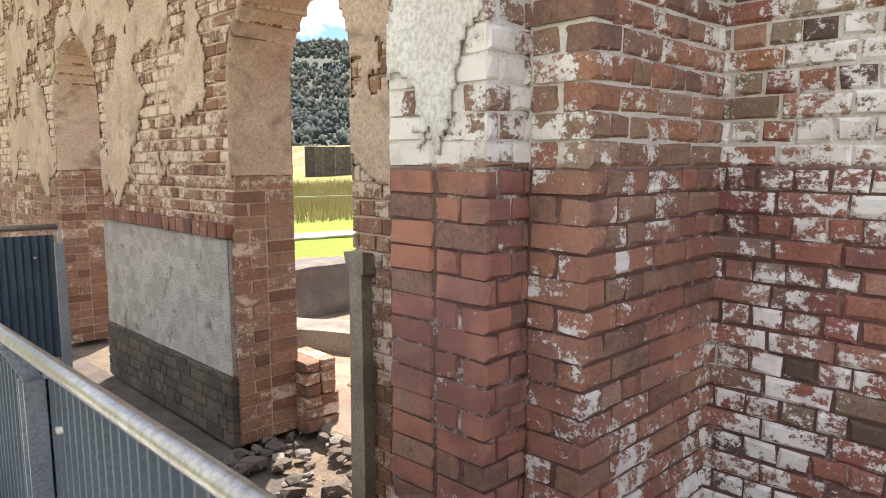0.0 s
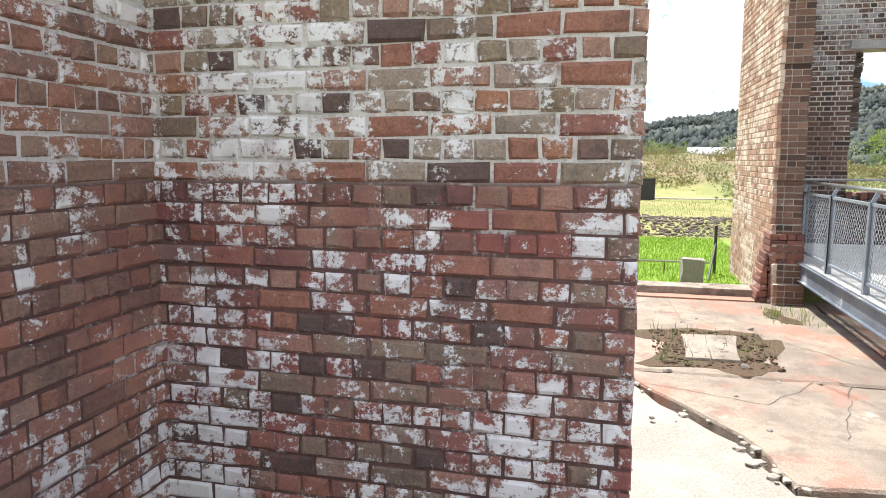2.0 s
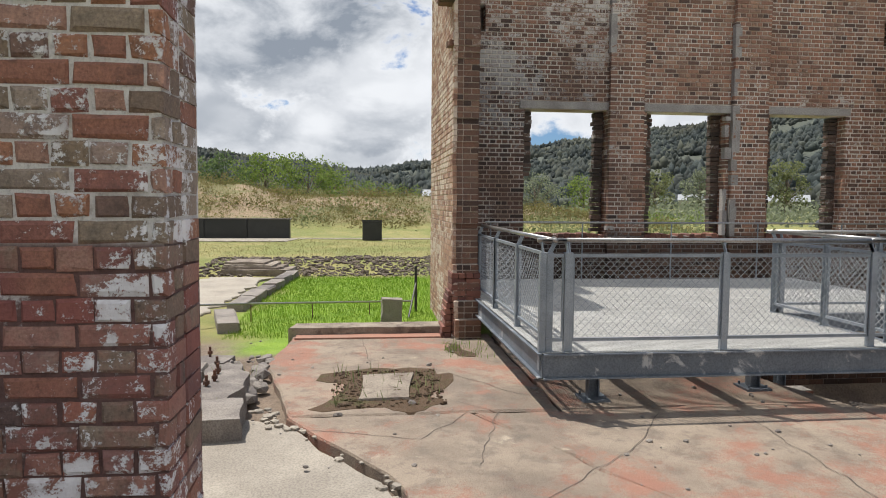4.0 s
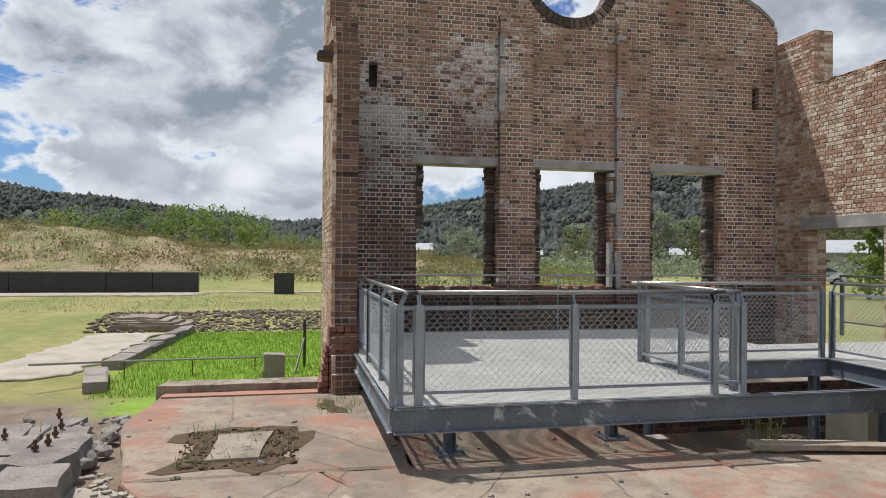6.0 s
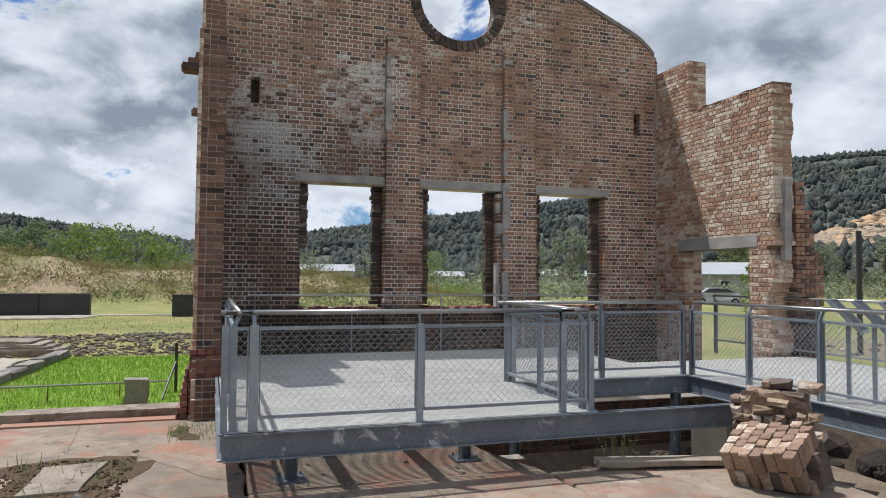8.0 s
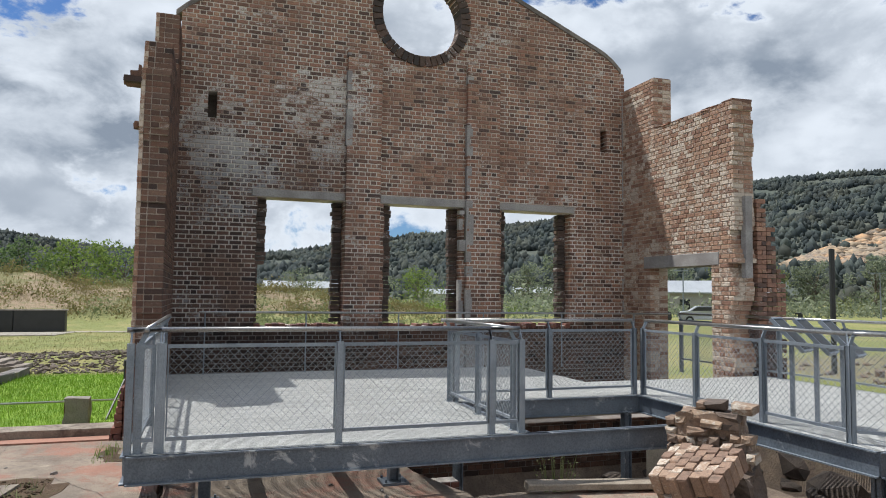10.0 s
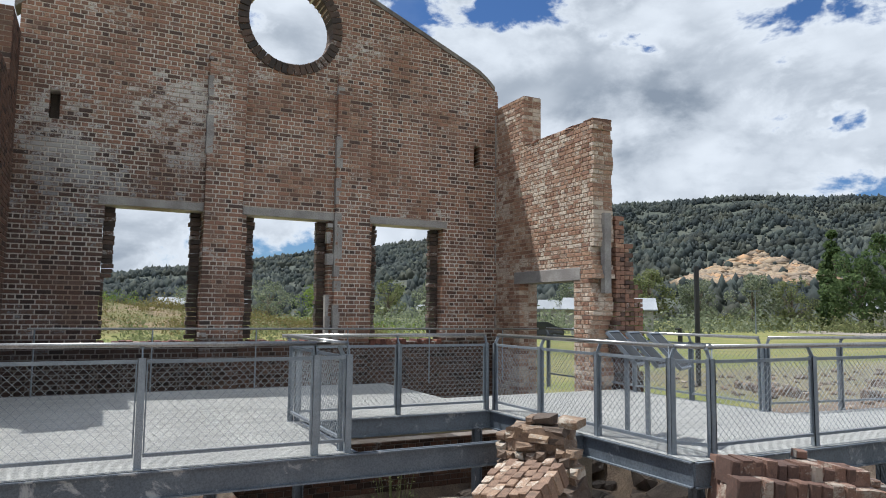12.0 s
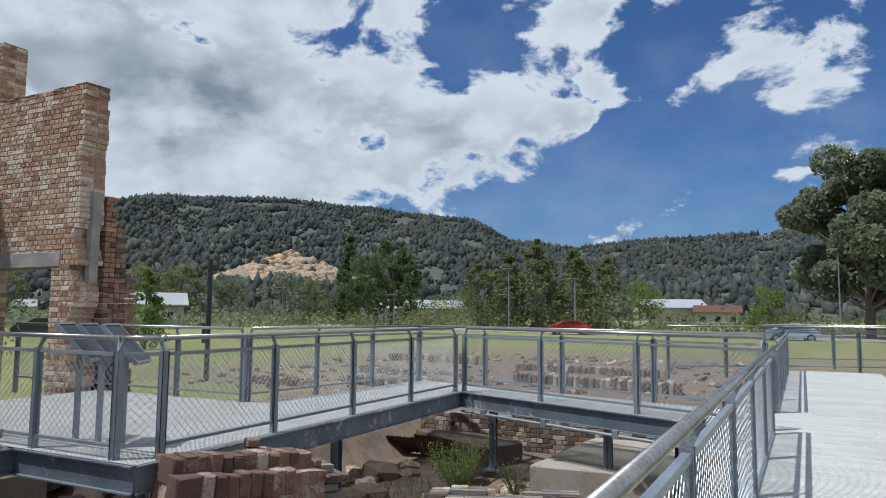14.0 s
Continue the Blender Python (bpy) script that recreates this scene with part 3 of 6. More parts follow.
g.f = [(i * ny + j, (i + 1) * ny + j, (i + 1) * ny + j + 1, i * ny + j + 1) for i in range(len(xs) - 1) for j in range(ny - 1)]
setting("ground", g, M_GROUND, "dry grass and bare soil ground of the ruin site", "ground", smooth=True)

# ---- the near wall with its stepped pier ----
near = brick_wall("wall_near", (2.63, 0), (0, -1), 0.5, -0.6, 3.1, rect_spans(-1.2, 0.77), M_NEAR, M_MORTAR_NEAR,
                  "old brick wall with flaking white and red paint", pick=lambda u, z: 0.22 < z < 1.98, chip=0.012, jit=0.005, joint=0.010)
brick_wall("wall_pier_inner", (0, 1.17), (1, 0), 0.235, -0.6, 3.1, rect_spans(1.75, 2.66), M_PIER, M_MORTAR_NEAR, "stepped brick pier with worn red paint", pick=lambda u, z: 0.1 < z < 2.1, chip=0.012, jit=0.005, joint=0.010)
brick_wall("wall_pier_outer", (0, 1.405), (1, 0), 0.46, -0.6, 3.1, rect_spans(1.56, 2.62), M_WHITE, M_MORTAR_NEAR, "stepped brick pier, whitewashed above, red brick below", pick=lambda u, z: 0.1 < z < 2.1, chip=0.012, jit=0.005, joint=0.010)


# ---- the arched wall ----
def arch_spans(a, b, arches, spring, r):
    def f(z):
        out, u = [], a
        for c in sorted(arches):
            half = r if z < spring else (math.sqrt(max(0.0, r * r - (z - spring) ** 2)))
            if half > 0.02:
                out.append((u, c - half))
                u = c + half
        out.append((u, b))
        return out
    return f


ARCH_Y, ARCH_R, SPRING = (3.515, 7.16), 0.635, 1.80
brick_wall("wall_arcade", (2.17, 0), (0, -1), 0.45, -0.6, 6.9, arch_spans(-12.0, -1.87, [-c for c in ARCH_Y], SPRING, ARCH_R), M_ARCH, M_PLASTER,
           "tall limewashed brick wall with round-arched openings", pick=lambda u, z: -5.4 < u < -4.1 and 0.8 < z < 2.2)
for c in ARCH_Y:
    pl = Pile()
    n_a = 26
    pts = [(c + ARCH_R - 0.012, 1.22)] + [(c + (ARCH_R - 0.012) * math.cos(math.pi * i / n_a), SPRING + (ARCH_R - 0.012) * math.sin(math.pi * i / n_a)) for i in range(n_a + 1)] + [(c - ARCH_R + 0.012, 1.22)]
    outer = [(c + ARCH_R + 0.02, 1.22)] + [(c + (ARCH_R + 0.02) * math.cos(math.pi * i / n_a), SPRING + (ARCH_R + 0.02) * math.sin(math.pi * i / n_a)) for i in range(n_a + 1)] + [(c - ARCH_R - 0.02, 1.22)]
    k = len(pts)
    pl.v = [(2.155, y, z) for y, z in outer] + [(2.175, y, z) for y, z in pts] + [(2.60, y, z) for y, z in pts] + [(2.625, y, z) for y, z in outer]
    pl.f = [(r * k + i, r * k + i + 1, (r + 1) * k + i + 1, (r + 1) * k + i) for r in range(3) for i in range(k - 1)]
    setting("trim_arch", pl, M_PLASTER, "smooth plaster lining of the round arch", "arch lining", smooth=True)


def plaster_skin(x, y0, y1, z0, z1, left, mat, label, cell=0.025, out=0.010):
    """A thin coat of old plaster facing -x, broken away where left(y, z) is false."""
    p = Pile()
    ny_, nz_ = int((y1 - y0) / cell), int((z1 - z0) / cell)
    index = {}

    def corner(i, j):
        if (i, j) not in index:
            y, z = y0 + i * cell, z0 + j * cell
            q = Vector((y * 31, z * 31, 0))
            index[(i, j)] = len(p.v)
            p.v.append((x - out - 0.003 * noise.noise(Vector((y * 6, z * 6, 4))), y + 0.5 * cell * noise.noise(q), z + 0.5 * cell * noise.noise(q + Vector((9, 0, 0)))))
        return index[(i, j)]

    for i in range(ny_):
        for j in range(nz_):
            if left(y0 + (i + 0.5) * cell, z0 + (j + 0.5) * cell):
                p.f.append((corner(i, j), corner(i, j + 1), corner(i + 1, j + 1), corner(i + 1, j)))
    ob = setting("trim_plaster", p, mat, label, "plaster", smooth=True)
    sd = ob.modifiers.new("thickness", "SOLIDIFY")
    sd.thickness, sd.offset = 0.009, -1.0
    return ob


def fbm(y, z, f, s):
    q = Vector((y * f, z * f, s))
    return noise.noise(q) + 0.5 * noise.noise(q * 2.1) + 0.28 * noise.noise(q * 4.7) + 0.16 * noise.noise(q * 10.0)


def arcade_left(y, z):
    for c in ARCH_Y:
        if abs(y - c) < ARCH_R + 0.01 and z < SPRING or math.hypot(y - c, z - SPRING) < ARCH_R + 0.01:
            return False
    bare = 0.75 * math.exp(-((y - 4.75) / 0.75) ** 2 - ((z - 1.35) / 0.75) ** 2) + 0.55 * smooth(-z, -1.25, -0.9)
    return fbm(y, z, 1.6, 3.0) + 0.16 - bare > 0


plaster_skin(2.165, 1.9, 9.6, 0.93, 3.4, arcade_left, M_PLASTER, "flaking peach plaster on the arcade wall")
M_WHITEWASH = plain_mat("white_plaster", (0.74, 0.73, 0.71), (0.62, 0.60, 0.58), 3.0, 0.9, 0.12, c=(0.30, 0.26, 0.24), cscale=5.0, clo=0.62, chi=0.72)
plaster_skin(1.553, 1.42, 1.86, 1.32, 2.9, lambda y, z: fbm(y, z, 2.4, 7.0) + 0.42 - 1.2 * smooth(-y, -1.62, -1.45) - 0.5 * smooth(-z, -1.5, -1.36) > 0, M_WHITEWASH, "flaking white plaster on the pier", 0.018, 0.008)
# rendered panel with a coping of bricks on edge between the arches
pn = Pile()
rng = random.Random(5)
bm_n = 24
for i in range(bm_n):
    for j in range(10):
        y0, y1 = 4.19 + 2.30 * i / bm_n, 4.19 + 2.30 * (i + 1) / bm_n
        z0, z1 = -0.12 + 0.92 * j / 10, -0.12 + 0.92 * (j + 1) / 10
        q = [(2.135 + 0.006 * noise.noise(Vector((y * 3, z * 3, 1))), y, z) for y, z in ((y0, z0), (y1, z0), (y1, z1), (y0, z1))]
        pn.quads(q, [(0, 3, 2, 1)])
pn.box((2.14, 4.19, -0.12), (2.168, 6.49, 0.80))
setting("trim_panel", pn, M_RENDER, "grey cement-rendered panel on the brick wall", "panel")
cp = thing("brick_coping", "row of header bricks above the rendered panel", "coping")
for i in range(19):
    b = Pile()
    b.brick((2.105, 4.17 + i * 0.1235, 0.81), (2.20, 4.17 + i * 0.1235 + 0.112, 0.905), None, 0.006, 0.004)
    part("brick", b, M_BASE, cp)
dk = brick_wall("wall_plinth", (2.12, 0), (0, -1), 0.08, -0.62, -0.13, rect_spans(-6.49, -4.17), M_DARKSTONE, M_DARKSTONE, "dark brick plinth under the panel", ends=False)
# broken footing of the arch jamb and a timber post against it
ft = thing("jamb_footing", "spreading brick footing of the arch jamb", "footing")
for r in range(7):
    b = Pile()
    for i in range(2):
        b.brick((2.60 + i * 0.13, 4.02, -0.60 + r * 0.086), (2.60 + i * 0.13 + 0.12 + (0.02 if r < 3 else 0), 4.4, -0.52 + r * 0.086), None, 0.008, 0.008)
    if r < 6:
        part("brick_course", b, M_ARCH, ft)
tp = Pile()
tp.box((2.10, 2.72, -0.6), (2.17, 2.83, 0.80), None, 0.006)
tp.box((2.09, 2.70, 0.76), (2.165, 2.845, 0.86), None, 0.01)
part("timber_post", tp, M_TIMBER, thing("timber_post", "weathered timber door post against the arch", "post"))
cj = Pile()
for i in range(14):
    cj.box((1.90, 1.90 + rng.uniform(-0.01, 0.01), -0.6 + i * 0.105), (2.12, 2.10 + rng.uniform(-0.03, 0.03), -0.5 + i * 0.105), None, 0.012)
part("concrete_jamb", cj, M_STONE, thing("broken_jamb", "chipped grey concrete jamb beside the pier", "jamb"))

# ---- the gable wall ----
GX, GY0, GY1, GC = 13.75, 3.10, 12.82, 7.86
WIN = [(4.58, 6.27), (7.10, 8.78), (9.71, 11.39)]
SILL, HEAD = 0.80, 3.28
OC_R, OC_Z = 0.88, 7.31


def gable_top(u):
    d = abs(u - GC)
    return 8.95 - 0.43 * d - 0.55 * max(0.0, (d - 4.3)) ** 2


def gable_spans(z):
    a, b = GY0, GY1
    if z > 6.2:
        us = [GY0 + i * 0.03 for i in range(int((GY1 - GY0) / 0.03) + 1)]
        us = [u for u in us if gable_top(u) > z]
        if not us:
            return []
        a, b = us[0], us[-1]
    holes = []
    if SILL <= z < HEAD:
        holes = [(p + 0.012 * math.sin(z * 9 + p), q + 0.012 * math.sin(z * 7 + q)) for p, q in WIN]
    h = OC_R ** 2 - (z - OC_Z) ** 2
    if h > 0:
        holes = [(GC - math.sqrt(h), GC + math.sqrt(h))]
    if 4.72 < z < 5.25:
        holes = [(3.62, 3.78), (12.18, 12.34)]
    out, u = [], a
    for p, q in holes:
        out.append((u, p))
        u = q
    out.append((u, b))
    return out


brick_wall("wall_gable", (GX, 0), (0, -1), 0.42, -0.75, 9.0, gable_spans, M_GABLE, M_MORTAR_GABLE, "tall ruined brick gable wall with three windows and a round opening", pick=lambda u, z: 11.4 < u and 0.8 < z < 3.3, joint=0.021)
bk = Pile()
for p in (3.55, 12.11):
    bk.box((GX + 0.30, -p - 0.30, 4.65), (GX + 0.34, -p, 5.3))
setting("trim_slots", bk, M_DARKSTONE, "dark backs of the wall slots", "slot")
for p, q in ((6.28, 6.99), (8.87, 9.62)):
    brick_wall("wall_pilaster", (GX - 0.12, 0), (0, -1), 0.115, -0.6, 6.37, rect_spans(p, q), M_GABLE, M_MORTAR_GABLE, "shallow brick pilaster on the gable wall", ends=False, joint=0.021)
for i, (p, q) in enumerate(WIN):
    lt = Pile()
    lt.brick((GX - 0.035, -q - 0.10, HEAD), (GX + 0.43, -p + 0.10, HEAD + 0.15), None, 0.012, 0.006)
    setting("trim_lintel", lt, M_LINTEL, "pale concrete lintel over the window opening", "lintel")
    sl = Pile()
    k = 0
    while k * 0.12 < q - p - 0.05:
        if rng.random() < 0.8:
            sl.brick((GX - 0.03, -p - (k + 1) * 0.12 + 0.01, SILL - 0.06 - rng.uniform(0, 0.03)), (GX + 0.4, -p - k * 0.12, SILL + rng.uniform(0, 0.035)), None, 0.01, 0.006)
        k += 1
    setting("trim_sill", sl, M_BASE, "broken brick sill of the window opening", "sill")
# stripes of old plaster down the pilaster edges
for y, z0, z1 in ((-6.27, 0.9, 6.3), (-8.86, 0.7, 6.3), (-8.70, 0.8, 3.2), (-12.75, 0.8, 6.2)):
    ps = Pile()
    z = z0
    while z < z1:
        h = rng.uniform(0.06, 0.3)
        if rng.random() < 0.48:
            ps.box((GX - 0.128 if y > -12 else GX - 0.012, y - rng.uniform(0.03, 0.16), z), (GX + 0.01, y + rng.uniform(0.0, 0.012), min(z1, z + h)))
        z += h
    setting("trim_plaster_stripe", ps, M_LINTEL, "pale plaster stripe on the pilaster edge", "plaster")
# inner rebates of the windows, ragged
for p, q in WIN:
    rb = Pile()
    for s, u in ((1, p), (-1, q)):
        z, k = SILL + 0.05, 0
        while z < HEAD - 0.05:
            w = 0.20 + rng.uniform(-0.03, 0.012)
            if s == 1 and z < 1.9 and p < 5:
                w *= 0.3
            lo, hi = (u, u + w) if s > 0 else (u - w, u)
            rb.brick((GX + 0.24, -hi, z + 0.005), (GX + 0.42, -lo, z + COURSE - 0.005), None, 0.006, 0.006)
            z, k = z + COURSE, k + 1
    setting("trim_rebate", rb, M_DARKBRICK, "ragged brick rebate in the window opening", "rebate")
ring = thing("oculus_ring", "ring of dark bricks on edge round the opening", "brick ring")
for i in range(48):
    t = 2 * math.pi * i / 48
    m = pose(GX, -GC, OC_Z) @ Matrix.Rotation(t, 4, "X")
    b = Pile()
    b.brick((-0.045, -0.055, OC_R - 0.01), (0.40, 0.055, OC_R + 0.20), m, 0.006, 0.004)
    part("brick", b, M_DARKBRICK, ring)
cpg = Pile()
for s in (-1, 1):
    for i in range(24):
        d0, d1 = 4.86 * i / 24, 4.86 * (i + 1) / 24
        za, zb = gable_top(GC + d0), gable_top(GC + d1)
        pts = [(x, -(GC + s * d), z + o) for d, z in ((d0, za), (d1, zb)) for x in (GX - 0.03, GX + 0.45) for o in (-0.05, 0.05)]
        cpg.quads(pts, [(0, 1, 3, 2), (4, 6, 7, 5), (0, 4, 5, 1), (2, 3, 7, 6), (0, 2, 6, 4), (1, 5, 7, 3)])
setting("trim_coping", cpg, M_STONE, "grey cement coping along the gable", "coping")

# ---- the two return walls ----
def ragged(base, amp, f, seed):
    return lambda z: base + amp * noise.noise(Vector((z * f, seed, 0))) + (0.06 if round(z / COURSE) % 2 else 0.0)


right_end = ragged(10.20, 0.13, 2.2, 4.0)


def right_spans(z):
    end = -right_end(z) if z > 1.2 else -10.30
    if z > 6.2:
        return []
    if z > 5.06 + 0.02 * (z > 0):
        return [(-13.75, -12.57)]
    out = [(-13.75, end)]
    if z < 2.04:
        out = [(-13.75, -12.74), (-10.82, -10.30 + 0.10 * math.sin(z * 5))]
    return out


brick_wall("wall_side", (0, -12.78), (-1, 0), 0.45, -0.75, 6.2, right_spans, M_SUNLIT, M_MORTAR_WARM, "sunlit ruined side wall with a doorway", joint=0.0165)
lt = Pile()
lt.brick((10.60, -13.23, 2.04), (12.95, -12.765, 2.30), None, 0.012, 0.006)
setting("trim_door_lintel", lt, M_LINTEL, "pale concrete lintel over the doorway", "lintel")
cs = Pile()
cs.brick((12.58, -13.22, 6.18), (13.74, -12.79, 6.22), None, 0.015, 0.01)
for i in range(8):
    cs.brick((10.2 + i * 0.296, -13.24, 5.06), (10.2 + i * 0.296 + 0.29, -12.77, 5.095 + (0.03 if i == 0 else 0)), None, 0.02, 0.018)
setting("trim_wall_cap", cs, M_GABLE, "crumbling cement capping on the side wall", "capping")
bt = thing("buttress", "ragged outer brick buttress at the wall end", "buttress")
for r in range(46):
    b = Pile()
    z = -0.7 + r * COURSE
    w = 0.55 - max(0, r - 26) * 0.026 + rng.uniform(-0.03, 0.03)
    u = 0.0
    while u < w:
        d = 0.22 if r % 2 else 0.11
        b.brick((10.16, -13.25 - u - d, z + 0.005), (10.55, -13.25 - u - 0.01, z + COURSE - 0.006), None, 0.008, 0.006)
        u += d
    part("brick_course", b, M_GABLE, bt)
st = Pile()
st.brick((10.12, -13.12, 1.80), (10.24, -12.96, 3.3), None, 0.01, 0.012)
setting("trim_end_strip", st, M_LINTEL, "cement strip on the broken wall end", "strip")

left_end = ragged(10.42, 0.10, 1.7, 11.0)


def left_spans(z):
    if z > 5.05:
        return [(12.57, 13.75)] if z < 6.2 else []
    if z > 4.60:
        return [(10.65 + 0.35 * (z - 4.6), 13.75)]
    e = left_end(z)
    if z < 0.55:
        e = 10.42 - 0.10 * max(0, math.floor((0.60 - z) / 0.3)) - 0.08
    return [(e, 13.75)]


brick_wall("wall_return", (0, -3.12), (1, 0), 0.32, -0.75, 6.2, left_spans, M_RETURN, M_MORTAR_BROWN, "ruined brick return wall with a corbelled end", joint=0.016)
brick_wall("wall_return_outer", (0, -2.745), (-1, 0), 0.052, -0.75, 6.2, lambda z: [(-b, -a) for a, b in left_spans(z)], M_SUNLIT, M_MORTAR_WARM, "sunlit outer face of the return wall", ends=False)
cb = thing("corbel", "stepped brick corbel out of the return wall", "corbel")
for u0, u1, y1, z in ((10.36, 10.72, -2.52, 4.34), (10.40, 10.95, -2.60, 4.43), (10.42, 11.2, -2.68, 4.52), (10.44, 10.68, -2.66, 3.72)):
    b = Pile()
    u = u0
    while u < u1 - 0.05:
        b.brick((u, -2.745, z), (u + 0.112, y1 + rng.uniform(-0.02, 0.02), z + 0.078), None, 0.01, 0.006)
        u += 0.118
    part("brick_course", b, M_RETURN, cb)
pb = thing("pier_base", "spreading red brick base of the wall end", "pier base")
for r in range(13):
    b = Pile()
    z = -0.72 + r * COURSE
    o = 0.20 - 0.016 * r
    y = -3.14
    while y < -2.73 + o - 0.02:
        d = 0.22 if r % 2 else 0.11
        b.brick((10.36 - 0.1 - o * 0.5, y, z + 0.005), (10.36 - 0.1 + 0.45, min(y + d - 0.01, -2.72 + o), z + COURSE - 0.006), None, 0.007, 0.005)
        y += d
    part("brick_course", b, M_BASE, pb)

# ---- steel decks and railings ----
def wires(w, h, pitch=0.078, r=0.0019):
    """Diamond mesh filling w x h, in the plane of x and z."""
    p = Pile()
    for s in (1, -1):
        k = -h if s > 0 else 0.0
        while k < (w if s > 0 else w + h):
            pts = []
            for z in (0.0, h):
                pts.append((k + s * z, z))
            (x0, z0), (x1, z1) = pts
            lo, hi = 0.0, 1.0
            dx = x1 - x0
            t0, t1 = sorted(((0 - x0) / dx, (w - x0) / dx))
            lo, hi = max(lo, t0), min(hi, t1)
            if hi - lo > 0.02:
                a = (x0 + dx * lo, 0.003 * s, h * lo)
                b = (x0 + dx * hi, 0.003 * s, h * hi)
                p.tube(a, b, r, 4, False)
            k += pitch
    return p


WIRE_CACHE, STEEL_CACHE = {}, {}


def shared(key, make, mat):
    if key not in STEEL_CACHE:
        STEEL_CACHE[key] = make().mesh(key[0], mat)
    return STEEL_CACHE[key]


def hang(name, me, parent, m, label=""):
    ob = new(name, me)
    ob.parent = parent
    ob.matrix_basis = m
    return tagged(ob, label)


def post_pile():
    p = Pile()
    p.box((-0.030, -0.006, -0.17), (0.030, 0.006, 0.945))
    p.box((-0.030, -0.006, -0.17), (-0.022, 0.055, 0.945))
    p.box((0.022, -0.006, -0.17), (0.030, 0.055, 0.945))
    p.box((-0.034, -0.012, -0.012), (0.034, 0.07, 0.004))
    return p


def bracket_pile():
    p = Pile()
    m = pose(0, 0.02, 0.93, -26)
    p.box((-0.006, -0.02, 0.0), (0.006, 0.02, 0.135), m)
    p.box((-0.02, 0.045, 1.028), (0.02, 0.095, 1.034))
    return p


def railing(label, a, b, posts, z=DECK, dz=0.0, rail_ends=(0.0, 0.0), side=1, group="walkway railings", rail_r=0.0235, fine=False):
    """Railing from a to b with so many posts; side +1: the handrail leans to the left of a -> b."""
    a, b = Vector((*a, 0)), Vector((*b, 0))
    d = b - a
    length = d.length
    yaw = math.degrees(math.atan2(d.y, d.x))
    top = thing("railing", label, "railing", group, (a.x, a.y, z))
    top.rotation_euler = (0, math.asin(-dz / length) if dz else 0, radians(yaw))
    gap = length / (posts - 1)
    for i in range(posts):
        flip = pose(gap * i, 0, 0, 0, 0, 0 if side > 0 else 180)
        ps = hang("post", shared(("post",), post_pile, M_STEEL), top, flip)
        hang("bracket", shared(("bracket",), bracket_pile, M_STEEL), ps, Matrix())
    for i in range(posts - 1):
        w = gap - 0.075
        def frame_pile():
            p = Pile()
            for lo, hi in (((0, -0.02, 0), (w, 0.012, 0.03)), ((0, -0.02, 0.80), (w, 0.012, 0.832)), ((0, -0.012, 0.03), (0.012, 0.012, 0.80)), ((w - 0.012, -0.012, 0.03), (w, 0.012, 0.80)))[:1 if fine else 4]:
                p.box(lo, hi)
            return p
        fr = hang("panel_frame", shared(("panel_frame", round(w, 3), fine), frame_pile, M_STEEL), top, pose(gap * i + 0.0375, 0.03 * side, 0.10))
        if fine:
            def sheet_pile():
                p = Pile()
                k = int(w / 0.0125)
                for off in (0.0, 0.0025):
                    lo = [Vector((j * w / k, (0.007 if j % 4 in (0, 1) else -0.007) + off, 0.0)) for j in range(k + 1)]
                    hi = [q + Vector((0, 0, 0.90)) for q in lo]
                    p.quads(lo + hi, [(j, j + 1, k + 2 + j, k + 1 + j) for j in range(k)])
                return p
            sh = hang("ribbed_sheet", shared(("ribbed_sheet", round(w, 3)), sheet_pile, M_SHEET), fr, pose(0, -0.03 * side, 0.005), "blue-grey ribbed steel sheet")
            for bx in (0.12, w - 0.12):
                bt = Pile()
                bt.tube((bx, -0.02, 0.74), (bx, 0.022, 0.74), 0.011, 8)
                hang("bolt", bt.mesh("bolt", M_TUBE, True), sh, Matrix())
            continue
        hang("wire_mesh", shared(("wire_mesh", round(w, 3), fine), lambda: wires(w - 0.02, 0.775, 0.078, 0.0023), M_WIRE), fr, pose(0.01, 0, 0.027))
    hr = Pile()
    hr.tube((-rail_ends[0], 0.07 * side, 1.058), (length + rail_ends[1], 0.07 * side, 1.058), rail_r, 12)
    part_ob = hang("handrail", hr.mesh("handrail", M_TUBE, True), top, Matrix(), "round steel handrail")
    return top


def deck(label, quads, bar="x", pitch=0.040, bar_w=0.0285):
    """Steel grating laid in bars over convex outlines."""
    t = thing("deck", label, "deck")
    for outline in quads:
        p = Pile()
        ax, ot = (0, 1) if bar == "x" else (1, 0)
        lo, hi = min(q[ot] for q in outline), max(q[ot] for q in outline)
        k = lo + pitch / 2
        while k < hi:
            cr = []
            for i in range(len(outline)):
                q0, q1 = outline[i], outline[(i + 1) % len(outline)]
                if (q0[ot] - k) * (q1[ot] - k) < 0:
                    s = (k - q0[ot]) / (q1[ot] - q0[ot])
                    cr.append(q0[ax] + s * (q1[ax] - q0[ax]))
            if len(cr) == 2:
                c0, c1 = sorted(cr)
                l, h = [0, 0, DECK - (0.03 if bar_w > 0.02 else 0.022)], [0, 0, DECK]
                l[ax], h[ax], l[ot], h[ot] = c0, c1, k - bar_w / 2, k + bar_w / 2
                p.box(l, h)
            k += pitch
        part("grating", p, M_DECK, t, kind="stuff")
    return t


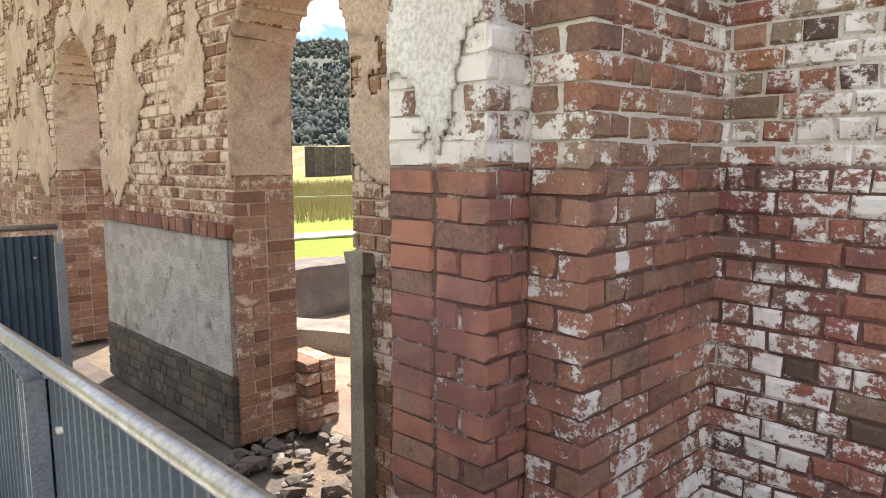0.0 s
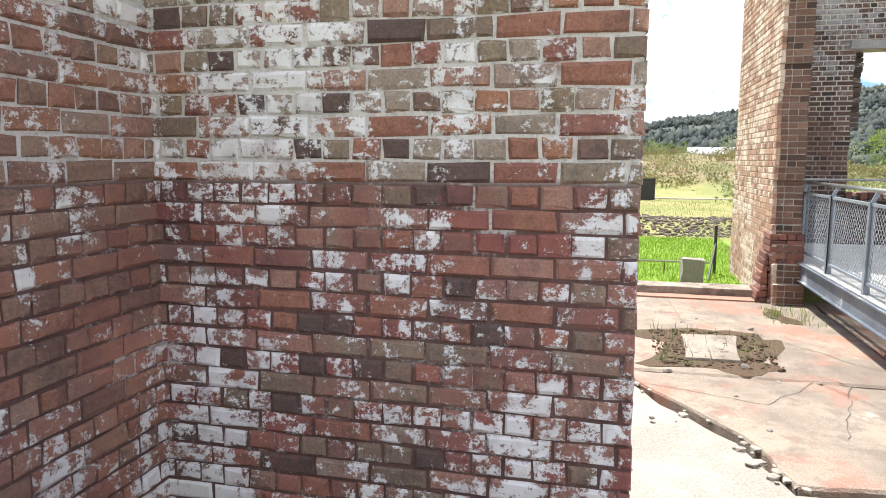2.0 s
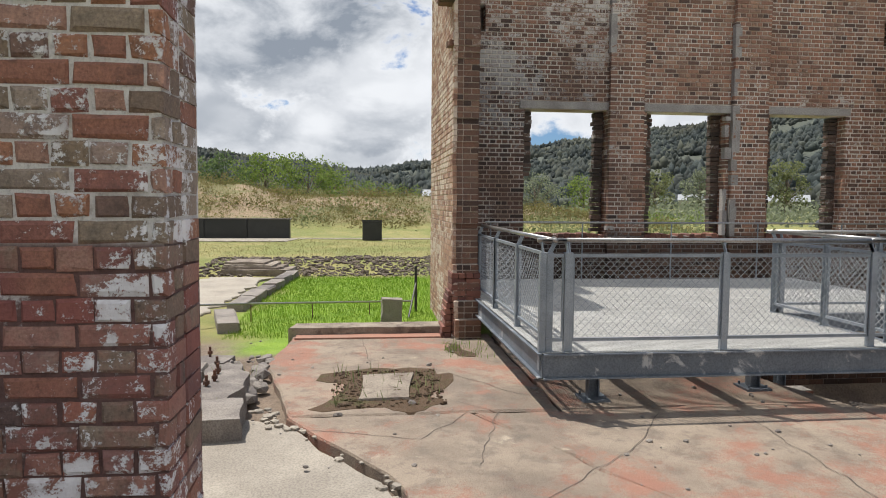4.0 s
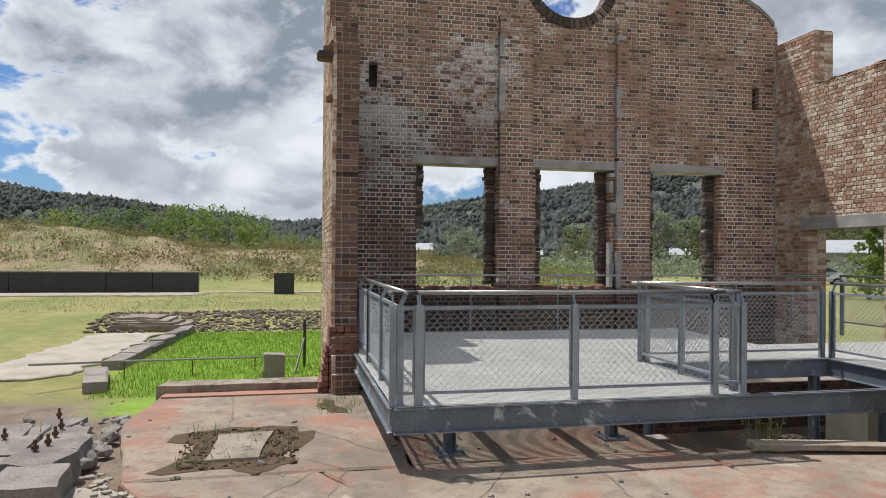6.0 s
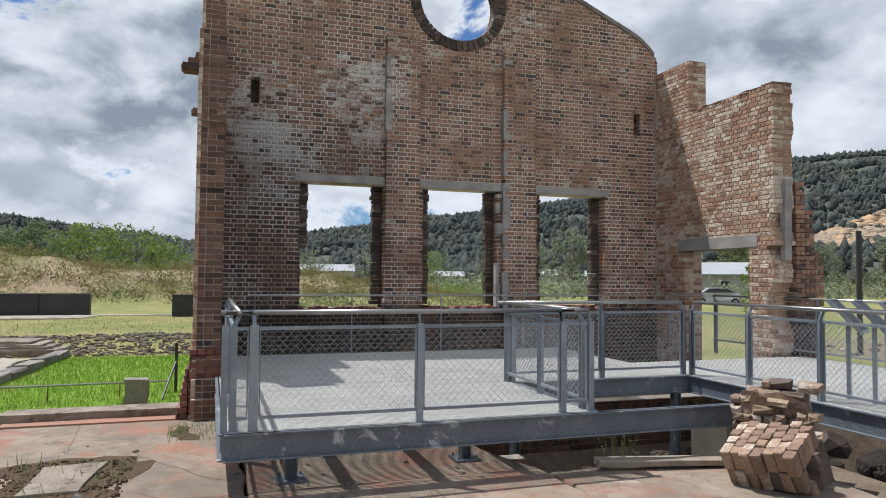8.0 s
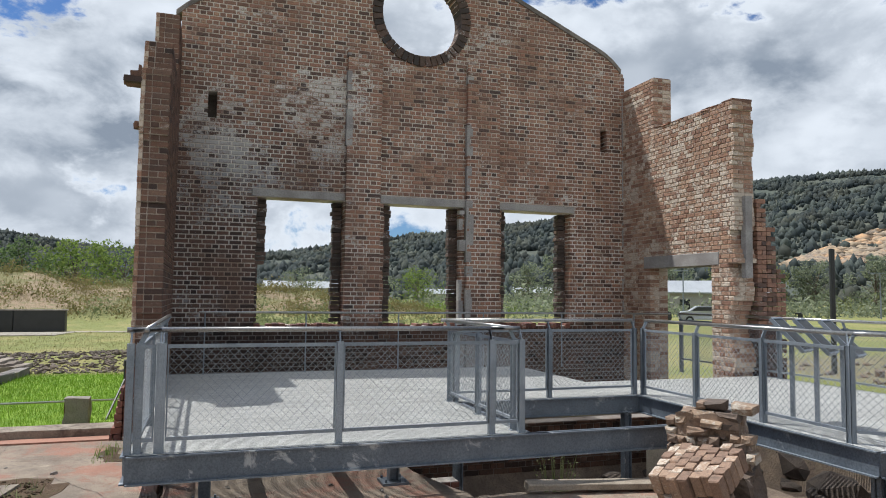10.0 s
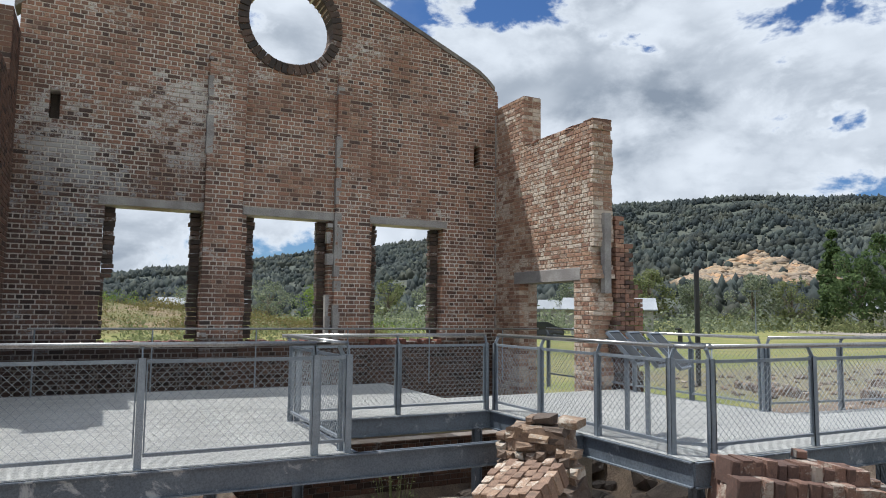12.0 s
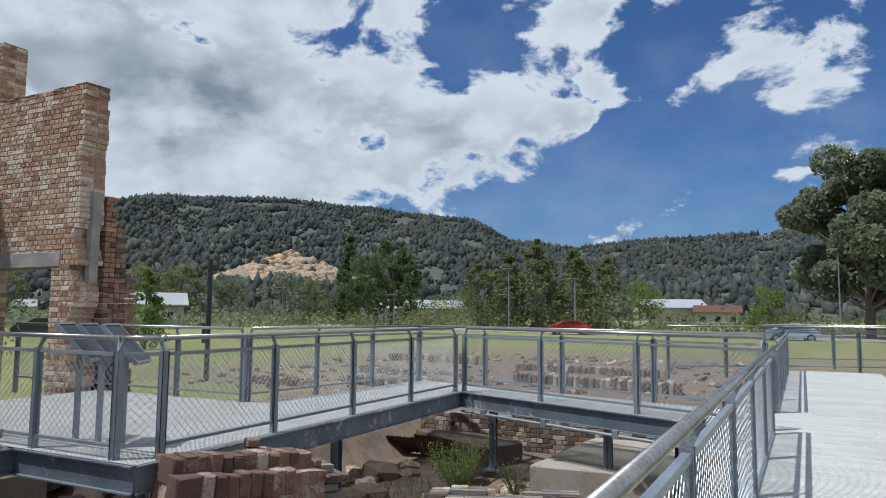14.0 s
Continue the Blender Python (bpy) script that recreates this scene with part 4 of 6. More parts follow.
def beam(parent, a, b, depth=0.24, name="edge_beam", top=DECK - 0.002):
    """A channel: web with two flanges."""
    a, b = Vector((*a, 0)), Vector((*b, 0))
    d = b - a
    m = pose(a.x, a.y, top, 0, 0, math.degrees(math.atan2(d.y, d.x)))
    p = Pile()
    p.box((0, -0.012, -depth), (d.length, 0.012, 0), m)
    p.box((0, -0.05, -0.014), (d.length, 0.05, 0.0), m)
    p.box((0, -0.05, -depth), (d.length, 0.05, -depth + 0.014), m)
    return part(name, p, M_BEAM, parent)


def column(parent, x, y, z0, z1=DECK - 0.24, w=0.11):
    p = Pile()
    p.box((x - w / 2, y - w / 2, z0), (x + w / 2, y - w / 2 + 0.012, z1))
    p.box((x - w / 2, y + w / 2 - 0.012, z0), (x + w / 2, y + w / 2, z1))
    p.box((x - 0.006, y - w / 2, z0), (x + 0.006, y + w / 2, z1))
    c = part("column", p, M_BEAM, parent)
    q = Pile()
    q.box((x - 0.14, y - 0.14, z0 - 0.01), (x + 0.14, y + 0.14, z0 + 0.018))
    for i in (-1, 1):
        for j in (-1, 1):
            q.tube((x + 0.10 * i, y + 0.10 * j, z0), (x + 0.10 * i, y + 0.10 * j, z0 + 0.05), 0.012, 6)
    part("base_plate", q, M_BEAM, c)


PX0, PX1, PY0, PY1 = 6.50, 12.6, -3.10, -6.85
VX, VY = 8.60, -9.62
big = deck("pale grey steel grating viewing platform among the ruins", [[(PX0, PY0), (PX1, PY0), (PX1, PY1), (PX0, PY1)], [(VX, PY1), (PX1, PY1), (PX1, VY), (VX, VY)]], "y", 0.040, 0.017)
for a, b in (((PX0, PY0), (PX0, VY)), ((PX0, PY0), (10.9, PY0)), ((PX0, PY1), (VX, PY1)), ((VX, PY1), (VX, VY)), ((PX1, PY0), (PX1, VY))):
    beam(big, a, b)
for y in (-4.1, -5.0, -5.9):
    beam(big, (PX0 + 0.1, y), (PX1, y), 0.16, "joist", DECK - 0.035)
for x, y, z in ((6.95, -3.74, SLAB), (7.2, -5.62, SLAB), (9.6, -4.2, SLAB), (11.8, -4.2, -0.7), (8.7, -6.9, -1.5), (8.6, -9.4, -1.5), (11.0, -8.0, -0.7)):
    column(big, x, y, z)
side = deck("pale grey steel grating walkway crossing the pits", [[(4.85, VY), (10.1, VY), (10.1, -13.3), (4.85, -13.3)], [(4.85, -13.3), (6.7, -13.3), (6.35, -17.5), (4.85, -16.1)], [(4.85, -16.1), (6.35, -17.5), (0.1, -15.95), (0.1, -14.2)]], "y", 0.040, 0.020)
for a, b in (((4.85, VY), (8.6, VY)), ((4.85, VY), (4.85, -16.1)), ((4.85, -16.1), (0.1, -14.2)), ((6.5, -17.5), (0.1, -15.95)), ((6.7, -13.3), (10.1, -13.3)), ((6.7, -13.3), (6.35, -17.5))):
    beam(side, a, b)
for x, y, z in ((5.0, -9.8, -1.1), (5.1, -12.9, -1.2), (7.9, -9.9, -1.45), (4.3, -16.2, -1.2), (2.2, -15.3, -1.2), (9.8, -13.0, -0.7), (6.4, -13.1, -1.0)):
    column(side, x, y, z)
cd = Pile()
cd.tube((4.78, -16.0, -0.27), (0.15, -14.13, -0.27), 0.022, 8)
for k in (0.1, 0.35, 0.6, 0.85):
    q = Vector((4.78, -16.0, -0.27)).lerp(Vector((0.15, -14.13, -0.27)), k)
    cd.box((q.x - 0.04, q.y - 0.04, -0.31), (q.x + 0.04, q.y + 0.04, -0.2))
part("conduit", cd, M_STEEL, side, "grey cable conduit with clamps")
main = deck("pale grey steel grating walkway along the ruin", [[(-1.95, 6.0), (0.52, 6.0), (-0.04, -24.5), (-1.95, -24.5)]], "x")
beam(main, (0.53, 6.0), (-0.03, -24.5))
beam(main, (-1.95, 6.0), (-1.95, -24.5))
for y in (4, 0, -4, -8, -12, -16, -20, -24):
    column(main, -0.1, y, -0.72)
    column(main, -1.8, y, -0.72)

STEEL_LABEL = "galvanised steel railing with diamond wire mesh panels"
railing(STEEL_LABEL, (PX0 + 0.05, -3.36), (PX0 + 0.05, -6.47), 3, rail_ends=(0.3, 0.15))
railing(STEEL_LABEL, (10.6, PY0 - 0.05), (PX0 + 0.10, PY0 - 0.05), 4, rail_ends=(0.0, 0.05))
railing(STEEL_LABEL + ", narrow end panel", (PX0 + 0.05, -3.10), (PX0 + 0.05, -3.34), 2)
railing(STEEL_LABEL + ", short corner return", (PX0 + 0.05, -6.47), (PX0 + 0.05, -6.80), 2)
railing(STEEL_LABEL, (PX0 + 0.20, PY1 + 0.05), (VX + 0.1, PY1 + 0.05), 3, side=1)
railing(STEEL_LABEL, (VX + 0.05, PY1), (VX + 0.05, VY + 0.03), 3, rail_ends=(0.2, 0.0))
railing(STEEL_LABEL, (8.60, VY - 0.05), (5.20, VY - 0.05), 4, side=1)
railing(STEEL_LABEL + ", chamfered corner", (5.20, VY - 0.05), (4.91, -9.95), 2)
railing(STEEL_LABEL, (4.91, -9.95), (4.91, -16.05), 5)
railing(STEEL_LABEL, (4.83, -16.15), (0.18, -14.28), 4)
railing(STEEL_LABEL, (6.35, -17.45), (0.18, -15.92), 5, side=-1)
railing(STEEL_LABEL, (6.98, -13.3), (6.4, -17.4), 4, side=-1)
railing(STEEL_LABEL, (12.3, -13.25), (7.0, -13.25), 5, side=-1)
railing("steel railing with ribbed sheet panels and round handrail", (0.50, 3.4), (0.43, -1.0), 4, z=-0.22, dz=0.12, side=-1, rail_r=0.0195, fine=True)
railing(STEEL_LABEL + " beside the main walkway", (0.37, -1.05), (0.248, -6.5), 5, z=-0.068, side=-1, rail_ends=(0.0, 0.01))
railing(STEEL_LABEL + " beside the main walkway", (0.248, -6.5), (0.110, -14.1), 6, z=-0.068, side=-1)
railing(STEEL_LABEL + " beside the main walkway", (0.10, -16.0), (0.00, -24.2), 6, z=-0.068, side=-1)
railing(STEEL_LABEL, (0.05, -24.3), (-8.0, -27.0), 6, side=-1)
railing("short steel railing with ribbed sheet panels on the ramp", (0.30, 5.7), (1.50, 5.5), 2, z=-0.22, fine=True)
railing(STEEL_LABEL + " on the far ramp", (0.6, -27.5), (-10.0, -31.0), 7, side=-1)
railing(STEEL_LABEL + " on the far ramp", (2.5, -22.5), (0.1, -24.3), 3, side=-1)
# plain back rail along the gable
br = thing("guard_rail", "thin steel guard rail in front of the gable wall", "rail")
p = Pile()
p.tube((12.5, -3.6, 1.08), (12.5, -13.1, 1.08), 0.02, 8)
part("handrail", p, M_TUBE, br)
for y in (-3.7, -5.4, -7.1, -8.8, -10.5, -12.2):
    p = Pile()
    p.tube((12.5, y, DECK - 0.02), (12.5, y, 1.08), 0.013, 8)
    part("post", p, M_STEEL, br)

# ---- slabs, kerbs and rubble ----
def ragged_slab(outline, top, thick, amp=0.05, step=0.16, seed=0.0):
    """A slab of uneven outline with a slightly chamfered edge."""
    pts = []
    for i in range(len(outline)):
        a, b = Vector(outline[i]), Vector(outline[(i + 1) % len(outline)])
        k = max(1, int((b - a).length / step))
        for j in range(k):
            q = a.lerp(b, j / k)
            d = Vector((noise.noise(Vector((q.x * 2.3, q.y * 2.3, seed))), noise.noise(Vector((q.x * 2.3, q.y * 2.3, seed + 7)))))
            pts.append(q + d * amp * 2)
    bm = bmesh.new()
    c = sum(pts, Vector((0, 0))) / len(pts)
    rings = []
    for s, z in ((0.985, top), (1.0, top - 0.02), (1.0, top - thick)):
        rings.append([bm.verts.new((c.x + (p.x - c.x) * s, c.y + (p.y - c.y) * s, z)) for p in pts])
    bm.faces.new(rings[0])
    n = len(pts)
    for r in range(2):
        for i in range(n):
            bm.faces.new((rings[r][i], rings[r + 1][i], rings[r + 1][(i + 1) % n], rings[r][(i + 1) % n]))
    bmesh.ops.recalc_face_normals(bm, faces=bm.faces[:])
    bmesh.ops.triangulate(bm, faces=[f for f in bm.faces if len(f.verts) > 4])
    p = Pile()
    p.quads([v.co for v in bm.verts], [])
    bm.verts.index_update()
    p.f = [tuple(v.index for v in f.verts) for f in bm.faces]
    bm.free()
    return p


def slab(outline, top, thick, mat, label, amp=0.03, seed=0.0):
    return setting("pavement", ragged_slab(outline, top, thick, amp, 0.16, seed), mat, label, "slab")


WORN = "worn concrete floor slab with faded red paint"
slab([(8.70, -0.28), (10.44, -0.40), (10.44, -3.30), (6.62, -3.30), (6.62, -0.75)], SLAB, 0.14, M_SLAB, WORN, 0.025, 1)
slab([(6.62, -3.33), (10.42, -3.33), (10.42, -5.95), (7.55, -5.95), (6.62, -6.25)], SLAB - 0.006, 0.16, M_SLAB, WORN, 0.02, 2)
slab([(6.58, -0.72), (6.58, -2.42), (4.48, -3.55), (4.46, -1.80), (5.20, -1.60)], SLAB, 0.12, M_SLAB, WORN, 0.03, 3)
slab([(6.58, -2.46), (6.58, -6.25), (4.35, -6.30), (4.35, -3.62)], SLAB - 0.004, 0.12, M_SLAB, WORN, 0.025, 4)
slab([(6.55, -6.30), (6.30, -8.75), (4.2, -8.9), (4.33, -6.34)], SLAB - 0.02, 0.14, M_SLAB, WORN, 0.05, 5)
slab([(3.05, 0.9), (6.9, 0.25), (6.55, -0.66), (5.12, -1.52), (4.40, -1.74), (4.28, -8.8), (0.9, -8.9), (0.9, 1.0)], SLAB - 0.03, 0.1, M_PALE, "pale rough concrete apron", 0.03, 6)
slab([(2.70, 2.6), (7.6, 2.4), (7.6, 11.5), (2.70, 11.5)], SLAB - 0.03, 0.1, M_SLAB, "sunlit concrete floor behind the arches", 0.05, 7)
slab([(3.3, 3.6), (7.4, 3.3), (6.8, 5.0), (3.4, 4.6)], SLAB + 0.0, 0.06, M_RED_SLAB, "faded red painted floor", 0.05, 8)
# Dark rock colour stands in for the wall's shade on this floor.
slab([(0.6, 2.2), (2.15, 2.2), (2.15, 8.2), (0.6, 8.2)], SLAB - 0.10, 0.1, M_DARKSTONE, "broken floor beside the wall, coloured dark for shade", 0.05, 9)
# patch with mossy border in the floor
slab([(6.72, -1.02), (8.30, -1.12), (8.40, -2.40), (7.3, -2.25), (6.80, -2.30)], SLAB + 0.005, 0.05, M_MOSS, "border of moss and soil round a sunk block", 0.17, 10)
slab([(7.02, -1.38), (8.00, -1.42), (8.05, -1.98), (7.05, -1.90)], SLAB + 0.030, 0.06, M_KERB, "square concrete block set in the floor", 0.02, 11)
slab([(8.9, -2.62), (9.8, -2.58), (9.7, -2.78), (8.8, -2.80)], SLAB + 0.005, 0.04, M_MOSS, "weedy joint in the slab", 0.08, 12)
# raised threshold kerb at the end of the floor
kb = ragged_slab([(10.44, -2.74), (10.90, -2.74), (10.84, -0.40), (10.46, -0.34)], SLAB + 0.12, 0.27, 0.022, 0.12, 51)
part("kerb_stone", kb, M_KERB, thing("kerb", "low weathered concrete kerb at the slab edge", "kerb"))
rs = Pile()
rs.brick((10.18, -2.6, SLAB - 0.05), (10.45, -0.45, SLAB + 0.025), None, 0.012, 0.01)
part("step", rs, M_RED_SLAB, thing("red_step", "thin red painted step before the kerb", "step"))

# cracks, as thin dark soil-filled gaps with edges proud of the floor
def crack(points, w, label="dark crack across the concrete floor", z=SLAB + 0.004):
    p = Pile()
    pts = []
    for (x0, y0), (x1, y1) in zip(points, points[1:]):
        k = max(2, int(math.hypot(x1 - x0, y1 - y0) / 0.08))
        pts += [(x0 + (x1 - x0) * i / k, y0 + (y1 - y0) * i / k) for i in range(k)]
    pts.append(points[-1])
    rows = []
    for i, (x, y) in enumerate(pts):
        q = Vector((x, y)) + Vector((noise.noise(Vector((x * 5, y * 5, 1))), noise.noise(Vector((x * 5, y * 5, 8))))) * 0.05
        a, b = Vector(pts[max(0, i - 1)]), Vector(pts[min(len(pts) - 1, i + 1)])
        d = (b - a).normalized()
        h = w * (0.5 + 0.5 * abs(noise.noise(Vector((x * 7, y * 7, 3)))))
        rows.append((q + Vector((-d.y, d.x)) * h, q - Vector((-d.y, d.x)) * h))
    for a, b in zip(rows, rows[1:]):
        p.quads([(a[0].x, a[0].y, z), (a[1].x, a[1].y, z), (b[1].x, b[1].y, z), (b[0].x, b[0].y, z)], [(0, 1, 2, 3)])
    return setting("trim_crack", p, M_DARKSTONE, label, "crack")


crack([(6.2, -0.95), (5.9, -1.9), (6.58, -2.4)], 0.005)
crack([(7.0, -2.3), (6.6, -2.7), (5.3, -2.3)], 0.005)
crack([(8.4, -2.2), (7.2, -3.0), (6.6, -3.9)], 0.005)
crack([(4.6, -2.6), (5.6, -3.7), (6.4, -4.2)], 0.005)
crack([(10.2, -1.4), (8.6, -1.5)], 0.005)
crack([(4.4, -4.9), (6.5, -5.0)], 0.005)
crack([(9.3, -0.4), (9.1, -2.9)], 0.005)


def scatter(name, label, n, area, size, mat, seed, kind_z=None, squash=0.6):
    """Loose stones as one heap."""
    r = random.Random(seed)
    p = Pile()
    for i in range(n):
        x, y = r.uniform(area[0], area[1]), r.uniform(area[2], area[3])
        s = size * r.uniform(0.4, 1.5) * (1.0 if r.random() < 0.85 else 1.8)
        z = (ground_z(x, y) if kind_z is None else kind_z) + s * 0.15
        p.rock((x, y, z), (s, s * r.uniform(0.6, 1.2), s * squash), pose(0, 0, 0, r.uniform(-20, 20), r.uniform(-20, 20), r.uniform(0, 360)), 0.3, i + seed)
    return tagged(part(name, p, mat), label, "stones", kind="stuff")


M_BANKSTONE = plain_mat("brown_stone", (0.17, 0.135, 0.105), (0.10, 0.08, 0.065), 2.0, 0.95)
scatter("rubble_stones", "dark stones along the bank", 3000, (19.6, 23.2, -6.0, 3.2), 0.045, M_BANKSTONE, 3)
scatter("rubble_stones", "broken stone along the slab edge", 150, (6.9, 8.6, -9.5, -6.0), 0.14, M_DARKSTONE, 5)
scatter("rubble_stones", "broken concrete in the pit", 160, (1.2, 6.4, -16.2, -9.9), 0.15, M_RUBBLE, 6)
scatter("rubble_stones", "dark broken stone in the arch doorway", 170, (1.3, 2.9, 2.4, 4.1), 0.05, M_DARKSTONE, 7, SLAB - 0.06)
scatter("rubble_stones", "pale rubble in the arch doorway", 70, (1.5, 2.8, 2.3, 3.9), 0.028, M_STONE, 8, SLAB - 0.07)
scatter("rubble_stones", "loose rubble beside the floor", 90, (5.6, 9.4, -0.35, 1.3), 0.10, M_STONE, 9, SLAB - 0.05)
scatter("rubble_stones", "small stones on the floor slab", 80, (4.4, 10.2, -6.0, 0.2), 0.022, M_STONE, 10, SLAB)
scatter("rubble_stones", "far heaps of broken brick", 700, (1.0, 17.0, -38.0, -19.5), 0.10, M_RUBBLE, 12)
scatter("rubble_stones", "broken masonry below the walkway", 120, (5.4, 10.0, -13.0, -9.9), 0.18, M_DARKSTONE, 14)


er = random.Random(44)
edge_pts = [(6.95, -0.40), (6.4, -0.75), (5.2, -1.57), (4.5, -1.75), (4.36, -3.6), (4.34, -6.3)]
es = Pile()
for i in range(110):
    k = er.randrange(len(edge_pts) - 1)
    q = Vector(edge_pts[k]).lerp(Vector(edge_pts[k + 1]), er.random())
    s = er.uniform(0.012, 0.05)
    es.rock((q.x + er.gauss(0, 0.06), q.y + er.gauss(0, 0.06), SLAB - 0.02), (s, s * 1.2, s * 0.6), pose(0, 0, 0, 0, 0, er.uniform(0, 360)), 0.3, i)
tagged(part("rubble_stones", es, M_PALE), "crumbled concrete along the slab edge", "stones", kind="stuff")
scatter("rubble_stones", "clods of soil and moss round the sunk block", 520, (6.82, 8.25, -2.25, -1.1), 0.017, M_MOSS, 15, SLAB + 0.005)


def stone_block(x, y, sx, sy, top, mat=M_STONE, label="rough stone machine footing block", bolts=0, yaw=0.0, group="footing blocks"):
    t = thing("stone_block", label, "stone block", group, (x, y, SLAB - 0.1))
    bm = bmesh.new()
    bmesh.ops.create_cube(bm, size=1.0)
    bmesh.ops.subdivide_edges(bm, edges=bm.edges[:], cuts=4, use_grid_fill=True)
    m = pose(x, y, 0, 0, 0, yaw)
    z0 = -0.75
    for v in bm.verts:
        q = Vector((v.co.x * sx, v.co.y * sy, v.co.z))
        edge = sum(abs(c) > 0.49 for c in v.co)
        q *= 1 - 0.02 * max(0, edge - 1)
        q.z = z0 + (q.z + 0.5) * (top - z0)
        w = m @ q
        v.co = w + Vector((noise.noise(w * 4), noise.noise(w * 4 + Vector((5, 0, 0))), noise.noise(w * 4 + Vector((0, 5, 0))))) * 0.035
    p = Pile()
    bm.verts.index_update()
    p.quads([v.co for v in bm.verts], [tuple(v.index for v in f.verts) for f in bm.faces])
    bm.free()
    part("block", p, mat, t)
    for i in range(bolts):
        b = Pile()
        q = m @ Vector((sx * (0.25 - 0.5 * (i % 2)), sy * (0.2 - 0.4 * (i // 2)), 0))
        b.tube((q.x, q.y, top - 0.03), (q.x, q.y, top + 0.12), 0.016, 8)
        b.tube((q.x, q.y, top + 0.03), (q.x, q.y, top + 0.065), 0.032, 6)
        part("bolt", b, M_RUST, t, "rusty anchor bolt")
    return t


for x, y, sx, sy, top, k in ((6.35, -0.12, 0.6, 0.5, -0.36, 0), (6.95, 0.02, 0.55, 0.5, -0.38, 1), (7.55, 0.0, 0.6, 0.45, -0.40, 2), (6.8, 0.55, 0.7, 0.5, -0.40, 2), (7.6, 0.5, 0.7, 0.4, -0.42, 2), (8.25, 0.15, 0.6, 0.4, -0.48, 1), (6.0, 0.45, 0.7, 0.55, -0.36, 1), (8.2, 0.8, 0.8, 0.5, -0.45, 1), (8.9, 0.4, 0.5, 0.4, -0.5, 1)):
    stone_block(x, y, sx, sy, top, bolts=k, yaw=10 * math.sin(x * 7))
stone_block(11.95, -1.90, 0.30, 0.34, -0.20, label="short brick stump in the grass", group="stumps")
stone_block(4.9, 7.3, 1.0, 0.7, 0.05, label="low stone wall remnant behind the arch", group="stumps")
stone_block(5.9, 8.6, 1.6, 0.4, -0.35, label="low stone wall remnant behind the arch", group="stumps")
stone_block(4.1, 5.6, 0.5, 1.6, -0.36, label="broken concrete edge behind the arch", group="stumps", yaw=30)


def low_wall(x0, y0, x1, y1, w, top, mat, label, name="wall_low", step=0.9):
    d = Vector((x1 - x0, y1 - y0))
    k = max(1, int(d.length / step))
    p = Pile()
    yaw = math.degrees(math.atan2(d.y, d.x))
    for i in range(k):
        a = i * d.length / k
        p.brick((a, -w / 2, -1.1), (a + d.length / k - 0.01, w / 2, top + (0.02 if step > 0.5 else 0.03) * math.sin(i * 2.7) * math.cos(i * 0.9)), pose(x0, y0, 0, 0, 0, yaw), 0.03, 0.02)
    return setting(name, p, mat, label, "low wall")


low_wall(19.6, 0.5, 13.4, 0.95, 0.35, -0.48, M_STONE, "low concrete foundation edge round the grass")
low_wall(12.9, 1.05, 11.4, 0.7, 0.35, -0.50, M_STONE, "broken foundation edge beside the grass")
for i in range(4):
    stone_block(20.3 + 0.12 * i, 1.5 + 0.1 * i, 1.9 - 0.25 * i, 1.1, -0.48 + 0.06 * i, M_KERB, label="stacked flat stone slabs on the bank", group="stacked slabs", yaw=80)
slab([(13.0, 1.4), (19.0, 1.0), (19.2, 2.6), (12.0, 3.2)], -0.60, 0.05, M_PALE, "worn gravel and concrete path", 0.15, 20)
slab([(31.5, 2.0), (33.6, 1.6), (33.6, 16.0), (31.5, 16.0)], -0.36, 0.05, M_PALE, "pale path before the dark wall", 0.05, 21)
slab([(33.7, -14.0), (34.3, -14.0), (34.3, 2.0), (33.7, 2.0)], -0.37, 0.04, M_PALE, "narrow pale path across the lawn", 0.02, 22)
mw = thing("memorial_wall", "long low dark stone wall on the lawn", "wall")
for i in range(6):
    p = Pile()
    p.brick((34.3, 2.1 + i * 2.0, -0.5), (34.8, 2.1 + i * 2.0 + 1.99, 0.52), None, 0.02, 0.01)
    part("panel", p, M_BLACK, mw)
p = Pile()
p.brick((34.27, 2.05, 0.52), (34.83, 14.2, 0.57), None, 0.01, 0.005)
part("coping", p, M_STONE, mw)


def sign_plinth(x, y, w, h, z, yaw=0.0, label="black steel sign plinth on the grass"):
    t = thing("sign_plinth", label, "sign", "sign plinths", (x, y, z))
    m = pose(x, y, z, 0, 0, yaw)
    p = Pile()
    p.brick((-0.12, -w / 2, 0), (0.12, w / 2, h * 0.92), m, 0.01, 0.0)
    part("body", p, M_BLACK, t)
    q = Pile()
    q.brick((-0.16, -w / 2 - 0.02, h * 0.92), (0.2, w / 2 + 0.02, h), m @ pose(0, 0, 0, 0, 4), 0.008, 0.0)
    part("top_panel", q, M_BLACK, t)


sign_plinth(32.7, -1.85, 0.9, 0.95, -0.40)
sign_plinth(18.2, -8.6, 0.6, 1.25, -0.70)
sign_plinth(18.0, -5.5, 0.8, 1.15, -0.70)
sign_plinth(33.0, -38.0, 0.7, 1.3, -0.7, 40)

# thin pipe rail and stake in the grass
fr = thing("pipe_rail", "thin pale pipe rail on slim posts over the grass", "rail")
p = Pile()
pts = [(11.6, 1.66, -0.25), (12.4, 0.5, -0.34), (13.3, -2.34, -0.45)]
for a, b in zip(pts, pts[1:]):
    p.tube(a, b, 0.018, 8)
part("handrail", p, M_TUBE, fr)
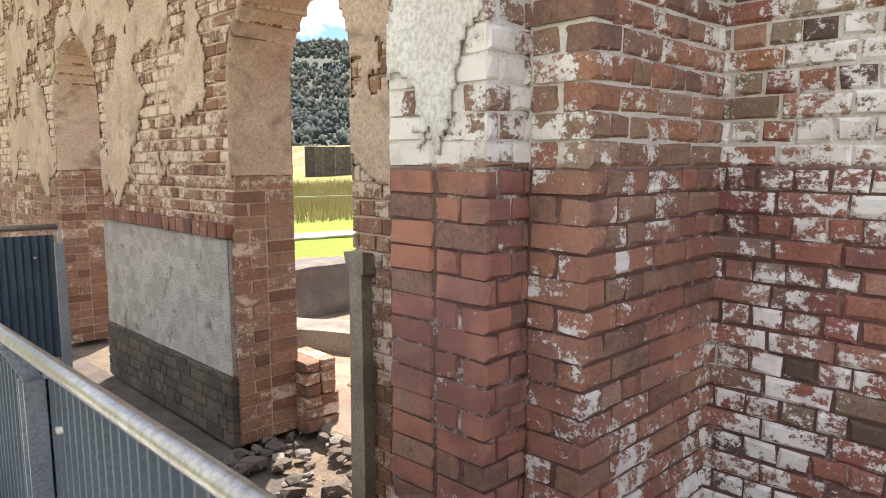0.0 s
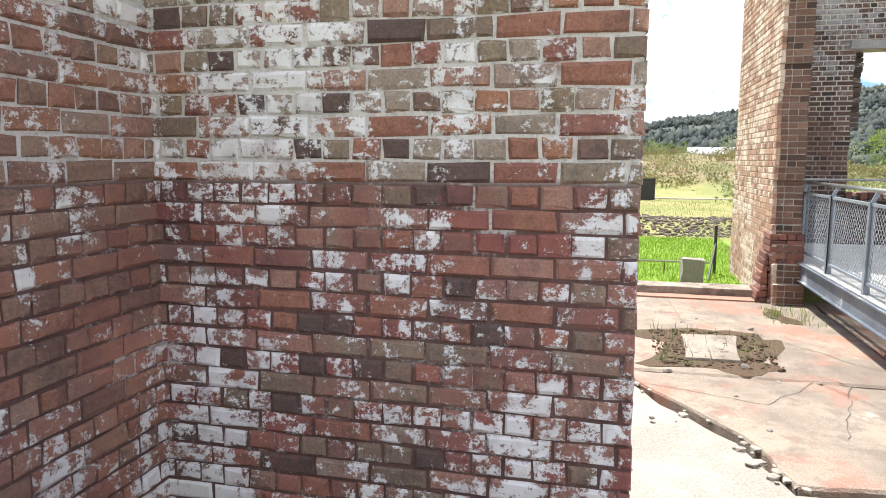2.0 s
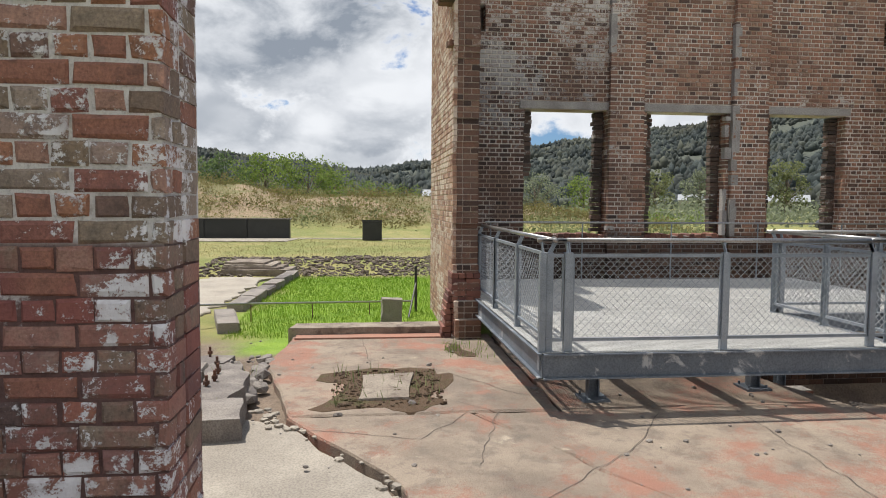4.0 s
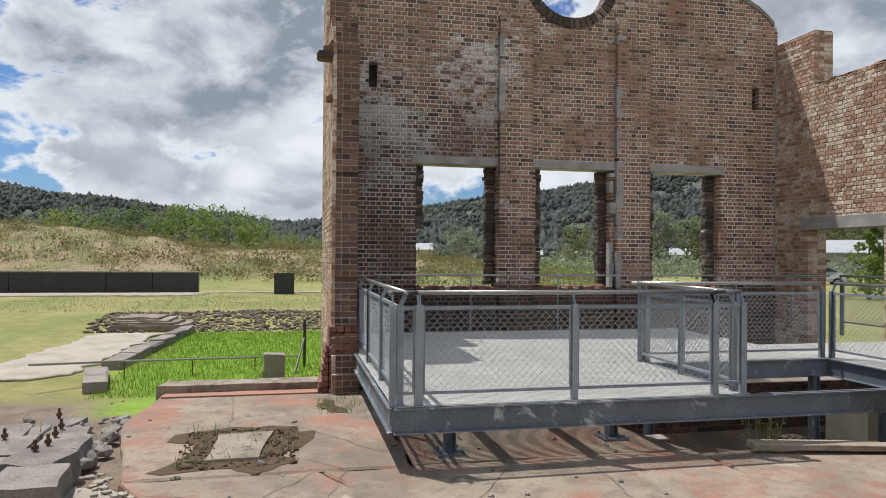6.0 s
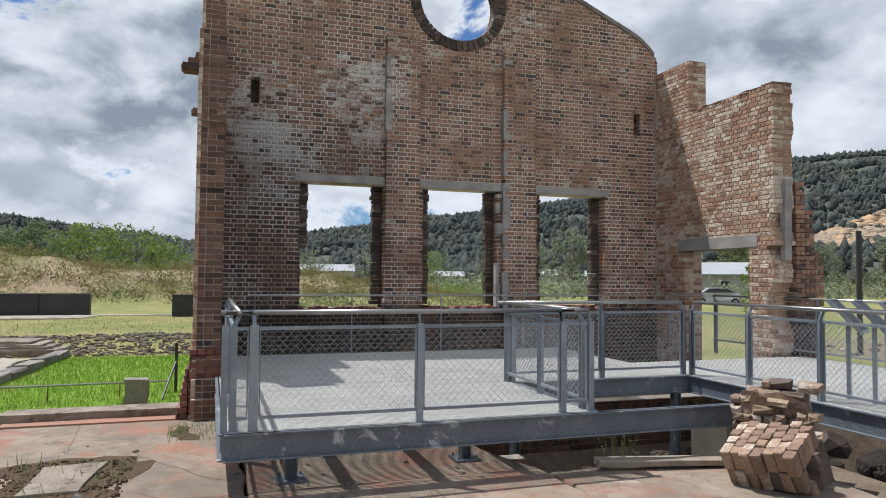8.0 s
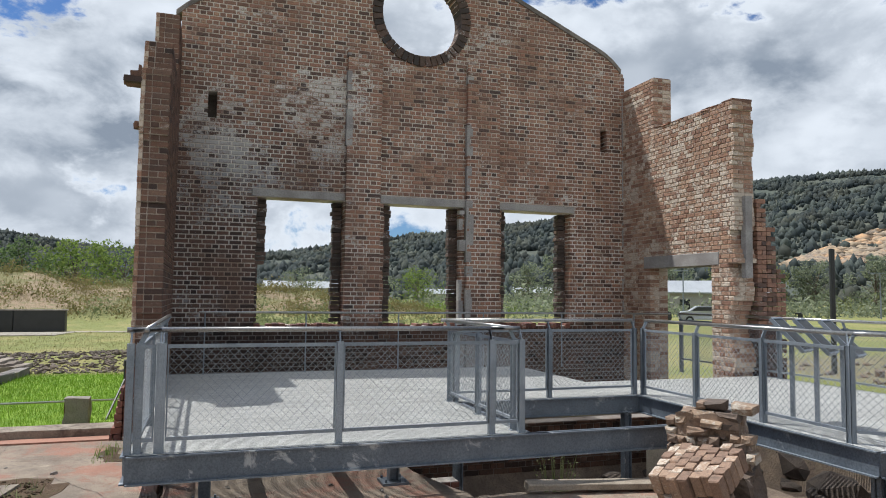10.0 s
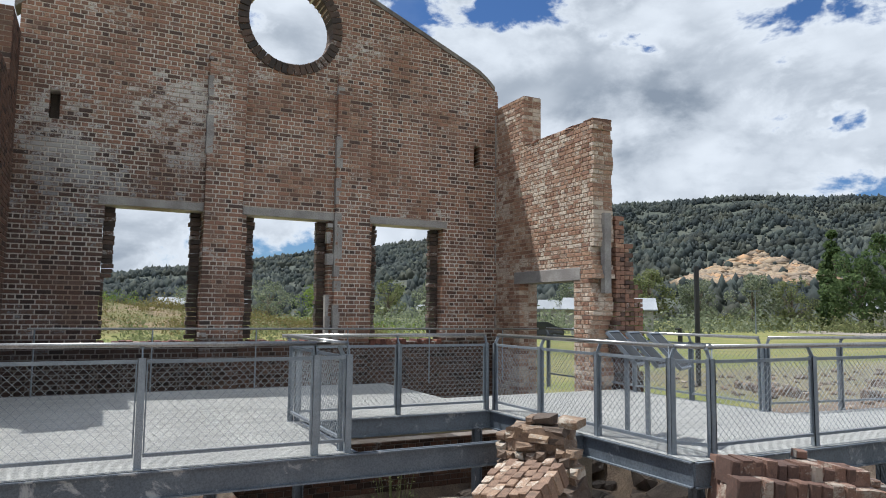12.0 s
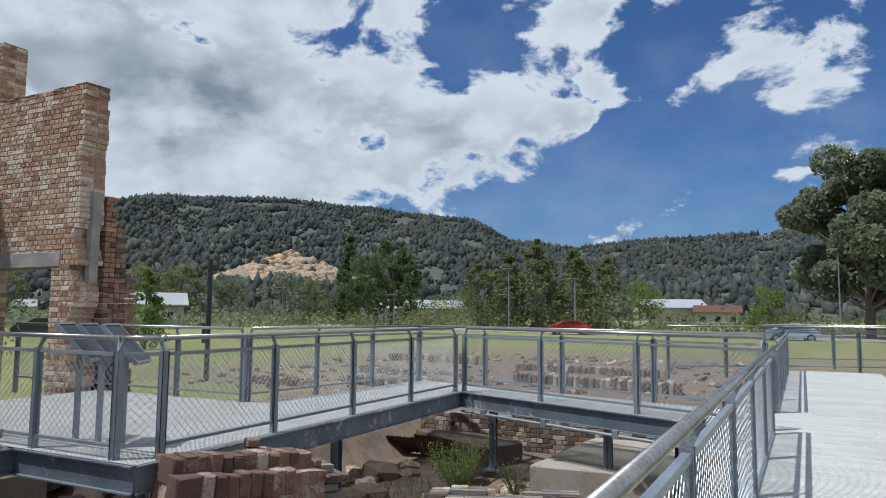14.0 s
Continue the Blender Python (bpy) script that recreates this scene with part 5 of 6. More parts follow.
for k in (0.0, 0.36, 0.72):
    q = Vector(pts[1]).lerp(Vector(pts[2]), k)
    p = Pile()
    p.tube((q.x, q.y, -0.72), q, 0.010, 6)
    part("post", p, M_RUST, fr)
sk = thing("steel_stake", "dark steel stake with a slanting brace", "stake")
p = Pile()
p.tube((13.29, -2.42, -0.72), (13.29, -2.42, 0.22), 0.028, 8)
part("stake", p, M_BLACK, sk)
p = Pile()
p.tube((12.5, -2.22, -0.70), (13.28, -2.42, -0.10), 0.018, 8)
part("brace", p, M_BLACK, sk)

slab([(6.0, 15.2), (18.0, 13.2), (18.2, 14.3), (6.2, 16.3)], -0.60, 0.05, M_PALE, "pale concrete path behind the arches", 0.04, 23)
ar = thing("path_rail", "thin steel rail beside the path behind the arches", "rail")
p = Pile()
p.tube((5.5, 16.9, 0.32), (18.5, 14.7, 0.32), 0.02, 8)
part("handrail", p, M_TUBE, ar)
for k in range(7):
    p = Pile()
    q = Vector((5.5, 16.9, 0.32)).lerp(Vector((18.5, 14.7, 0.32)), (k + 0.5) / 7)
    p.tube((q.x, q.y, -0.72), q, 0.018, 8)
    part("post", p, M_STEEL, ar)

# ---- pits ----
brick_wall("wall_pit_far", (9.9, 0), (0, -1), 0.3, -1.6, -0.55, rect_spans(5.9, 12.7), M_GABLE, M_MORTAR_GABLE, "dark brick pit wall below the platform", ends=False)
brick_wall("wall_pit_near", (7.3, 0), (0, -1), 0.2, -1.6, -0.62, rect_spans(6.05, 6.4), M_BASE, M_MORTAR, "broken brick pit edge", ends=False)
brick_wall("wall_pit_south", (0, -17.9), (-1, 0), 0.3, -1.6, -0.50, lambda z: [(-6.6 + 0.25 * noise.noise(Vector((z * 4, 2, 0))), -0.3)] if z < -0.62 else [(-4.6 + 0.5 * noise.noise(Vector((z * 5, 7, 0))), -0.3)], M_RUBBLE, M_STONE, "grimy brick pit wall below the far walkway", ends=False)
slab([(1.35, -15.1), (3.25, -15.0), (3.0, -17.7), (1.2, -17.7)], -0.80, 0.65, M_PALE, "pale concrete block in the pit", 0.03, 30)
slab([(8.6, -10.3), (9.4, -10.3), (9.4, -11.4), (8.6, -11.4)], -0.75, 0.8, M_PALE, "pale concrete footing in the pit", 0.02, 31)
slab([(4.6, -16.6), (6.6, -17.6), (6.2, -18.4), (4.2, -17.4)], -0.95, 0.6, M_RUBBLE, "earthy heap of broken brick", 0.06, 32)
for (x0, y0, x1, y1, z) in ((6.62, -6.9, 6.35, -8.3, SLAB + 0.03), (6.45, -6.8, 6.15, -8.4, SLAB + 0.06)):
    t = thing("timber_plank", "weathered timber plank along the slab edge", "plank", "planks")
    p = Pile()
    d = Vector((x1 - x0, y1 - y0))
    p.brick((0, -0.07, -0.03), (d.length, 0.07, 0.03), pose(x0, y0, z, 0, 1, math.degrees(math.atan2(d.y, d.x))), 0.008, 0.008)
    part("plank", p, M_TIMBER, t)


def masonry(name, label, m, nx, ny, nz, seed, keep, mat=M_RUBBLE, rough=0.012):
    """A fallen lump of brickwork: bricks laid in a leaning frame m, those that keep() refuses broken away."""
    r = random.Random(seed)
    t = thing(name, label, "masonry")
    core = Pile()
    n = 0
    for k in range(nz):
        for j in range(ny):
            stretch = (k % 2 == 0)
            L = 0.235 if stretch else 0.118
            cnt = int(nx * 0.235 / L)
            for i in range(cnt):
                c = ((i + 0.5) * L / (nx * 0.235), (j + 0.5) / ny, (k + 0.5) / nz)
                if not keep(c, r):
                    continue
                lo = Vector((i * L + 0.006, j * 0.116 + 0.005, k * 0.084 + 0.005))
                hi = Vector(((i + 1) * L - 0.006, (j + 1) * 0.116 - 0.005, (k + 1) * 0.084 - 0.005))
                sh = Vector((r.uniform(-rough, rough), r.uniform(-rough, rough), r.uniform(-rough, rough) * 0.5))
                core.box(lo + Vector((-0.006, 0.006, 0.004)), hi + Vector((0.006, -0.006, -0.004)), m)
                deep = 0.14 < c[0] < 0.86 and 0.2 < c[1] < 0.8 and 0.15 < c[2] < 0.8
                if deep:
                    continue
                b = Pile()
                b.brick(lo + sh, hi + sh, m @ pose(0, 0, 0, r.uniform(-1, 1), r.uniform(-1, 1), r.uniform(-1, 1)), 0.012, 0.007)
                part("brick", b, mat, t)
                n += 1
    if core.v:
        part("core", core, M_STONE, t, "grey mortar between the bricks")
    return t


def fallen_corner(m, seed=9):
    """A fallen corner of brickwork: a sloping bed of brick ends, a soldier face below it and a ragged stub of wall behind."""
    r = random.Random(seed)
    t = thing("masonry_lump", "fallen lump of mortared bricks with a ragged top", "masonry", "", m.translation)
    e1 = Vector((-0.59, -0.28, 0.09)).normalized()
    e2 = Vector((-0.19, 0.405, -0.20)).normalized()
    nrm = e2.cross(e1).normalized()
    nrm = nrm if nrm.z > 0 else -nrm
    bed = Matrix.Translation((5.86, -8.09, -0.03)) @ Matrix((e1, e2, nrm)).transposed().to_4x4()
    for i in range(7):
        y = -0.06 * (i % 2)
        while y < 0.48 + 0.06 * noise.noise(Vector((i * 1.7, 2, 0))):
            d = 0.112 if r.random() < 0.75 else 0.17
            p = Pile()
            p.brick((i * 0.102 + 0.003, y + 0.003, -0.21), (i * 0.102 + 0.099, y + d - 0.004, r.uniform(-0.015, 0.008)), bed, 0.010, 0.005)
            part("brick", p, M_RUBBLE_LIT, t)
            y += d
    for i in range(7):
        for q in range(3):
            p = Pile()
            p.brick((i * 0.102, 0.36 - 0.10 * q + r.uniform(-0.03, 0.03), -0.42 - 0.2 * q), (i * 0.102 + 0.098, 0.5 - 0.09 * q + r.uniform(-0.03, 0.03), -0.22 - 0.2 * q), bed, 0.014, 0.008)
            part("brick", p, M_RUBBLE, t)
    for k in range(6):
        u = 0.02
        while u < 0.80:
            w = r.choice((0.11, 0.11, 0.16, 0.22))
            if r.random() < 0.88 and abs(u + w / 2 - 0.42) < 0.46 - 0.03 * k:
                p = Pile()
                y0 = 0.43 + 0.025 * k + r.uniform(-0.04, 0.03)
                p.brick((u + 0.005, y0, 0.56 + k * 0.087), (u + w - 0.006, y0 + 0.25, 0.56 + k * 0.087 + 0.078), m @ pose(0, 0, 0, r.uniform(-2, 2), r.uniform(-2, 2), r.uniform(-2, 2)), 0.022, 0.014)
                part("brick", p, M_RUBBLE, t)
            u += w
    c = Pile()
    for lo, hi in (((0.06, 0.22, -0.05), (0.78, 0.9, 0.46)), ((0.06, 0.52, 0.4), (0.76, 0.95, 0.96))):
        bm = bmesh.new()
        bmesh.ops.create_cube(bm, size=1.0)
        bmesh.ops.subdivide_edges(bm, edges=bm.edges[:], cuts=9, use_grid_fill=True)
        lo, hi = Vector(lo), Vector(hi)
        for v in bm.verts:
            q = Vector([a + (f + 0.5) * (b - a) for a, b, f in zip(lo, hi, v.co)])
            q.x += (0.42 - q.x) * 0.35 * max(0.0, q.z - 0.5) + max(0.0, q.x - 0.42) * 0.7 * max(0.0, 0.7 - q.z)
            v.co = m @ (q + Vector((noise.noise(q * 7), noise.noise(q * 7 + Vector((3, 0, 0))), noise.noise(q * 7 + Vector((0, 7, 0))))) * 0.05)
        bm.verts.index_update()
        c.quads([v.co for v in bm.verts], [tuple(v.index for v in f.verts) for f in bm.faces])
        bm.free()
    part("core", c, M_RUBBLE, t, "broken mortar and brick core of the lump")


# Paler rubble tones for the upturned bed, sunlight put into the colour.
M_RUBBLE_LIT = brick_mat("lit_brick_ends", [(0.0, (0.22, 0.14, 0.10)), (0.5, (0.32, 0.21, 0.145)), (1.0, (0.42, 0.29, 0.205))], 0.40, white_col=(0.55, 0.48, 0.40))
fallen_corner(pose(5.84, -7.806, -0.70, 0, 0, -144))


def soldier_wall(label, m, tiers, seed):
    """A toppled wall fragment: rows of bricks standing on edge over a rough mortar core. tiers: (y0, depth, top, first, last)."""
    r = random.Random(seed)
    t = thing("masonry_lump", label, "masonry")
    for y0, dep, top, a, b in tiers:
        k = a
        while k < b:
            w = 0.115 * (2 if r.random() < 0.25 else 1)
            if not (k > b - 0.4 and r.random() < 0.45):
                p = Pile()
                p.brick((k + 0.004, y0 + r.uniform(-0.012, 0.012), top - 0.22), (k + w - 0.004, y0 + dep + r.uniform(-0.01, 0.01), top + r.uniform(-0.018, 0.008)), m, 0.014, 0.008)
                part("brick", p, M_RUBBLE_RED, t)
            k += w
        c = Pile()
        bm = bmesh.new()
        bmesh.ops.create_cube(bm, size=1.0)
        bmesh.ops.subdivide_edges(bm, edges=bm.edges[:], cuts=7, use_grid_fill=True)
        for v in bm.verts:
            q = Vector((a + 0.02 + (v.co.x + 0.5) * (b - a - 0.04), y0 + 0.015 + (v.co.y + 0.5) * (dep + 0.12), top - 1.0 + (v.co.z + 0.5) * 0.975))
            v.co = m @ (q + Vector((noise.noise(q * 5), noise.noise(q * 5 + Vector((3, 0, 0))), 0.3 * noise.noise(q * 5 + Vector((0, 7, 0))))) * 0.05)
        bm.verts.index_update()
        c.quads([v.co for v in bm.verts], [tuple(v.index for v in f.verts) for f in bm.faces])
        bm.free()
        part("core", c, M_RUBBLE_RED, t)


soldier_wall("toppled wall fragment with bricks on edge in the pit", pose(4.35, -9.62, 0.0, 0, 5.0, -108.5), ((0.0, 0.20, -0.02, 0.0, 1.50), (0.17, 0.26, 0.115, 0.02, 1.46)), 3)
masonry("masonry_lump", "broken brick course leaning behind", pose(4.42, -10.55, -0.74, 3, 5, -112), 5, 3, 10, 4,
        lambda c, r: c[2] < 0.97 - 0.42 * c[0] + r.uniform(-0.10, 0.08), M_RUBBLE_RED)
masonry("masonry_lump", "low rows of loose bricks in the pit", pose(3.9, -13.1, -1.16, 0, 0, -160), 8, 6, 4, 5,
        lambda c, r: c[2] < 0.5 + 0.6 * noise.noise(Vector((c[0] * 4, c[1] * 3, 2))) + 0.1)
for i, (x, y, n_) in enumerate(((3.0, -20.2, 16), (7.5, -21.5, 14), (2.4, -24.0, 18), (9.0, -25.0, 16), (3.5, -28.5, 20), (10.5, -30.5, 18), (11.5, -20.5, 10))):
    for q in range(3):
        low_wall(x + 0.2 * q, y - 0.4 * q, x + n_ * 0.26, y - 0.5 - 0.4 * q, 0.22, -0.47 + 0.05 * (i % 3) - 0.05 * q, M_RUBBLE, "low ruined brick footing", "wall_footing", 0.15)

low_wall(38.0, 58.0, 43.5, 54.0, 0.5, 2.6, M_DARKSTONE, "dark ruined wall beyond the grass")
def corrugated(x, y, z, tilt, yaw, w, h):
    t = thing("corrugated_sheet", "rusty bent corrugated iron sheet in the pit", "iron sheet", "", (x, y, z))
    p, m = Pile(), pose(x, y, z, tilt, 0, yaw)
    k = int(w / 0.019)
    top = [m @ Vector((i * 0.019, 0.011 * math.cos(i * math.pi / 2), h + 0.03 * noise.noise(Vector((i * 0.2, x, y))))) for i in range(k + 1)]
    low = [m @ Vector((i * 0.019, 0.011 * math.cos(i * math.pi / 2), 0)) for i in range(k + 1)]
    off = m.to_3x3() @ Vector((0, 0.003, 0))
    for d in (Vector(), off):
        p.quads([q + d for q in top + low], [(i, i + 1, k + 2 + i, k + 1 + i) for i in range(k)])
    part("sheet", p, M_RUST, t)


corrugated(5.2, -16.85, -1.32, -28, -14, 0.95, 0.50)
corrugated(6.0, -17.3, -1.30, -50, 10, 0.8, 0.55)
# ---- information desk on the side deck, its back to the pit ----
tb = thing("information_desk", "three slanted dark grey information panels on a steel stand", "information sign", "", (6.0, -10.0, DECK))
for i in range(3):
    p = Pile()
    m = pose(6.36 - i * 0.34, -10.15, 1.01, 46, 0, -62)
    p.brick((-0.17, -0.24, -0.014), (0.17, 0.24, 0.014), m, 0.004, 0.0)
    pn_ = part("panel", p, M_SIGN, tb, "slanted dark grey information panel")
    q = Pile()
    for x0, x1, y0, y1 in ((-0.18, 0.18, 0.235, 0.255), (-0.18, 0.18, -0.255, -0.235), (-0.185, -0.165, -0.24, 0.24), (0.165, 0.185, -0.24, 0.24)):
        q.box((x0, y0, -0.02), (x1, y1, 0.02), m)
    part("rim", q, M_STEEL, pn_, "bare steel rim")
    q = Pile()
    q.box((-0.02, -0.03, DECK), (0.02, 0.03, 1.0), pose(6.36 - i * 0.34, -10.15, 0, 0, 0, 28))
    part("stand", q, M_STEEL, tb)

# ---- hills, trees and far buildings ----
def leaf_mat(name, a, b, c):
    m, n = material(name)
    r, pos = rnd(n), place(n)
    col = n.ramp(r, [(0.0, a), (0.5, b), (1.0, c)])
    col = n.mix(n.math("MULTIPLY", n.step(n.noise(pos, 0.9, 3.0), 0.35, 0.65), 0.5), col, n.mix(1.0, col, (0.5, 0.52, 0.5), "MULTIPLY"))
    if name == "forest_canopy":
        col = n.mix(n.math("MULTIPLY", n.step(n.noise(pos, 0.012, 5.0, 0.6), 0.45, 0.68), 0.7), col, (0.135, 0.135, 0.10))
        tone = n.noise(pos, 0.035, 4.0, 0.6)
        col = n.mix(n.step(tone, 0.50, 0.66), col, n.mix(1.0, col, (1.55, 1.5, 1.35), "MULTIPLY"))
        col = n.mix(n.step(tone, 0.47, 0.33), col, n.mix(1.0, col, (0.60, 0.64, 0.72), "MULTIPLY"))
    d = n.add("BsdfPrincipled", {"Base Color": col, "Roughness": 0.75, "Specular IOR Level": 0.2})
    t = n.add("BsdfTranslucent", {"Color": col})
    mx = n.add("MixShader", {0: 0.55, 1: d.outputs[0], 2: t.outputs[0]})
    n.t.links.new(mx.outputs[0], n.add("OutputMaterial").inputs[0])
    return m


M_GUM = leaf_mat("gum_leaves", (0.17, 0.205, 0.13), (0.25, 0.285, 0.19), (0.34, 0.365, 0.26))
M_DARKLEAF = leaf_mat("dark_leaves", (0.09, 0.14, 0.06), (0.13, 0.19, 0.08), (0.18, 0.24, 0.10))
M_BRIGHT = leaf_mat("bright_leaves", (0.15, 0.22, 0.05), (0.20, 0.28, 0.07), (0.27, 0.33, 0.10))
M_OLIVE = leaf_mat("olive_leaves", (0.17, 0.20, 0.09), (0.23, 0.26, 0.12), (0.29, 0.30, 0.16))
M_FOREST = leaf_mat("forest_canopy", (0.085, 0.106, 0.108), (0.115, 0.140, 0.138), (0.155, 0.175, 0.165))
M_BARK = plain_mat("bark", (0.24, 0.20, 0.16), (0.13, 0.10, 0.08), 4.0, 0.95)
M_HILL = plain_mat("forest_floor", (0.075, 0.088, 0.07), (0.12, 0.115, 0.085), 0.02, 1.0, fine=0.3)
M_CLIFF = plain_mat("sandstone", (0.36, 0.28, 0.19), (0.25, 0.20, 0.155), 0.06, 0.95, 0.5, 0.5, c=(0.50, 0.30, 0.16), cscale=0.05, fine=0.6)
M_WALLP = plain_mat("painted_boards", (0.48, 0.47, 0.45), (0.40, 0.39, 0.37), 0.5)
M_ROOF = plain_mat("pale_metal_roof", (0.42, 0.44, 0.46), (0.34, 0.36, 0.38), 0.4, 0.5)
M_PANE = plain_mat("dark_pane", (0.03, 0.035, 0.04), (0.05, 0.055, 0.06), 1.0, 0.15)
M_REDCAR = plain_mat("red_car_paint", (0.50, 0.02, 0.02), (0.42, 0.02, 0.02), 1.0, 0.25, 0.0)
M_PALEBLUE = plain_mat("pale_blue_car_paint", (0.34, 0.42, 0.55), (0.30, 0.38, 0.50), 1.0, 0.3, 0.0)
M_TYRE = plain_mat("tyre_rubber", (0.02, 0.02, 0.02), (0.03, 0.03, 0.03), 5.0, 0.9)
M_SILVER = plain_mat("silver_car_paint", (0.45, 0.47, 0.50), (0.40, 0.42, 0.45), 1.0, 0.3, 0.0)

RIDGE = [(-230, 4.0), (-200, 5.5), (-182, 6.4), (-172, 6.1), (-164, 5.5), (-160, 5.9), (-155, 7.9), (-147, 8.6), (-140, 9.1), (-132, 8.9), (-124, 7.2), (-116, 6.0),
         (-107, 5.0), (-100, 3.9), (-95, 3.3), (-90, 2.5), (-84, 3.2), (-75, 4.1), (-62, 6.0), (-50, 8.2), (-38, 9.2), (-28, 9.0), (-10, 6.5), (20, 5.0), (70, 4.5), (130, 4.0)]


def ridge_deg(a):
    for (a0, e0), (a1, e1) in zip(RIDGE, RIDGE[1:]):
        if a0 <= a <= a1:
            t = (a - a0) / (a1 - a0)
            t = t * t * (3 - 2 * t)
            return e0 + (e1 - e0) * t
    return 4.0


def hill_z(a, d, near, far):
    """Height of the hill at bearing a and distance d."""
    t = min(1.0, max(0.0, (d - near) / (far - near)))
    crest = far * math.tan(radians(ridge_deg(a)))
    p = Vector((a * 0.16, t * 3.0, 2.0))
    spur = 1 + 0.28 * noise.noise(p) * (1 - t) * 2 * t * 2
    return -2.0 + crest * (t ** 1.15) * spur


HN, HF = 260.0, 900.0
hl = Pile()
bear = [-230 + i * 0.75 for i in range(481)]
rows = [0, 0.06, 0.13, 0.2, 0.28, 0.36, 0.45, 0.54, 0.63, 0.72, 0.8, 0.88, 0.95, 1.0, 1.08, 1.25]
for a in bear:
    for t in rows:
        d = HN + (HF - HN) * t
        z = hill_z(a, min(d, HF), HN, HF) - max(0, t - 1) * 160
        hl.v.append((-math.sin(radians(a)) * d, math.cos(radians(a)) * d - 4.0, z))
nr = len(rows)
hl.f = [(i * nr + j, i * nr + j + 1, (i + 1) * nr + j + 1, (i + 1) * nr + j) for i in range(len(bear) - 1) for j in range(nr - 1)]
setting("backdrop_hills", hl, M_HILL, "forested hills round the valley", "hills", smooth=True)

ICO = bmesh.new()
bmesh.ops.create_icosphere(ICO, subdivisions=1, radius=1.0)
ICO_V = np.array([v.co[:] for v in ICO.verts])
ICO_F = np.array([[v.index for v in f.verts] for f in ICO.faces])
ICO.free()


def blobs(name, centres, sizes, mat, seed, label, category):
    """Many lumpy crowns as one mesh."""
    r = np.random.default_rng(seed)
    n = len(centres)
    v = ICO_V[None] * (1 + 0.30 * r.standard_normal((n, len(ICO_V), 1)).clip(-1.5, 1.5)) * sizes[:, None, :] + centres[:, None, :]
    f = ICO_F[None] + (np.arange(n) * len(ICO_V))[:, None, None]
    me = bpy.data.meshes.new(name)
    me.from_pydata(v.reshape(-1, 3), [], f.reshape(-1, 3))
    me.materials.append(mat)
    me.polygons.foreach_set("use_smooth", [True] * len(me.polygons))
    return tagged(new(name, me), label, category, kind="stuff")


rn = np.random.default_rng(7)
cs_, ss_ = [], []
while len(cs_) < 82000:
    a = rn.uniform(-192, -12)
    if rn.random() < 0.18:
        d = HF - rn.uniform(0, 18)
    else:
        d = math.sqrt(rn.uniform(HN ** 2, HF ** 2))
    z = hill_z(a, d, HN, HF)
    elev = math.degrees(math.atan2(z, d))
    if -146.0 < a < -135.5 and 2.4 < elev < 5.0 - abs(a + 141) * 0.35 and rn.random() < 0.9:
        continue
    if rn.random() < 0.30 + 1.5 * noise.noise(Vector((a * 0.35, d * 0.018, 4))):
        continue
    s = 0.9 + 2.6 * rn.random() ** 2 * (0.85 if d > HF - 20 else 1.0)
    cs_.append((-math.sin(radians(a)) * d, math.cos(radians(a)) * d - 4.0, z + s * 0.5))
    ss_.append((s * rn.uniform(0.6, 1.1), s * rn.uniform(0.6, 1.1), s * rn.uniform(0.8, 1.9)))
blobs("hill_forest", np.array(cs_), np.array(ss_), M_FOREST, 3, "grey-green gum forest covering the hills", "forest")
# bare sandstone quarry face among the trees
cs_, ss_ = [], []
for i in range(800):
    a = rn.uniform(-146, -135.5)
    k = rn.uniform(0, 1)
    lim = 5.0 - abs(a + 141) * 0.42
    e = 2.5 + (lim - 2.5) * k
    if e < 2.5:
        continue
    lo, hi = HN, HF
    for _ in range(24):
        mid = (lo + hi) / 2
        if math.degrees(math.atan2(hill_z(a, mid, HN, HF), mid)) < e:
            lo = mid
        else:
            hi = mid
    d = lo
    cs_.append((-math.sin(radians(a)) * d, math.cos(radians(a)) * d - 4.0, hill_z(a, d, HN, HF)))
    ss_.append((rn.uniform(2.5, 7), rn.uniform(2.5, 6), rn.uniform(1.0, 3.0)))
blobs("quarry_rocks", np.array(cs_), np.array(ss_), M_CLIFF, 5, "bare tan sandstone ledges of a hillside quarry", "rock face")


def polar(a, d):
    """Bearing and distance seen from the middle of the walk."""
    return -math.sin(radians(a)) * d, math.cos(radians(a)) * d - 4.5


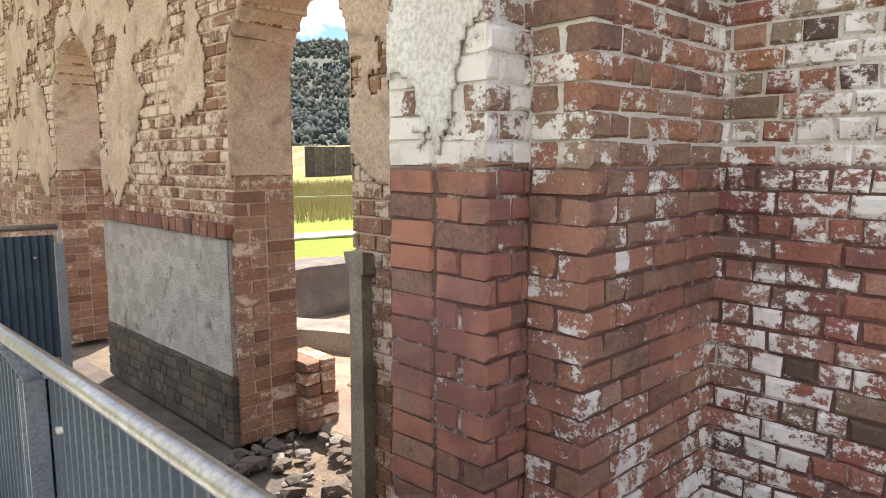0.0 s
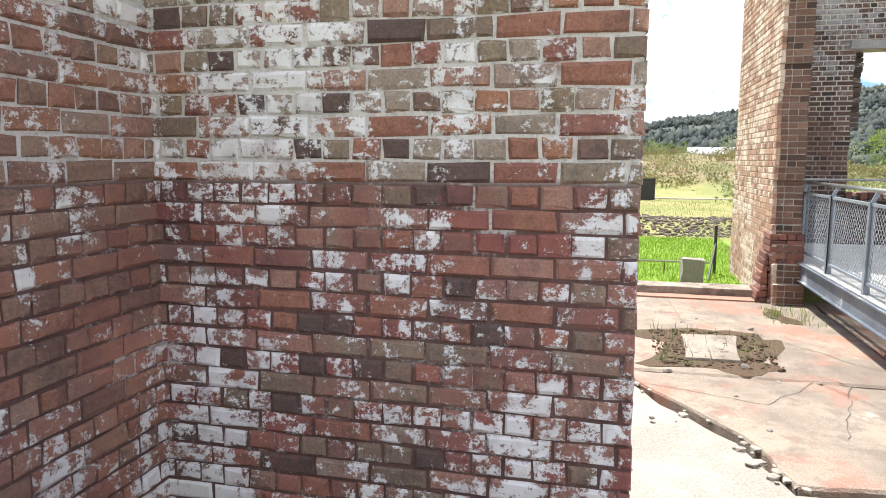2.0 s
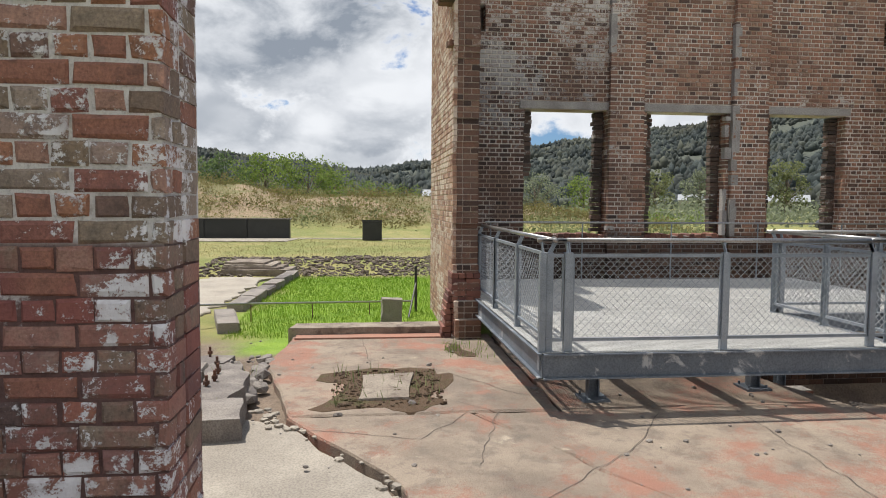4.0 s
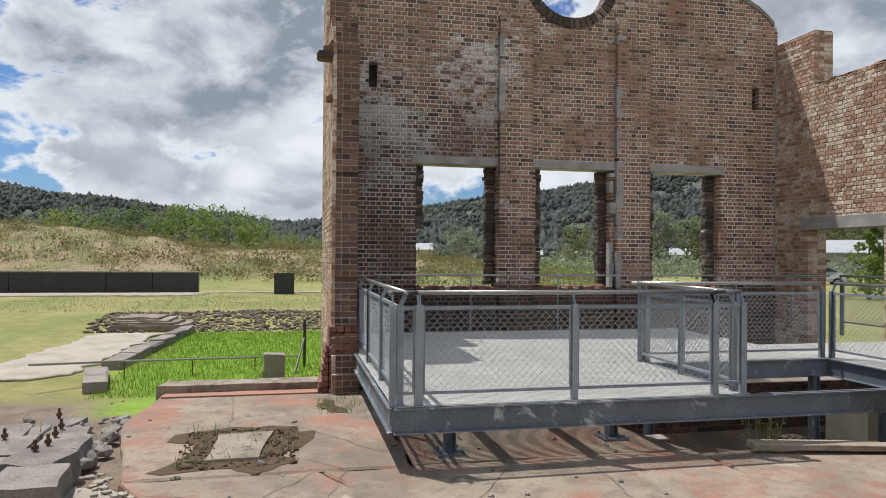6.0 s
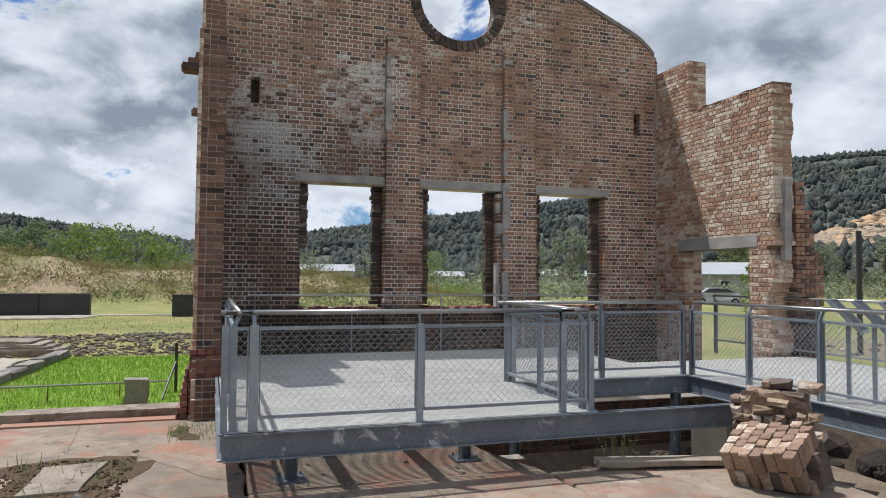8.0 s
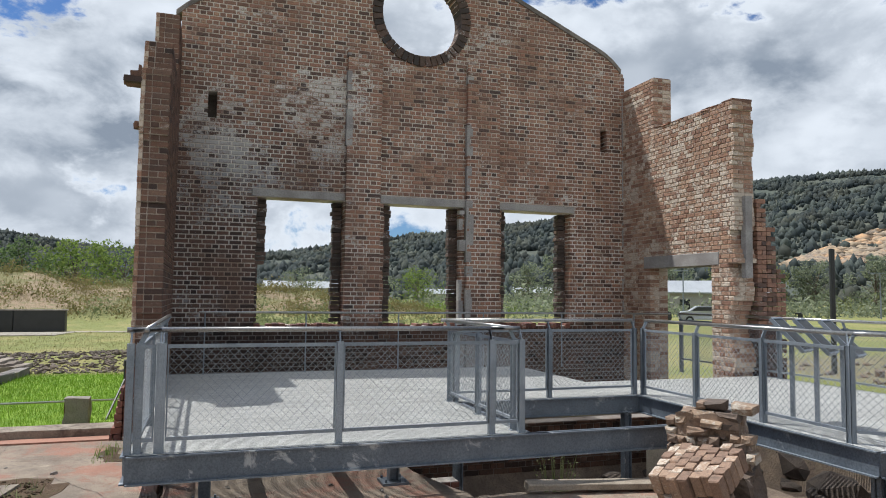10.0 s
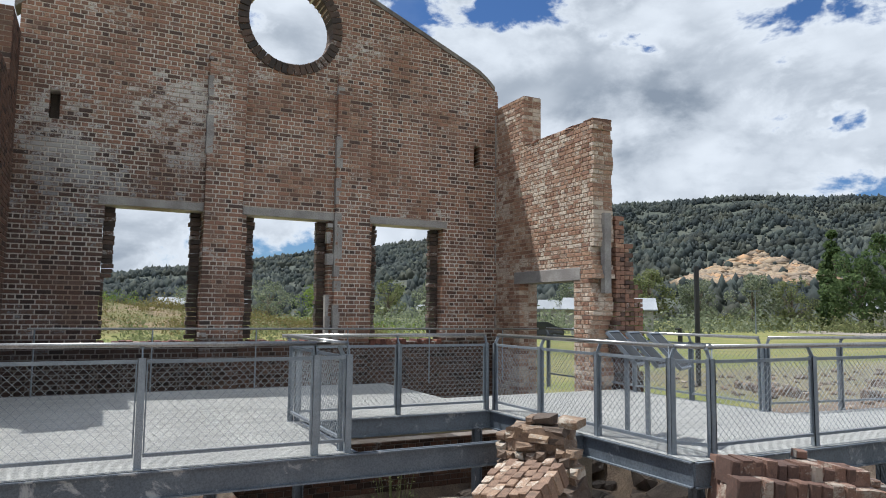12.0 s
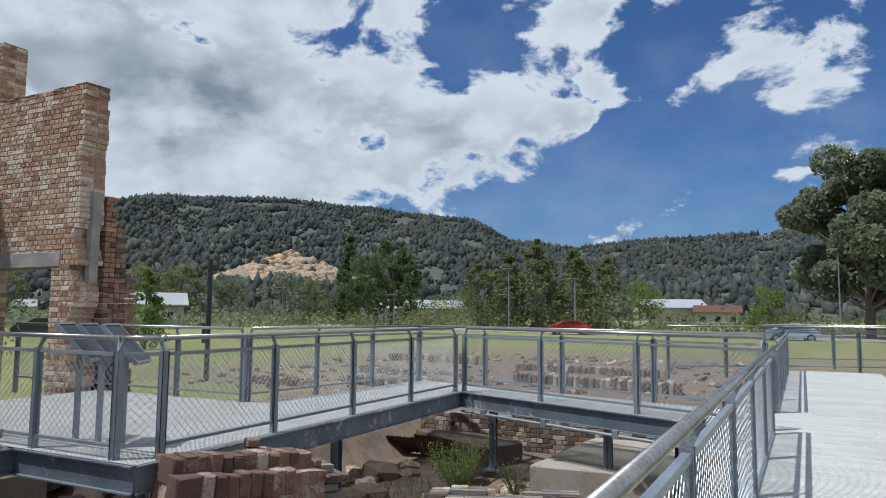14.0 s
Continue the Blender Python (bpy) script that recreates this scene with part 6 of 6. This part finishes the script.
def tree(a, d, h, w, mat, shape="round", leaves=900, label="leafy green tree", lean=0.0, group="trees", z0=None):
    """Trunk with limbs, and a crown of many leaf sprays gathered in clumps."""
    x, y = polar(a, d)
    z0 = ground_z(x, y) - 0.1 if z0 is None else z0
    r = random.Random(int(abs(a) * 97 + d * 13))
    t = thing("tree", label, "tree", group, (x, y, z0))
    tr = Pile()
    th = h * (0.28 if shape != "cone" else 0.12)
    segs = [Vector((x, y, z0)), Vector((x + lean * 0.2, y, z0 + th)), Vector((x + lean, y + 0.1 * h * r.uniform(-0.5, 0.5), z0 + h * 0.75))]
    rad = max(0.06, h * 0.022)
    tr.tube(segs[0], segs[1], rad * 1.2, 8, True, rad * 0.9)
    tr.tube(segs[1], segs[2], rad * 0.9, 8, True, rad * 0.3)
    clumps = []
    n_c = 12 if shape == "slim" else (64 if shape == "big" else 28)
    for i in range(n_c):
        k = (i + r.random()) / n_c
        ang = r.uniform(0, 2 * math.pi)
        if shape == "cone":
            zz, rr = 0.08 + 0.9 * k, w * 0.5 * (1.02 - k) ** 0.7 * r.uniform(0.4, 0.9)
            cr = w * 0.26 * (1.15 - k)
        elif shape == "slim":
            zz, rr = 0.1 + 0.86 * k, w * 0.25 * math.sin(math.pi * min(1, k * 0.8 + 0.2))
            cr = w * 0.36 * (1.1 - 0.7 * k)
        else:
            zz = 0.24 + 0.70 * k
            rr = w * 0.5 * math.sqrt(max(0.02, 1 - ((zz - 0.55) / 0.48) ** 2)) * r.uniform(0.25, 0.85)
            cr = w * (r.uniform(0.10, 0.17) if shape != "big" else r.uniform(0.085, 0.145))
        c = Vector((x + lean * zz + math.cos(ang) * rr, y + math.sin(ang) * rr, z0 + h * zz))
        clumps.append((c, cr))
        if shape != "cone":
            k2 = min(0.95, zz * 0.75)
            tr.tube(segs[0].lerp(segs[2], k2), c, rad * 0.35, 5, False, rad * 0.1)
    part("trunk", tr, M_BARK, t)
    size = h * 0.020 if shape != "big" else h * 0.014
    nl = int(leaves * 1.6)
    rg = np.random.default_rng(int(abs(a) * 31 + d))
    ci = rg.integers(0, len(clumps), nl)
    cc = np.array([c[:] for c, _ in clumps])[ci]
    cr = np.array([q for _, q in clumps])[ci]
    dirs = rg.standard_normal((nl, 3))
    dirs /= np.linalg.norm(dirs, axis=1)[:, None]
    rad_ = cr * rg.uniform(0.35, 1.0, nl) ** 0.5
    pos = cc + dirs * rad_[:, None] * np.array([1, 1, 0.8])
    u = rg.standard_normal((nl, 3))
    u /= np.linalg.norm(u, axis=1)[:, None]
    v = np.cross(u, rg.standard_normal((nl, 3)))
    v /= np.linalg.norm(v, axis=1)[:, None] + 1e-9
    s = size * rg.uniform(0.5, 1.4, (nl, 1))
    q = np.stack([pos - u * s - v * s * 0.45, pos + u * s * 0.3 - v * s * 0.6, pos + u * s + v * s * 0.2, pos - u * s * 0.2 + v * s * 0.65], 1)
    me = bpy.data.meshes.new("crown")
    me.from_pydata(q.reshape(-1, 3), [], np.arange(nl * 4).reshape(-1, 4))
    me.materials.append(mat)
    part("crown", me, mat, t, kind="stuff")
    return t


for a, d, h, w, mat, shape, n, lab in (
        (-185.0, 76, 18.0, 15.0, M_GUM, "big", 26000, "large grey-green gum tree with airy crown"),
        (-190.5, 84, 17.0, 15.0, M_GUM, "big", 14000, "large grey-green gum tree with airy crown"),
        (-198.0, 80, 16.0, 13.0, M_GUM, "big", 6000, "large grey-green gum tree with airy crown"),
        (-178.7, 70, 5.0, 4.6, M_BRIGHT, "round", 1500, "small yellow-green roadside tree"),
        (-146.0, 122, 16.0, 5.0, M_DARKLEAF, "slim", 1600, "tall slim dark green poplar"),
        (-147.6, 112, 11.5, 9.5, M_DARKLEAF, "round", 2200, "dense rounded dark green tree"),
        (-149.4, 120, 15.0, 9.0, M_DARKLEAF, "round", 1800, "tall gum tree with open crown"),
        (-151.0, 116, 11.0, 7.0, M_DARKLEAF, "cone", 1600, "dark green conical conifer tree"),
        (-156.6, 92, 9.0, 7.5, M_OLIVE, "cone", 1800, "feathery olive-green casuarina tree"),
        (-159.0, 92, 10.5, 8.0, M_OLIVE, "cone", 2200, "feathery olive-green casuarina tree"),
        (-161.3, 92, 12.0, 8.5, M_OLIVE, "cone", 2400, "feathery olive-green casuarina tree"),
        (-164.4, 92, 11.0, 8.5, M_OLIVE, "cone", 2200, "feathery olive-green casuarina tree"),
        (-166.8, 92, 9.8, 8.5, M_OLIVE, "cone", 2000, "feathery olive-green casuarina tree"),
        (-169.3, 120, 8.0, 9.0, M_BRIGHT, "round", 1400, "bushy bright green tree"),
        (-153.3, 150, 5.6, 10.0, M_BRIGHT, "round", 1300, "low spreading bright green tree"),
        (-155.0, 150, 6.0, 9.0, M_OLIVE, "round", 1200, "low spreading olive tree"),
        (-130.5, 118, 9.5, 9.0, M_OLIVE, "round", 1700, "olive-green gum tree beyond the lawn"),
        (-133.0, 112, 9.5, 9.0, M_OLIVE, "round", 1700, "olive-green gum tree beyond the lawn"),
        (-136.8, 116, 8.0, 8.0, M_GUM, "round", 1500, "grey-green gum tree beyond the lawn"),
        (-140.6, 118, 9.0, 9.0, M_GUM, "round", 1600, "grey-green gum tree beyond the lawn"),
        (-143.2, 120, 8.0, 8.0, M_OLIVE, "round", 1500, "olive-green gum tree beyond the lawn"),
        (-131.4, 40, 4.4, 2.2, M_BRIGHT, "cone", 1400, "young bright green sapling"),
        (-127.0, 120, 8.0, 8.0, M_GUM, "round", 1200, "grey-green gum tree beyond the lawn"),
        (-121.5, 115, 9.0, 8.0, M_OLIVE, "round", 1400, "olive-green gum tree beyond the lawn"),
        (-118.5, 110, 9.5, 9.0, M_GUM, "round", 1500, "grey-green gum tree beyond the lawn"),
        (-115.5, 120, 8.0, 8.0, M_GUM, "round", 1300, "grey-green gum tree beyond the lawn"),
        (-112.0, 115, 7.5, 8.0, M_OLIVE, "round", 1300, "olive-green gum tree beyond the lawn"),
        (-106.5, 110, 6.5, 9.0, M_BRIGHT, "round", 1300, "bushy bright green tree"),
        (-102.5, 105, 6.5, 9.0, M_GUM, "round", 1300, "bushy bright green tree"),
        (-97.0, 110, 6.0, 8.0, M_GUM, "round", 1200, "bushy bright green tree"),
        (-91.5, 100, 4.7, 8.0, M_BRIGHT, "round", 1300, "bushy green tree on the bank"),
        (-89.0, 98, 5.0, 9.0, M_BRIGHT, "round", 1300, "bushy green tree on the bank"),
        (-86.5, 95, 6.1, 9.0, M_BRIGHT, "round", 1500, "bushy green tree on the bank"),
        (-83.6, 92, 7.8, 11.0, M_BRIGHT, "round", 2200, "rounded green tree above the bank"),
        (-80.3, 95, 8.1, 11.0, M_BRIGHT, "round", 2200, "rounded green tree above the bank"),
        (-77.0, 92, 7.8, 11.0, M_DARKLEAF, "round", 2000, "rounded green tree above the bank"),
        (-73.0, 95, 7.4, 11.0, M_BRIGHT, "round", 2000, "rounded green tree above the bank")):
    tree(a, d, h, w, mat, shape, n, lab, z0=-0.9 if d > 60 else None)


def tufts(name, label, n, area, h, mat, seed, z=None, spread=0.5):
    """Grass or weeds as many blades."""
    r = np.random.default_rng(seed)
    x, y = r.uniform(area[0], area[1], n), r.uniform(area[2], area[3], n)
    zz = np.array([ground_z(a, b) if z is None else z for a, b in zip(x, y)])
    ang = r.uniform(0, 6.28, n)
    hh = h * r.uniform(0.5, 1.4, n)
    w = hh * 0.035 + 0.002
    bend = r.standard_normal((n, 2)) * hh[:, None] * spread * 0.5
    dx, dy = np.cos(ang) * w, np.sin(ang) * w
    v = np.stack([np.stack([x - dx, y - dy, zz], 1), np.stack([x + dx, y + dy, zz], 1),
                  np.stack([x + bend[:, 0], y + bend[:, 1], zz + hh], 1)], 1)
    me = bpy.data.meshes.new(name)
    me.from_pydata(v.reshape(-1, 3), [], np.arange(n * 3).reshape(-1, 3))
    me.materials.append(mat)
    return tagged(new(name, me), label, "grass", kind="stuff")


M_GRASS = leaf_mat("lush_grass", (0.13, 0.25, 0.015), (0.19, 0.33, 0.03), (0.26, 0.38, 0.05))
M_DRYGRASS = leaf_mat("dry_grass", (0.20, 0.17, 0.07), (0.26, 0.22, 0.10), (0.17, 0.18, 0.06))
tufts("grass", "lush green grass in the old foundation", 26000, (10.9, 19.4, -3.3, 0.7), 0.07, M_GRASS, 1)
tufts("grass", "dry grass on the lawn edge", 9000, (23.2, 34.0, -8.0, 8.0), 0.08, M_DRYGRASS, 2)
tufts("grass", "long dry grass on the bank", 20000, (44.0, 60.0, -26.0, 24.0), 0.28, M_DRYGRASS, 3)
tufts("weeds", "weeds in the slab joints", 130, (8.8, 9.8, -3.1, -2.5), 0.09, M_BRIGHT, 4, SLAB)
tufts("weeds", "weeds along the broken slab edge", 160, (4.2, 4.5, -4.4, -2.3), 0.07, M_BRIGHT, 5, SLAB - 0.05)
tufts("weeds", "thin weeds round the sunk block", 90, (6.8, 8.2, -2.3, -1.1), 0.12, M_OLIVE, 6, SLAB)
tufts("weeds", "weeds among the footing blocks", 160, (6.2, 8.4, -0.2, 0.8), 0.22, M_BRIGHT, 7, SLAB - 0.1)
tufts("weeds", "weeds on the pit floor", 1400, (2.0, 6.2, -15.5, -11.0), 0.16, M_OLIVE, 8)
tufts("grass", "yellow long grass behind the arches", 24000, (11.0, 30.0, 18.5, 38.0), 0.45, M_DRYGRASS, 9)


def bushes(name, label, n, area, size, mat, seed, leaves=36, keep=None):
    """Low scrub: many small clumps of leaf sprays."""
    r = np.random.default_rng(seed)
    out = []
    for i in range(n):
        x, y = r.uniform(area[0], area[1]), r.uniform(area[2], area[3])
        if keep is not None and not keep(x, y):
            continue
        s = size * r.uniform(0.4, 1.5)
        z = ground_z(x, y)
        c = r.standard_normal((leaves, 3)) * np.array([s * 0.5, s * 0.5, s * 0.28]) + np.array([x, y, z + s * 0.3])
        c[:, 2] = np.maximum(c[:, 2], z)
        u = r.standard_normal((leaves, 3))
        u /= np.linalg.norm(u, axis=1)[:, None]
        v = np.cross(u, r.standard_normal((leaves, 3)))
        v /= np.linalg.norm(v, axis=1)[:, None] + 1e-9
        k = s * 0.11 * r.uniform(0.5, 1.3, (leaves, 1))
        out.append(np.stack([c - u * k, c - v * k * 0.5, c + u * k, c + v * k * 0.5], 1))
    q = np.concatenate(out).reshape(-1, 3)
    me = bpy.data.meshes.new(name)
    me.from_pydata(q, [], np.arange(len(q)).reshape(-1, 4))
    me.materials.append(mat)
    return tagged(new(name, me), label, "bushes", kind="stuff")


bushes("scrub", "olive scrub on the earth bank", 130, (42.0, 64.0, -26.0, 30.0), 0.8, M_OLIVE, 11, 90)
bushes("scrub", "dry brown scrub on the earth bank", 420, (42.0, 60.0, -26.0, 30.0), 0.7, M_DRYGRASS, 12, 80)
bushes("scrub", "green bushes behind the earth bank", 260, (64.0, 82.0, -40.0, 40.0), 1.2, M_BRIGHT, 13, 60)
bushes("scrub", "scrub beyond the lawn to the south", 300, (-30.0, 90.0, -112.0, -92.0), 2.2, M_OLIVE, 14, 60)
bushes("scrub", "green scrub along the far paddock edge", 320, (60.0, 110.0, -90.0, -30.0), 2.2, M_GUM, 15, 50)
bushes("scrub", "tall dry reeds beyond the windows", 260, (26.0, 40.0, -22.0, -6.0), 0.8, M_OLIVE, 16, 40)


def shrub(x, y, z, h, w, label, mat=M_BRIGHT, n=1300, seed=1):
    t = thing("shrub", label, "shrub", "", (x, y, z))
    r = random.Random(seed)
    st = Pile()
    tips = []
    for i in range(26):
        ang, lean = r.uniform(0, 6.28), r.uniform(0.1, 0.5)
        tip = Vector((x + math.cos(ang) * w * lean, y + math.sin(ang) * w * lean, z + h * r.uniform(0.6, 1.0)))
        st.tube((x + r.uniform(-0.05, 0.05), y + r.uniform(-0.05, 0.05), z), tip, 0.007, 4, False, 0.003)
        tips.append(tip)
    part("stem_tuft", st, M_OLIVE, t, kind="stuff")
    lf = Pile()
    for i in range(n):
        tip = r.choice(tips)
        q = Vector((x, y, z)).lerp(tip, r.uniform(0.3, 1.05)) + Vector((r.gauss(0, 0.05), r.gauss(0, 0.05), r.gauss(0, 0.04)))
        s = r.uniform(0.008, 0.022)
        m = pose(q.x, q.y, q.z, r.uniform(0, 360), r.uniform(0, 360), r.uniform(0, 360))
        lf.quads([m @ Vector(c) for c in ((-s, 0, 0), (0, -s * 0.5, 0), (s, 0, 0), (0, s * 0.5, 0))], [(0, 1, 2, 3)])
    part("leaves", lf, mat, t, kind="stuff")


shrub(4.0, -14.2, -1.22, 0.85, 0.9, "bushy yellow-green weed shrub in the pit", n=2600)
shrub(3.3, -14.6, -1.22, 0.6, 0.6, "thin dry weed in the pit", M_OLIVE, 300, 2)
shrub(7.3, -7.6, -1.5, 1.2, 0.5, "thin weed in the platform pit", M_OLIVE, 260, 3)


def house(a, d, w, dep, h, label, yaw=0.0, roof=M_ROOF, wall=M_WALLP):
    x, y = polar(a, d)
    t = thing("house", label, "house", "far houses", (x, y, -0.9))
    m = pose(x, y, -0.9, 0, 0, a + yaw)
    p = Pile()
    p.box((-w / 2, -dep / 2, 0), (w / 2, dep / 2, h), m)
    part("wall", p, wall, t)
    q = Pile()
    e, rz = 0.5, h + dep * 0.22
    pts = [(-w / 2 - e, -dep / 2 - e, h), (w / 2 + e, -dep / 2 - e, h), (w / 2 + e, 0, rz), (-w / 2 - e, 0, rz), (-w / 2 - e, dep / 2 + e, h), (w / 2 + e, dep / 2 + e, h)]
    pts += [(a_, b_, c_ - 0.15) for a_, b_, c_ in pts]
    q.quads([m @ Vector(c) for c in pts], [(0, 1, 2, 3), (3, 2, 5, 4), (6, 9, 8, 7), (9, 10, 11, 8), (0, 6, 7, 1), (4, 5, 11, 10), (0, 3, 9, 6), (3, 4, 10, 9), (1, 7, 8, 2), (2, 8, 11, 5)])
    part("roof", q, roof, t)
    k = max(2, int(w / 3))
    for i in range(k):
        b = Pile()
        c = -w / 2 + (i + 0.5) * w / k
        b.box((c - 0.6, -dep / 2 - 0.06, 0.9), (c + 0.6, -dep / 2 - 0.01, 2.1), m)
        part("window", b, M_PANE, t)


house(-130.0, 95, 11, 7, 3.0, "white cottage with a pale metal roof")
house(-127.5, 120, 12, 7, 3.2, "white cottage with a pale metal roof")
house(-151.5, 165, 22, 9, 3.4, "long low shed with a pale roof")
house(-171.5, 170, 14, 9, 4.0, "house with a pale metal roof", 20)
house(-175.0, 165, 9, 7, 3.0, "house with a brown roof", 0, M_RUST)
house(-116.0, 200, 10, 7, 3.2, "white cottage beyond the ruin")
house(-108.5, 190, 8, 6, 2.6, "small white building beyond the ruin")
house(-97.5, 230, 26, 10, 4.0, "long grey shed beyond the ruin")
house(-121.5, 150, 9, 6, 2.8, "low white building beyond the doorway")


def car(a, d, yaw, paint, label):
    x, y = polar(a, d)
    t = thing("car", label, "car", "parked cars", (x, y, -0.75))
    m = pose(x, y, -0.75, 0, 0, a + yaw)
    prof = [(-2.1, 0.35), (-2.15, 0.75), (-1.95, 0.98), (-1.35, 1.05), (-0.75, 1.46), (0.75, 1.50), (1.55, 1.10), (2.0, 1.0), (2.12, 0.6), (2.05, 0.32)]
    b = Pile()
    n = len(prof)
    for s in (-0.86, 0.86):
        b.v += [m @ Vector((px_, s * (1.0 if pz_ < 1.1 else 0.82), pz_)) for px_, pz_ in prof]
    b.f = [tuple(range(n))[::-1], tuple(range(n, 2 * n))] + [(i, (i + 1) % n, n + (i + 1) % n, n + i) for i in range(n)]
    part("body", b, paint, t)
    for s in (-1, 1):
        g_ = Pile()
        g_.quads([m @ Vector((px_, s * 0.80 + s * 0.06, pz_)) for px_, pz_ in ((-1.2, 1.08), (1.35, 1.12), (0.7, 1.42), (-0.7, 1.40))], [(0, 1, 2, 3)])
        part("side_window", g_, M_PANE, t)
        for wx in (-1.3, 1.3):
            w_ = Pile()
            w_.tube(m @ Vector((wx, s * 0.70, 0.32)), m @ Vector((wx, s * 0.90, 0.32)), 0.33, 14)
            wh = part("wheel", w_, M_TYRE, t)
            r_ = Pile()
            r_.tube(m @ Vector((wx, s * 0.895, 0.32)), m @ Vector((wx, s * 0.915, 0.32)), 0.19, 10)
            part("rim", r_, M_STEEL, wh)
    ws = Pile()
    ws.quads([m @ Vector(c) for c in ((1.50, -0.72, 1.14), (1.50, 0.72, 1.14), (0.80, 0.66, 1.47), (0.80, -0.66, 1.47))], [(0, 1, 2, 3)])
    part("windscreen", ws, M_PANE, t)


car(-164.0, 72, 8, M_REDCAR, "red hatchback parked beyond the ruins")
car(-180.1, 66, 8, M_PALEBLUE, "pale blue car parked beyond the walkway")
car(-124.4, 60, 5, M_BLACK, "dark car parked beyond the lawn")
car(-129.0, 62, 5, M_SILVER, "silver car parked beyond the lawn")


def lamp_post(a, d, h, label="tall galvanised street lamp post"):
    x, y = polar(a, d)
    t = thing("street_lamp", label, "street lamp", "street lamps", (x, y, -0.8))
    p = Pile()
    p.tube((x, y, -0.8), (x, y, h - 0.8), 0.09, 8, True, 0.05)
    part("pole", p, M_STEEL, t)
    q = Pile()
    q.box((-0.9, -0.12, h - 0.86), (0.5, 0.12, h - 0.76), pose(x, y, 0, 0, 0, a))
    part("lamp_head", q, M_STEEL, t)


for a, d, h in ((-159.1, 85, 7.6), (-164.4, 85, 6.4), (-149.7, 95, 4.6), (-183.2, 72, 8.2), (-167.9, 120, 7.0), (-127.5, 75, 5.0), (-140.8, 90, 5.2)):
    lamp_post(a, d, h)
pl = thing("black_pole", "bare black steel pole on the lawn", "pole")
p = Pile()
p.tube((14.95, -20.4, -0.9), (14.95, -20.4, 2.85), 0.075, 10)
part("pole", p, M_BLACK, pl)
slab([(-40, -62), (60, -84), (70, -100), (-40, -90)], -0.62, 0.06, M_PALE, "pale gravel car park and road", 0.3, 40)
fc = thing("road_fence", "long white rail fence beside the road", "fence")
for i in range(14):
    x0, y0 = polar(-168.7 - i * 0.60, 104)
    p = Pile()
    p.box((x0 - 0.07, y0 - 0.07, -0.8), (x0 + 0.07, y0 + 0.07, 0.5))
    part("post", p, M_WALLP, fc)
for z in (0.0, 0.4):
    a_, b_ = polar(-168.7, 104), polar(-176.5, 104)
    p = Pile()
    p.tube((*a_, z), (*b_, z), 0.05, 6)
    part("rail", p, M_WALLP, fc)

# ---- single bricks of the near wall ----
CACHE = {}
for wall, mat, m, lo, hi in PIECES:
    size = tuple(round((h - l) / 0.01) * 0.01 for l, h in zip(lo, hi))
    key = (size[0], size[2], size[1], mat.name, random.randrange(5))
    if key not in CACHE:
        b = Pile()
        b.brick((0, 0, 0), (key[0], size[1], hi[2] - lo[2]), None, 0.012, 0.005)
        CACHE[key] = b.mesh("brick", mat)
    ob = new("brick", CACHE[key])
    ob.parent = wall
    ob.matrix_basis = m @ Matrix.Translation(Vector(lo)) @ Matrix.Diagonal(((hi[0] - lo[0]) / key[0], 1, 1, 1))
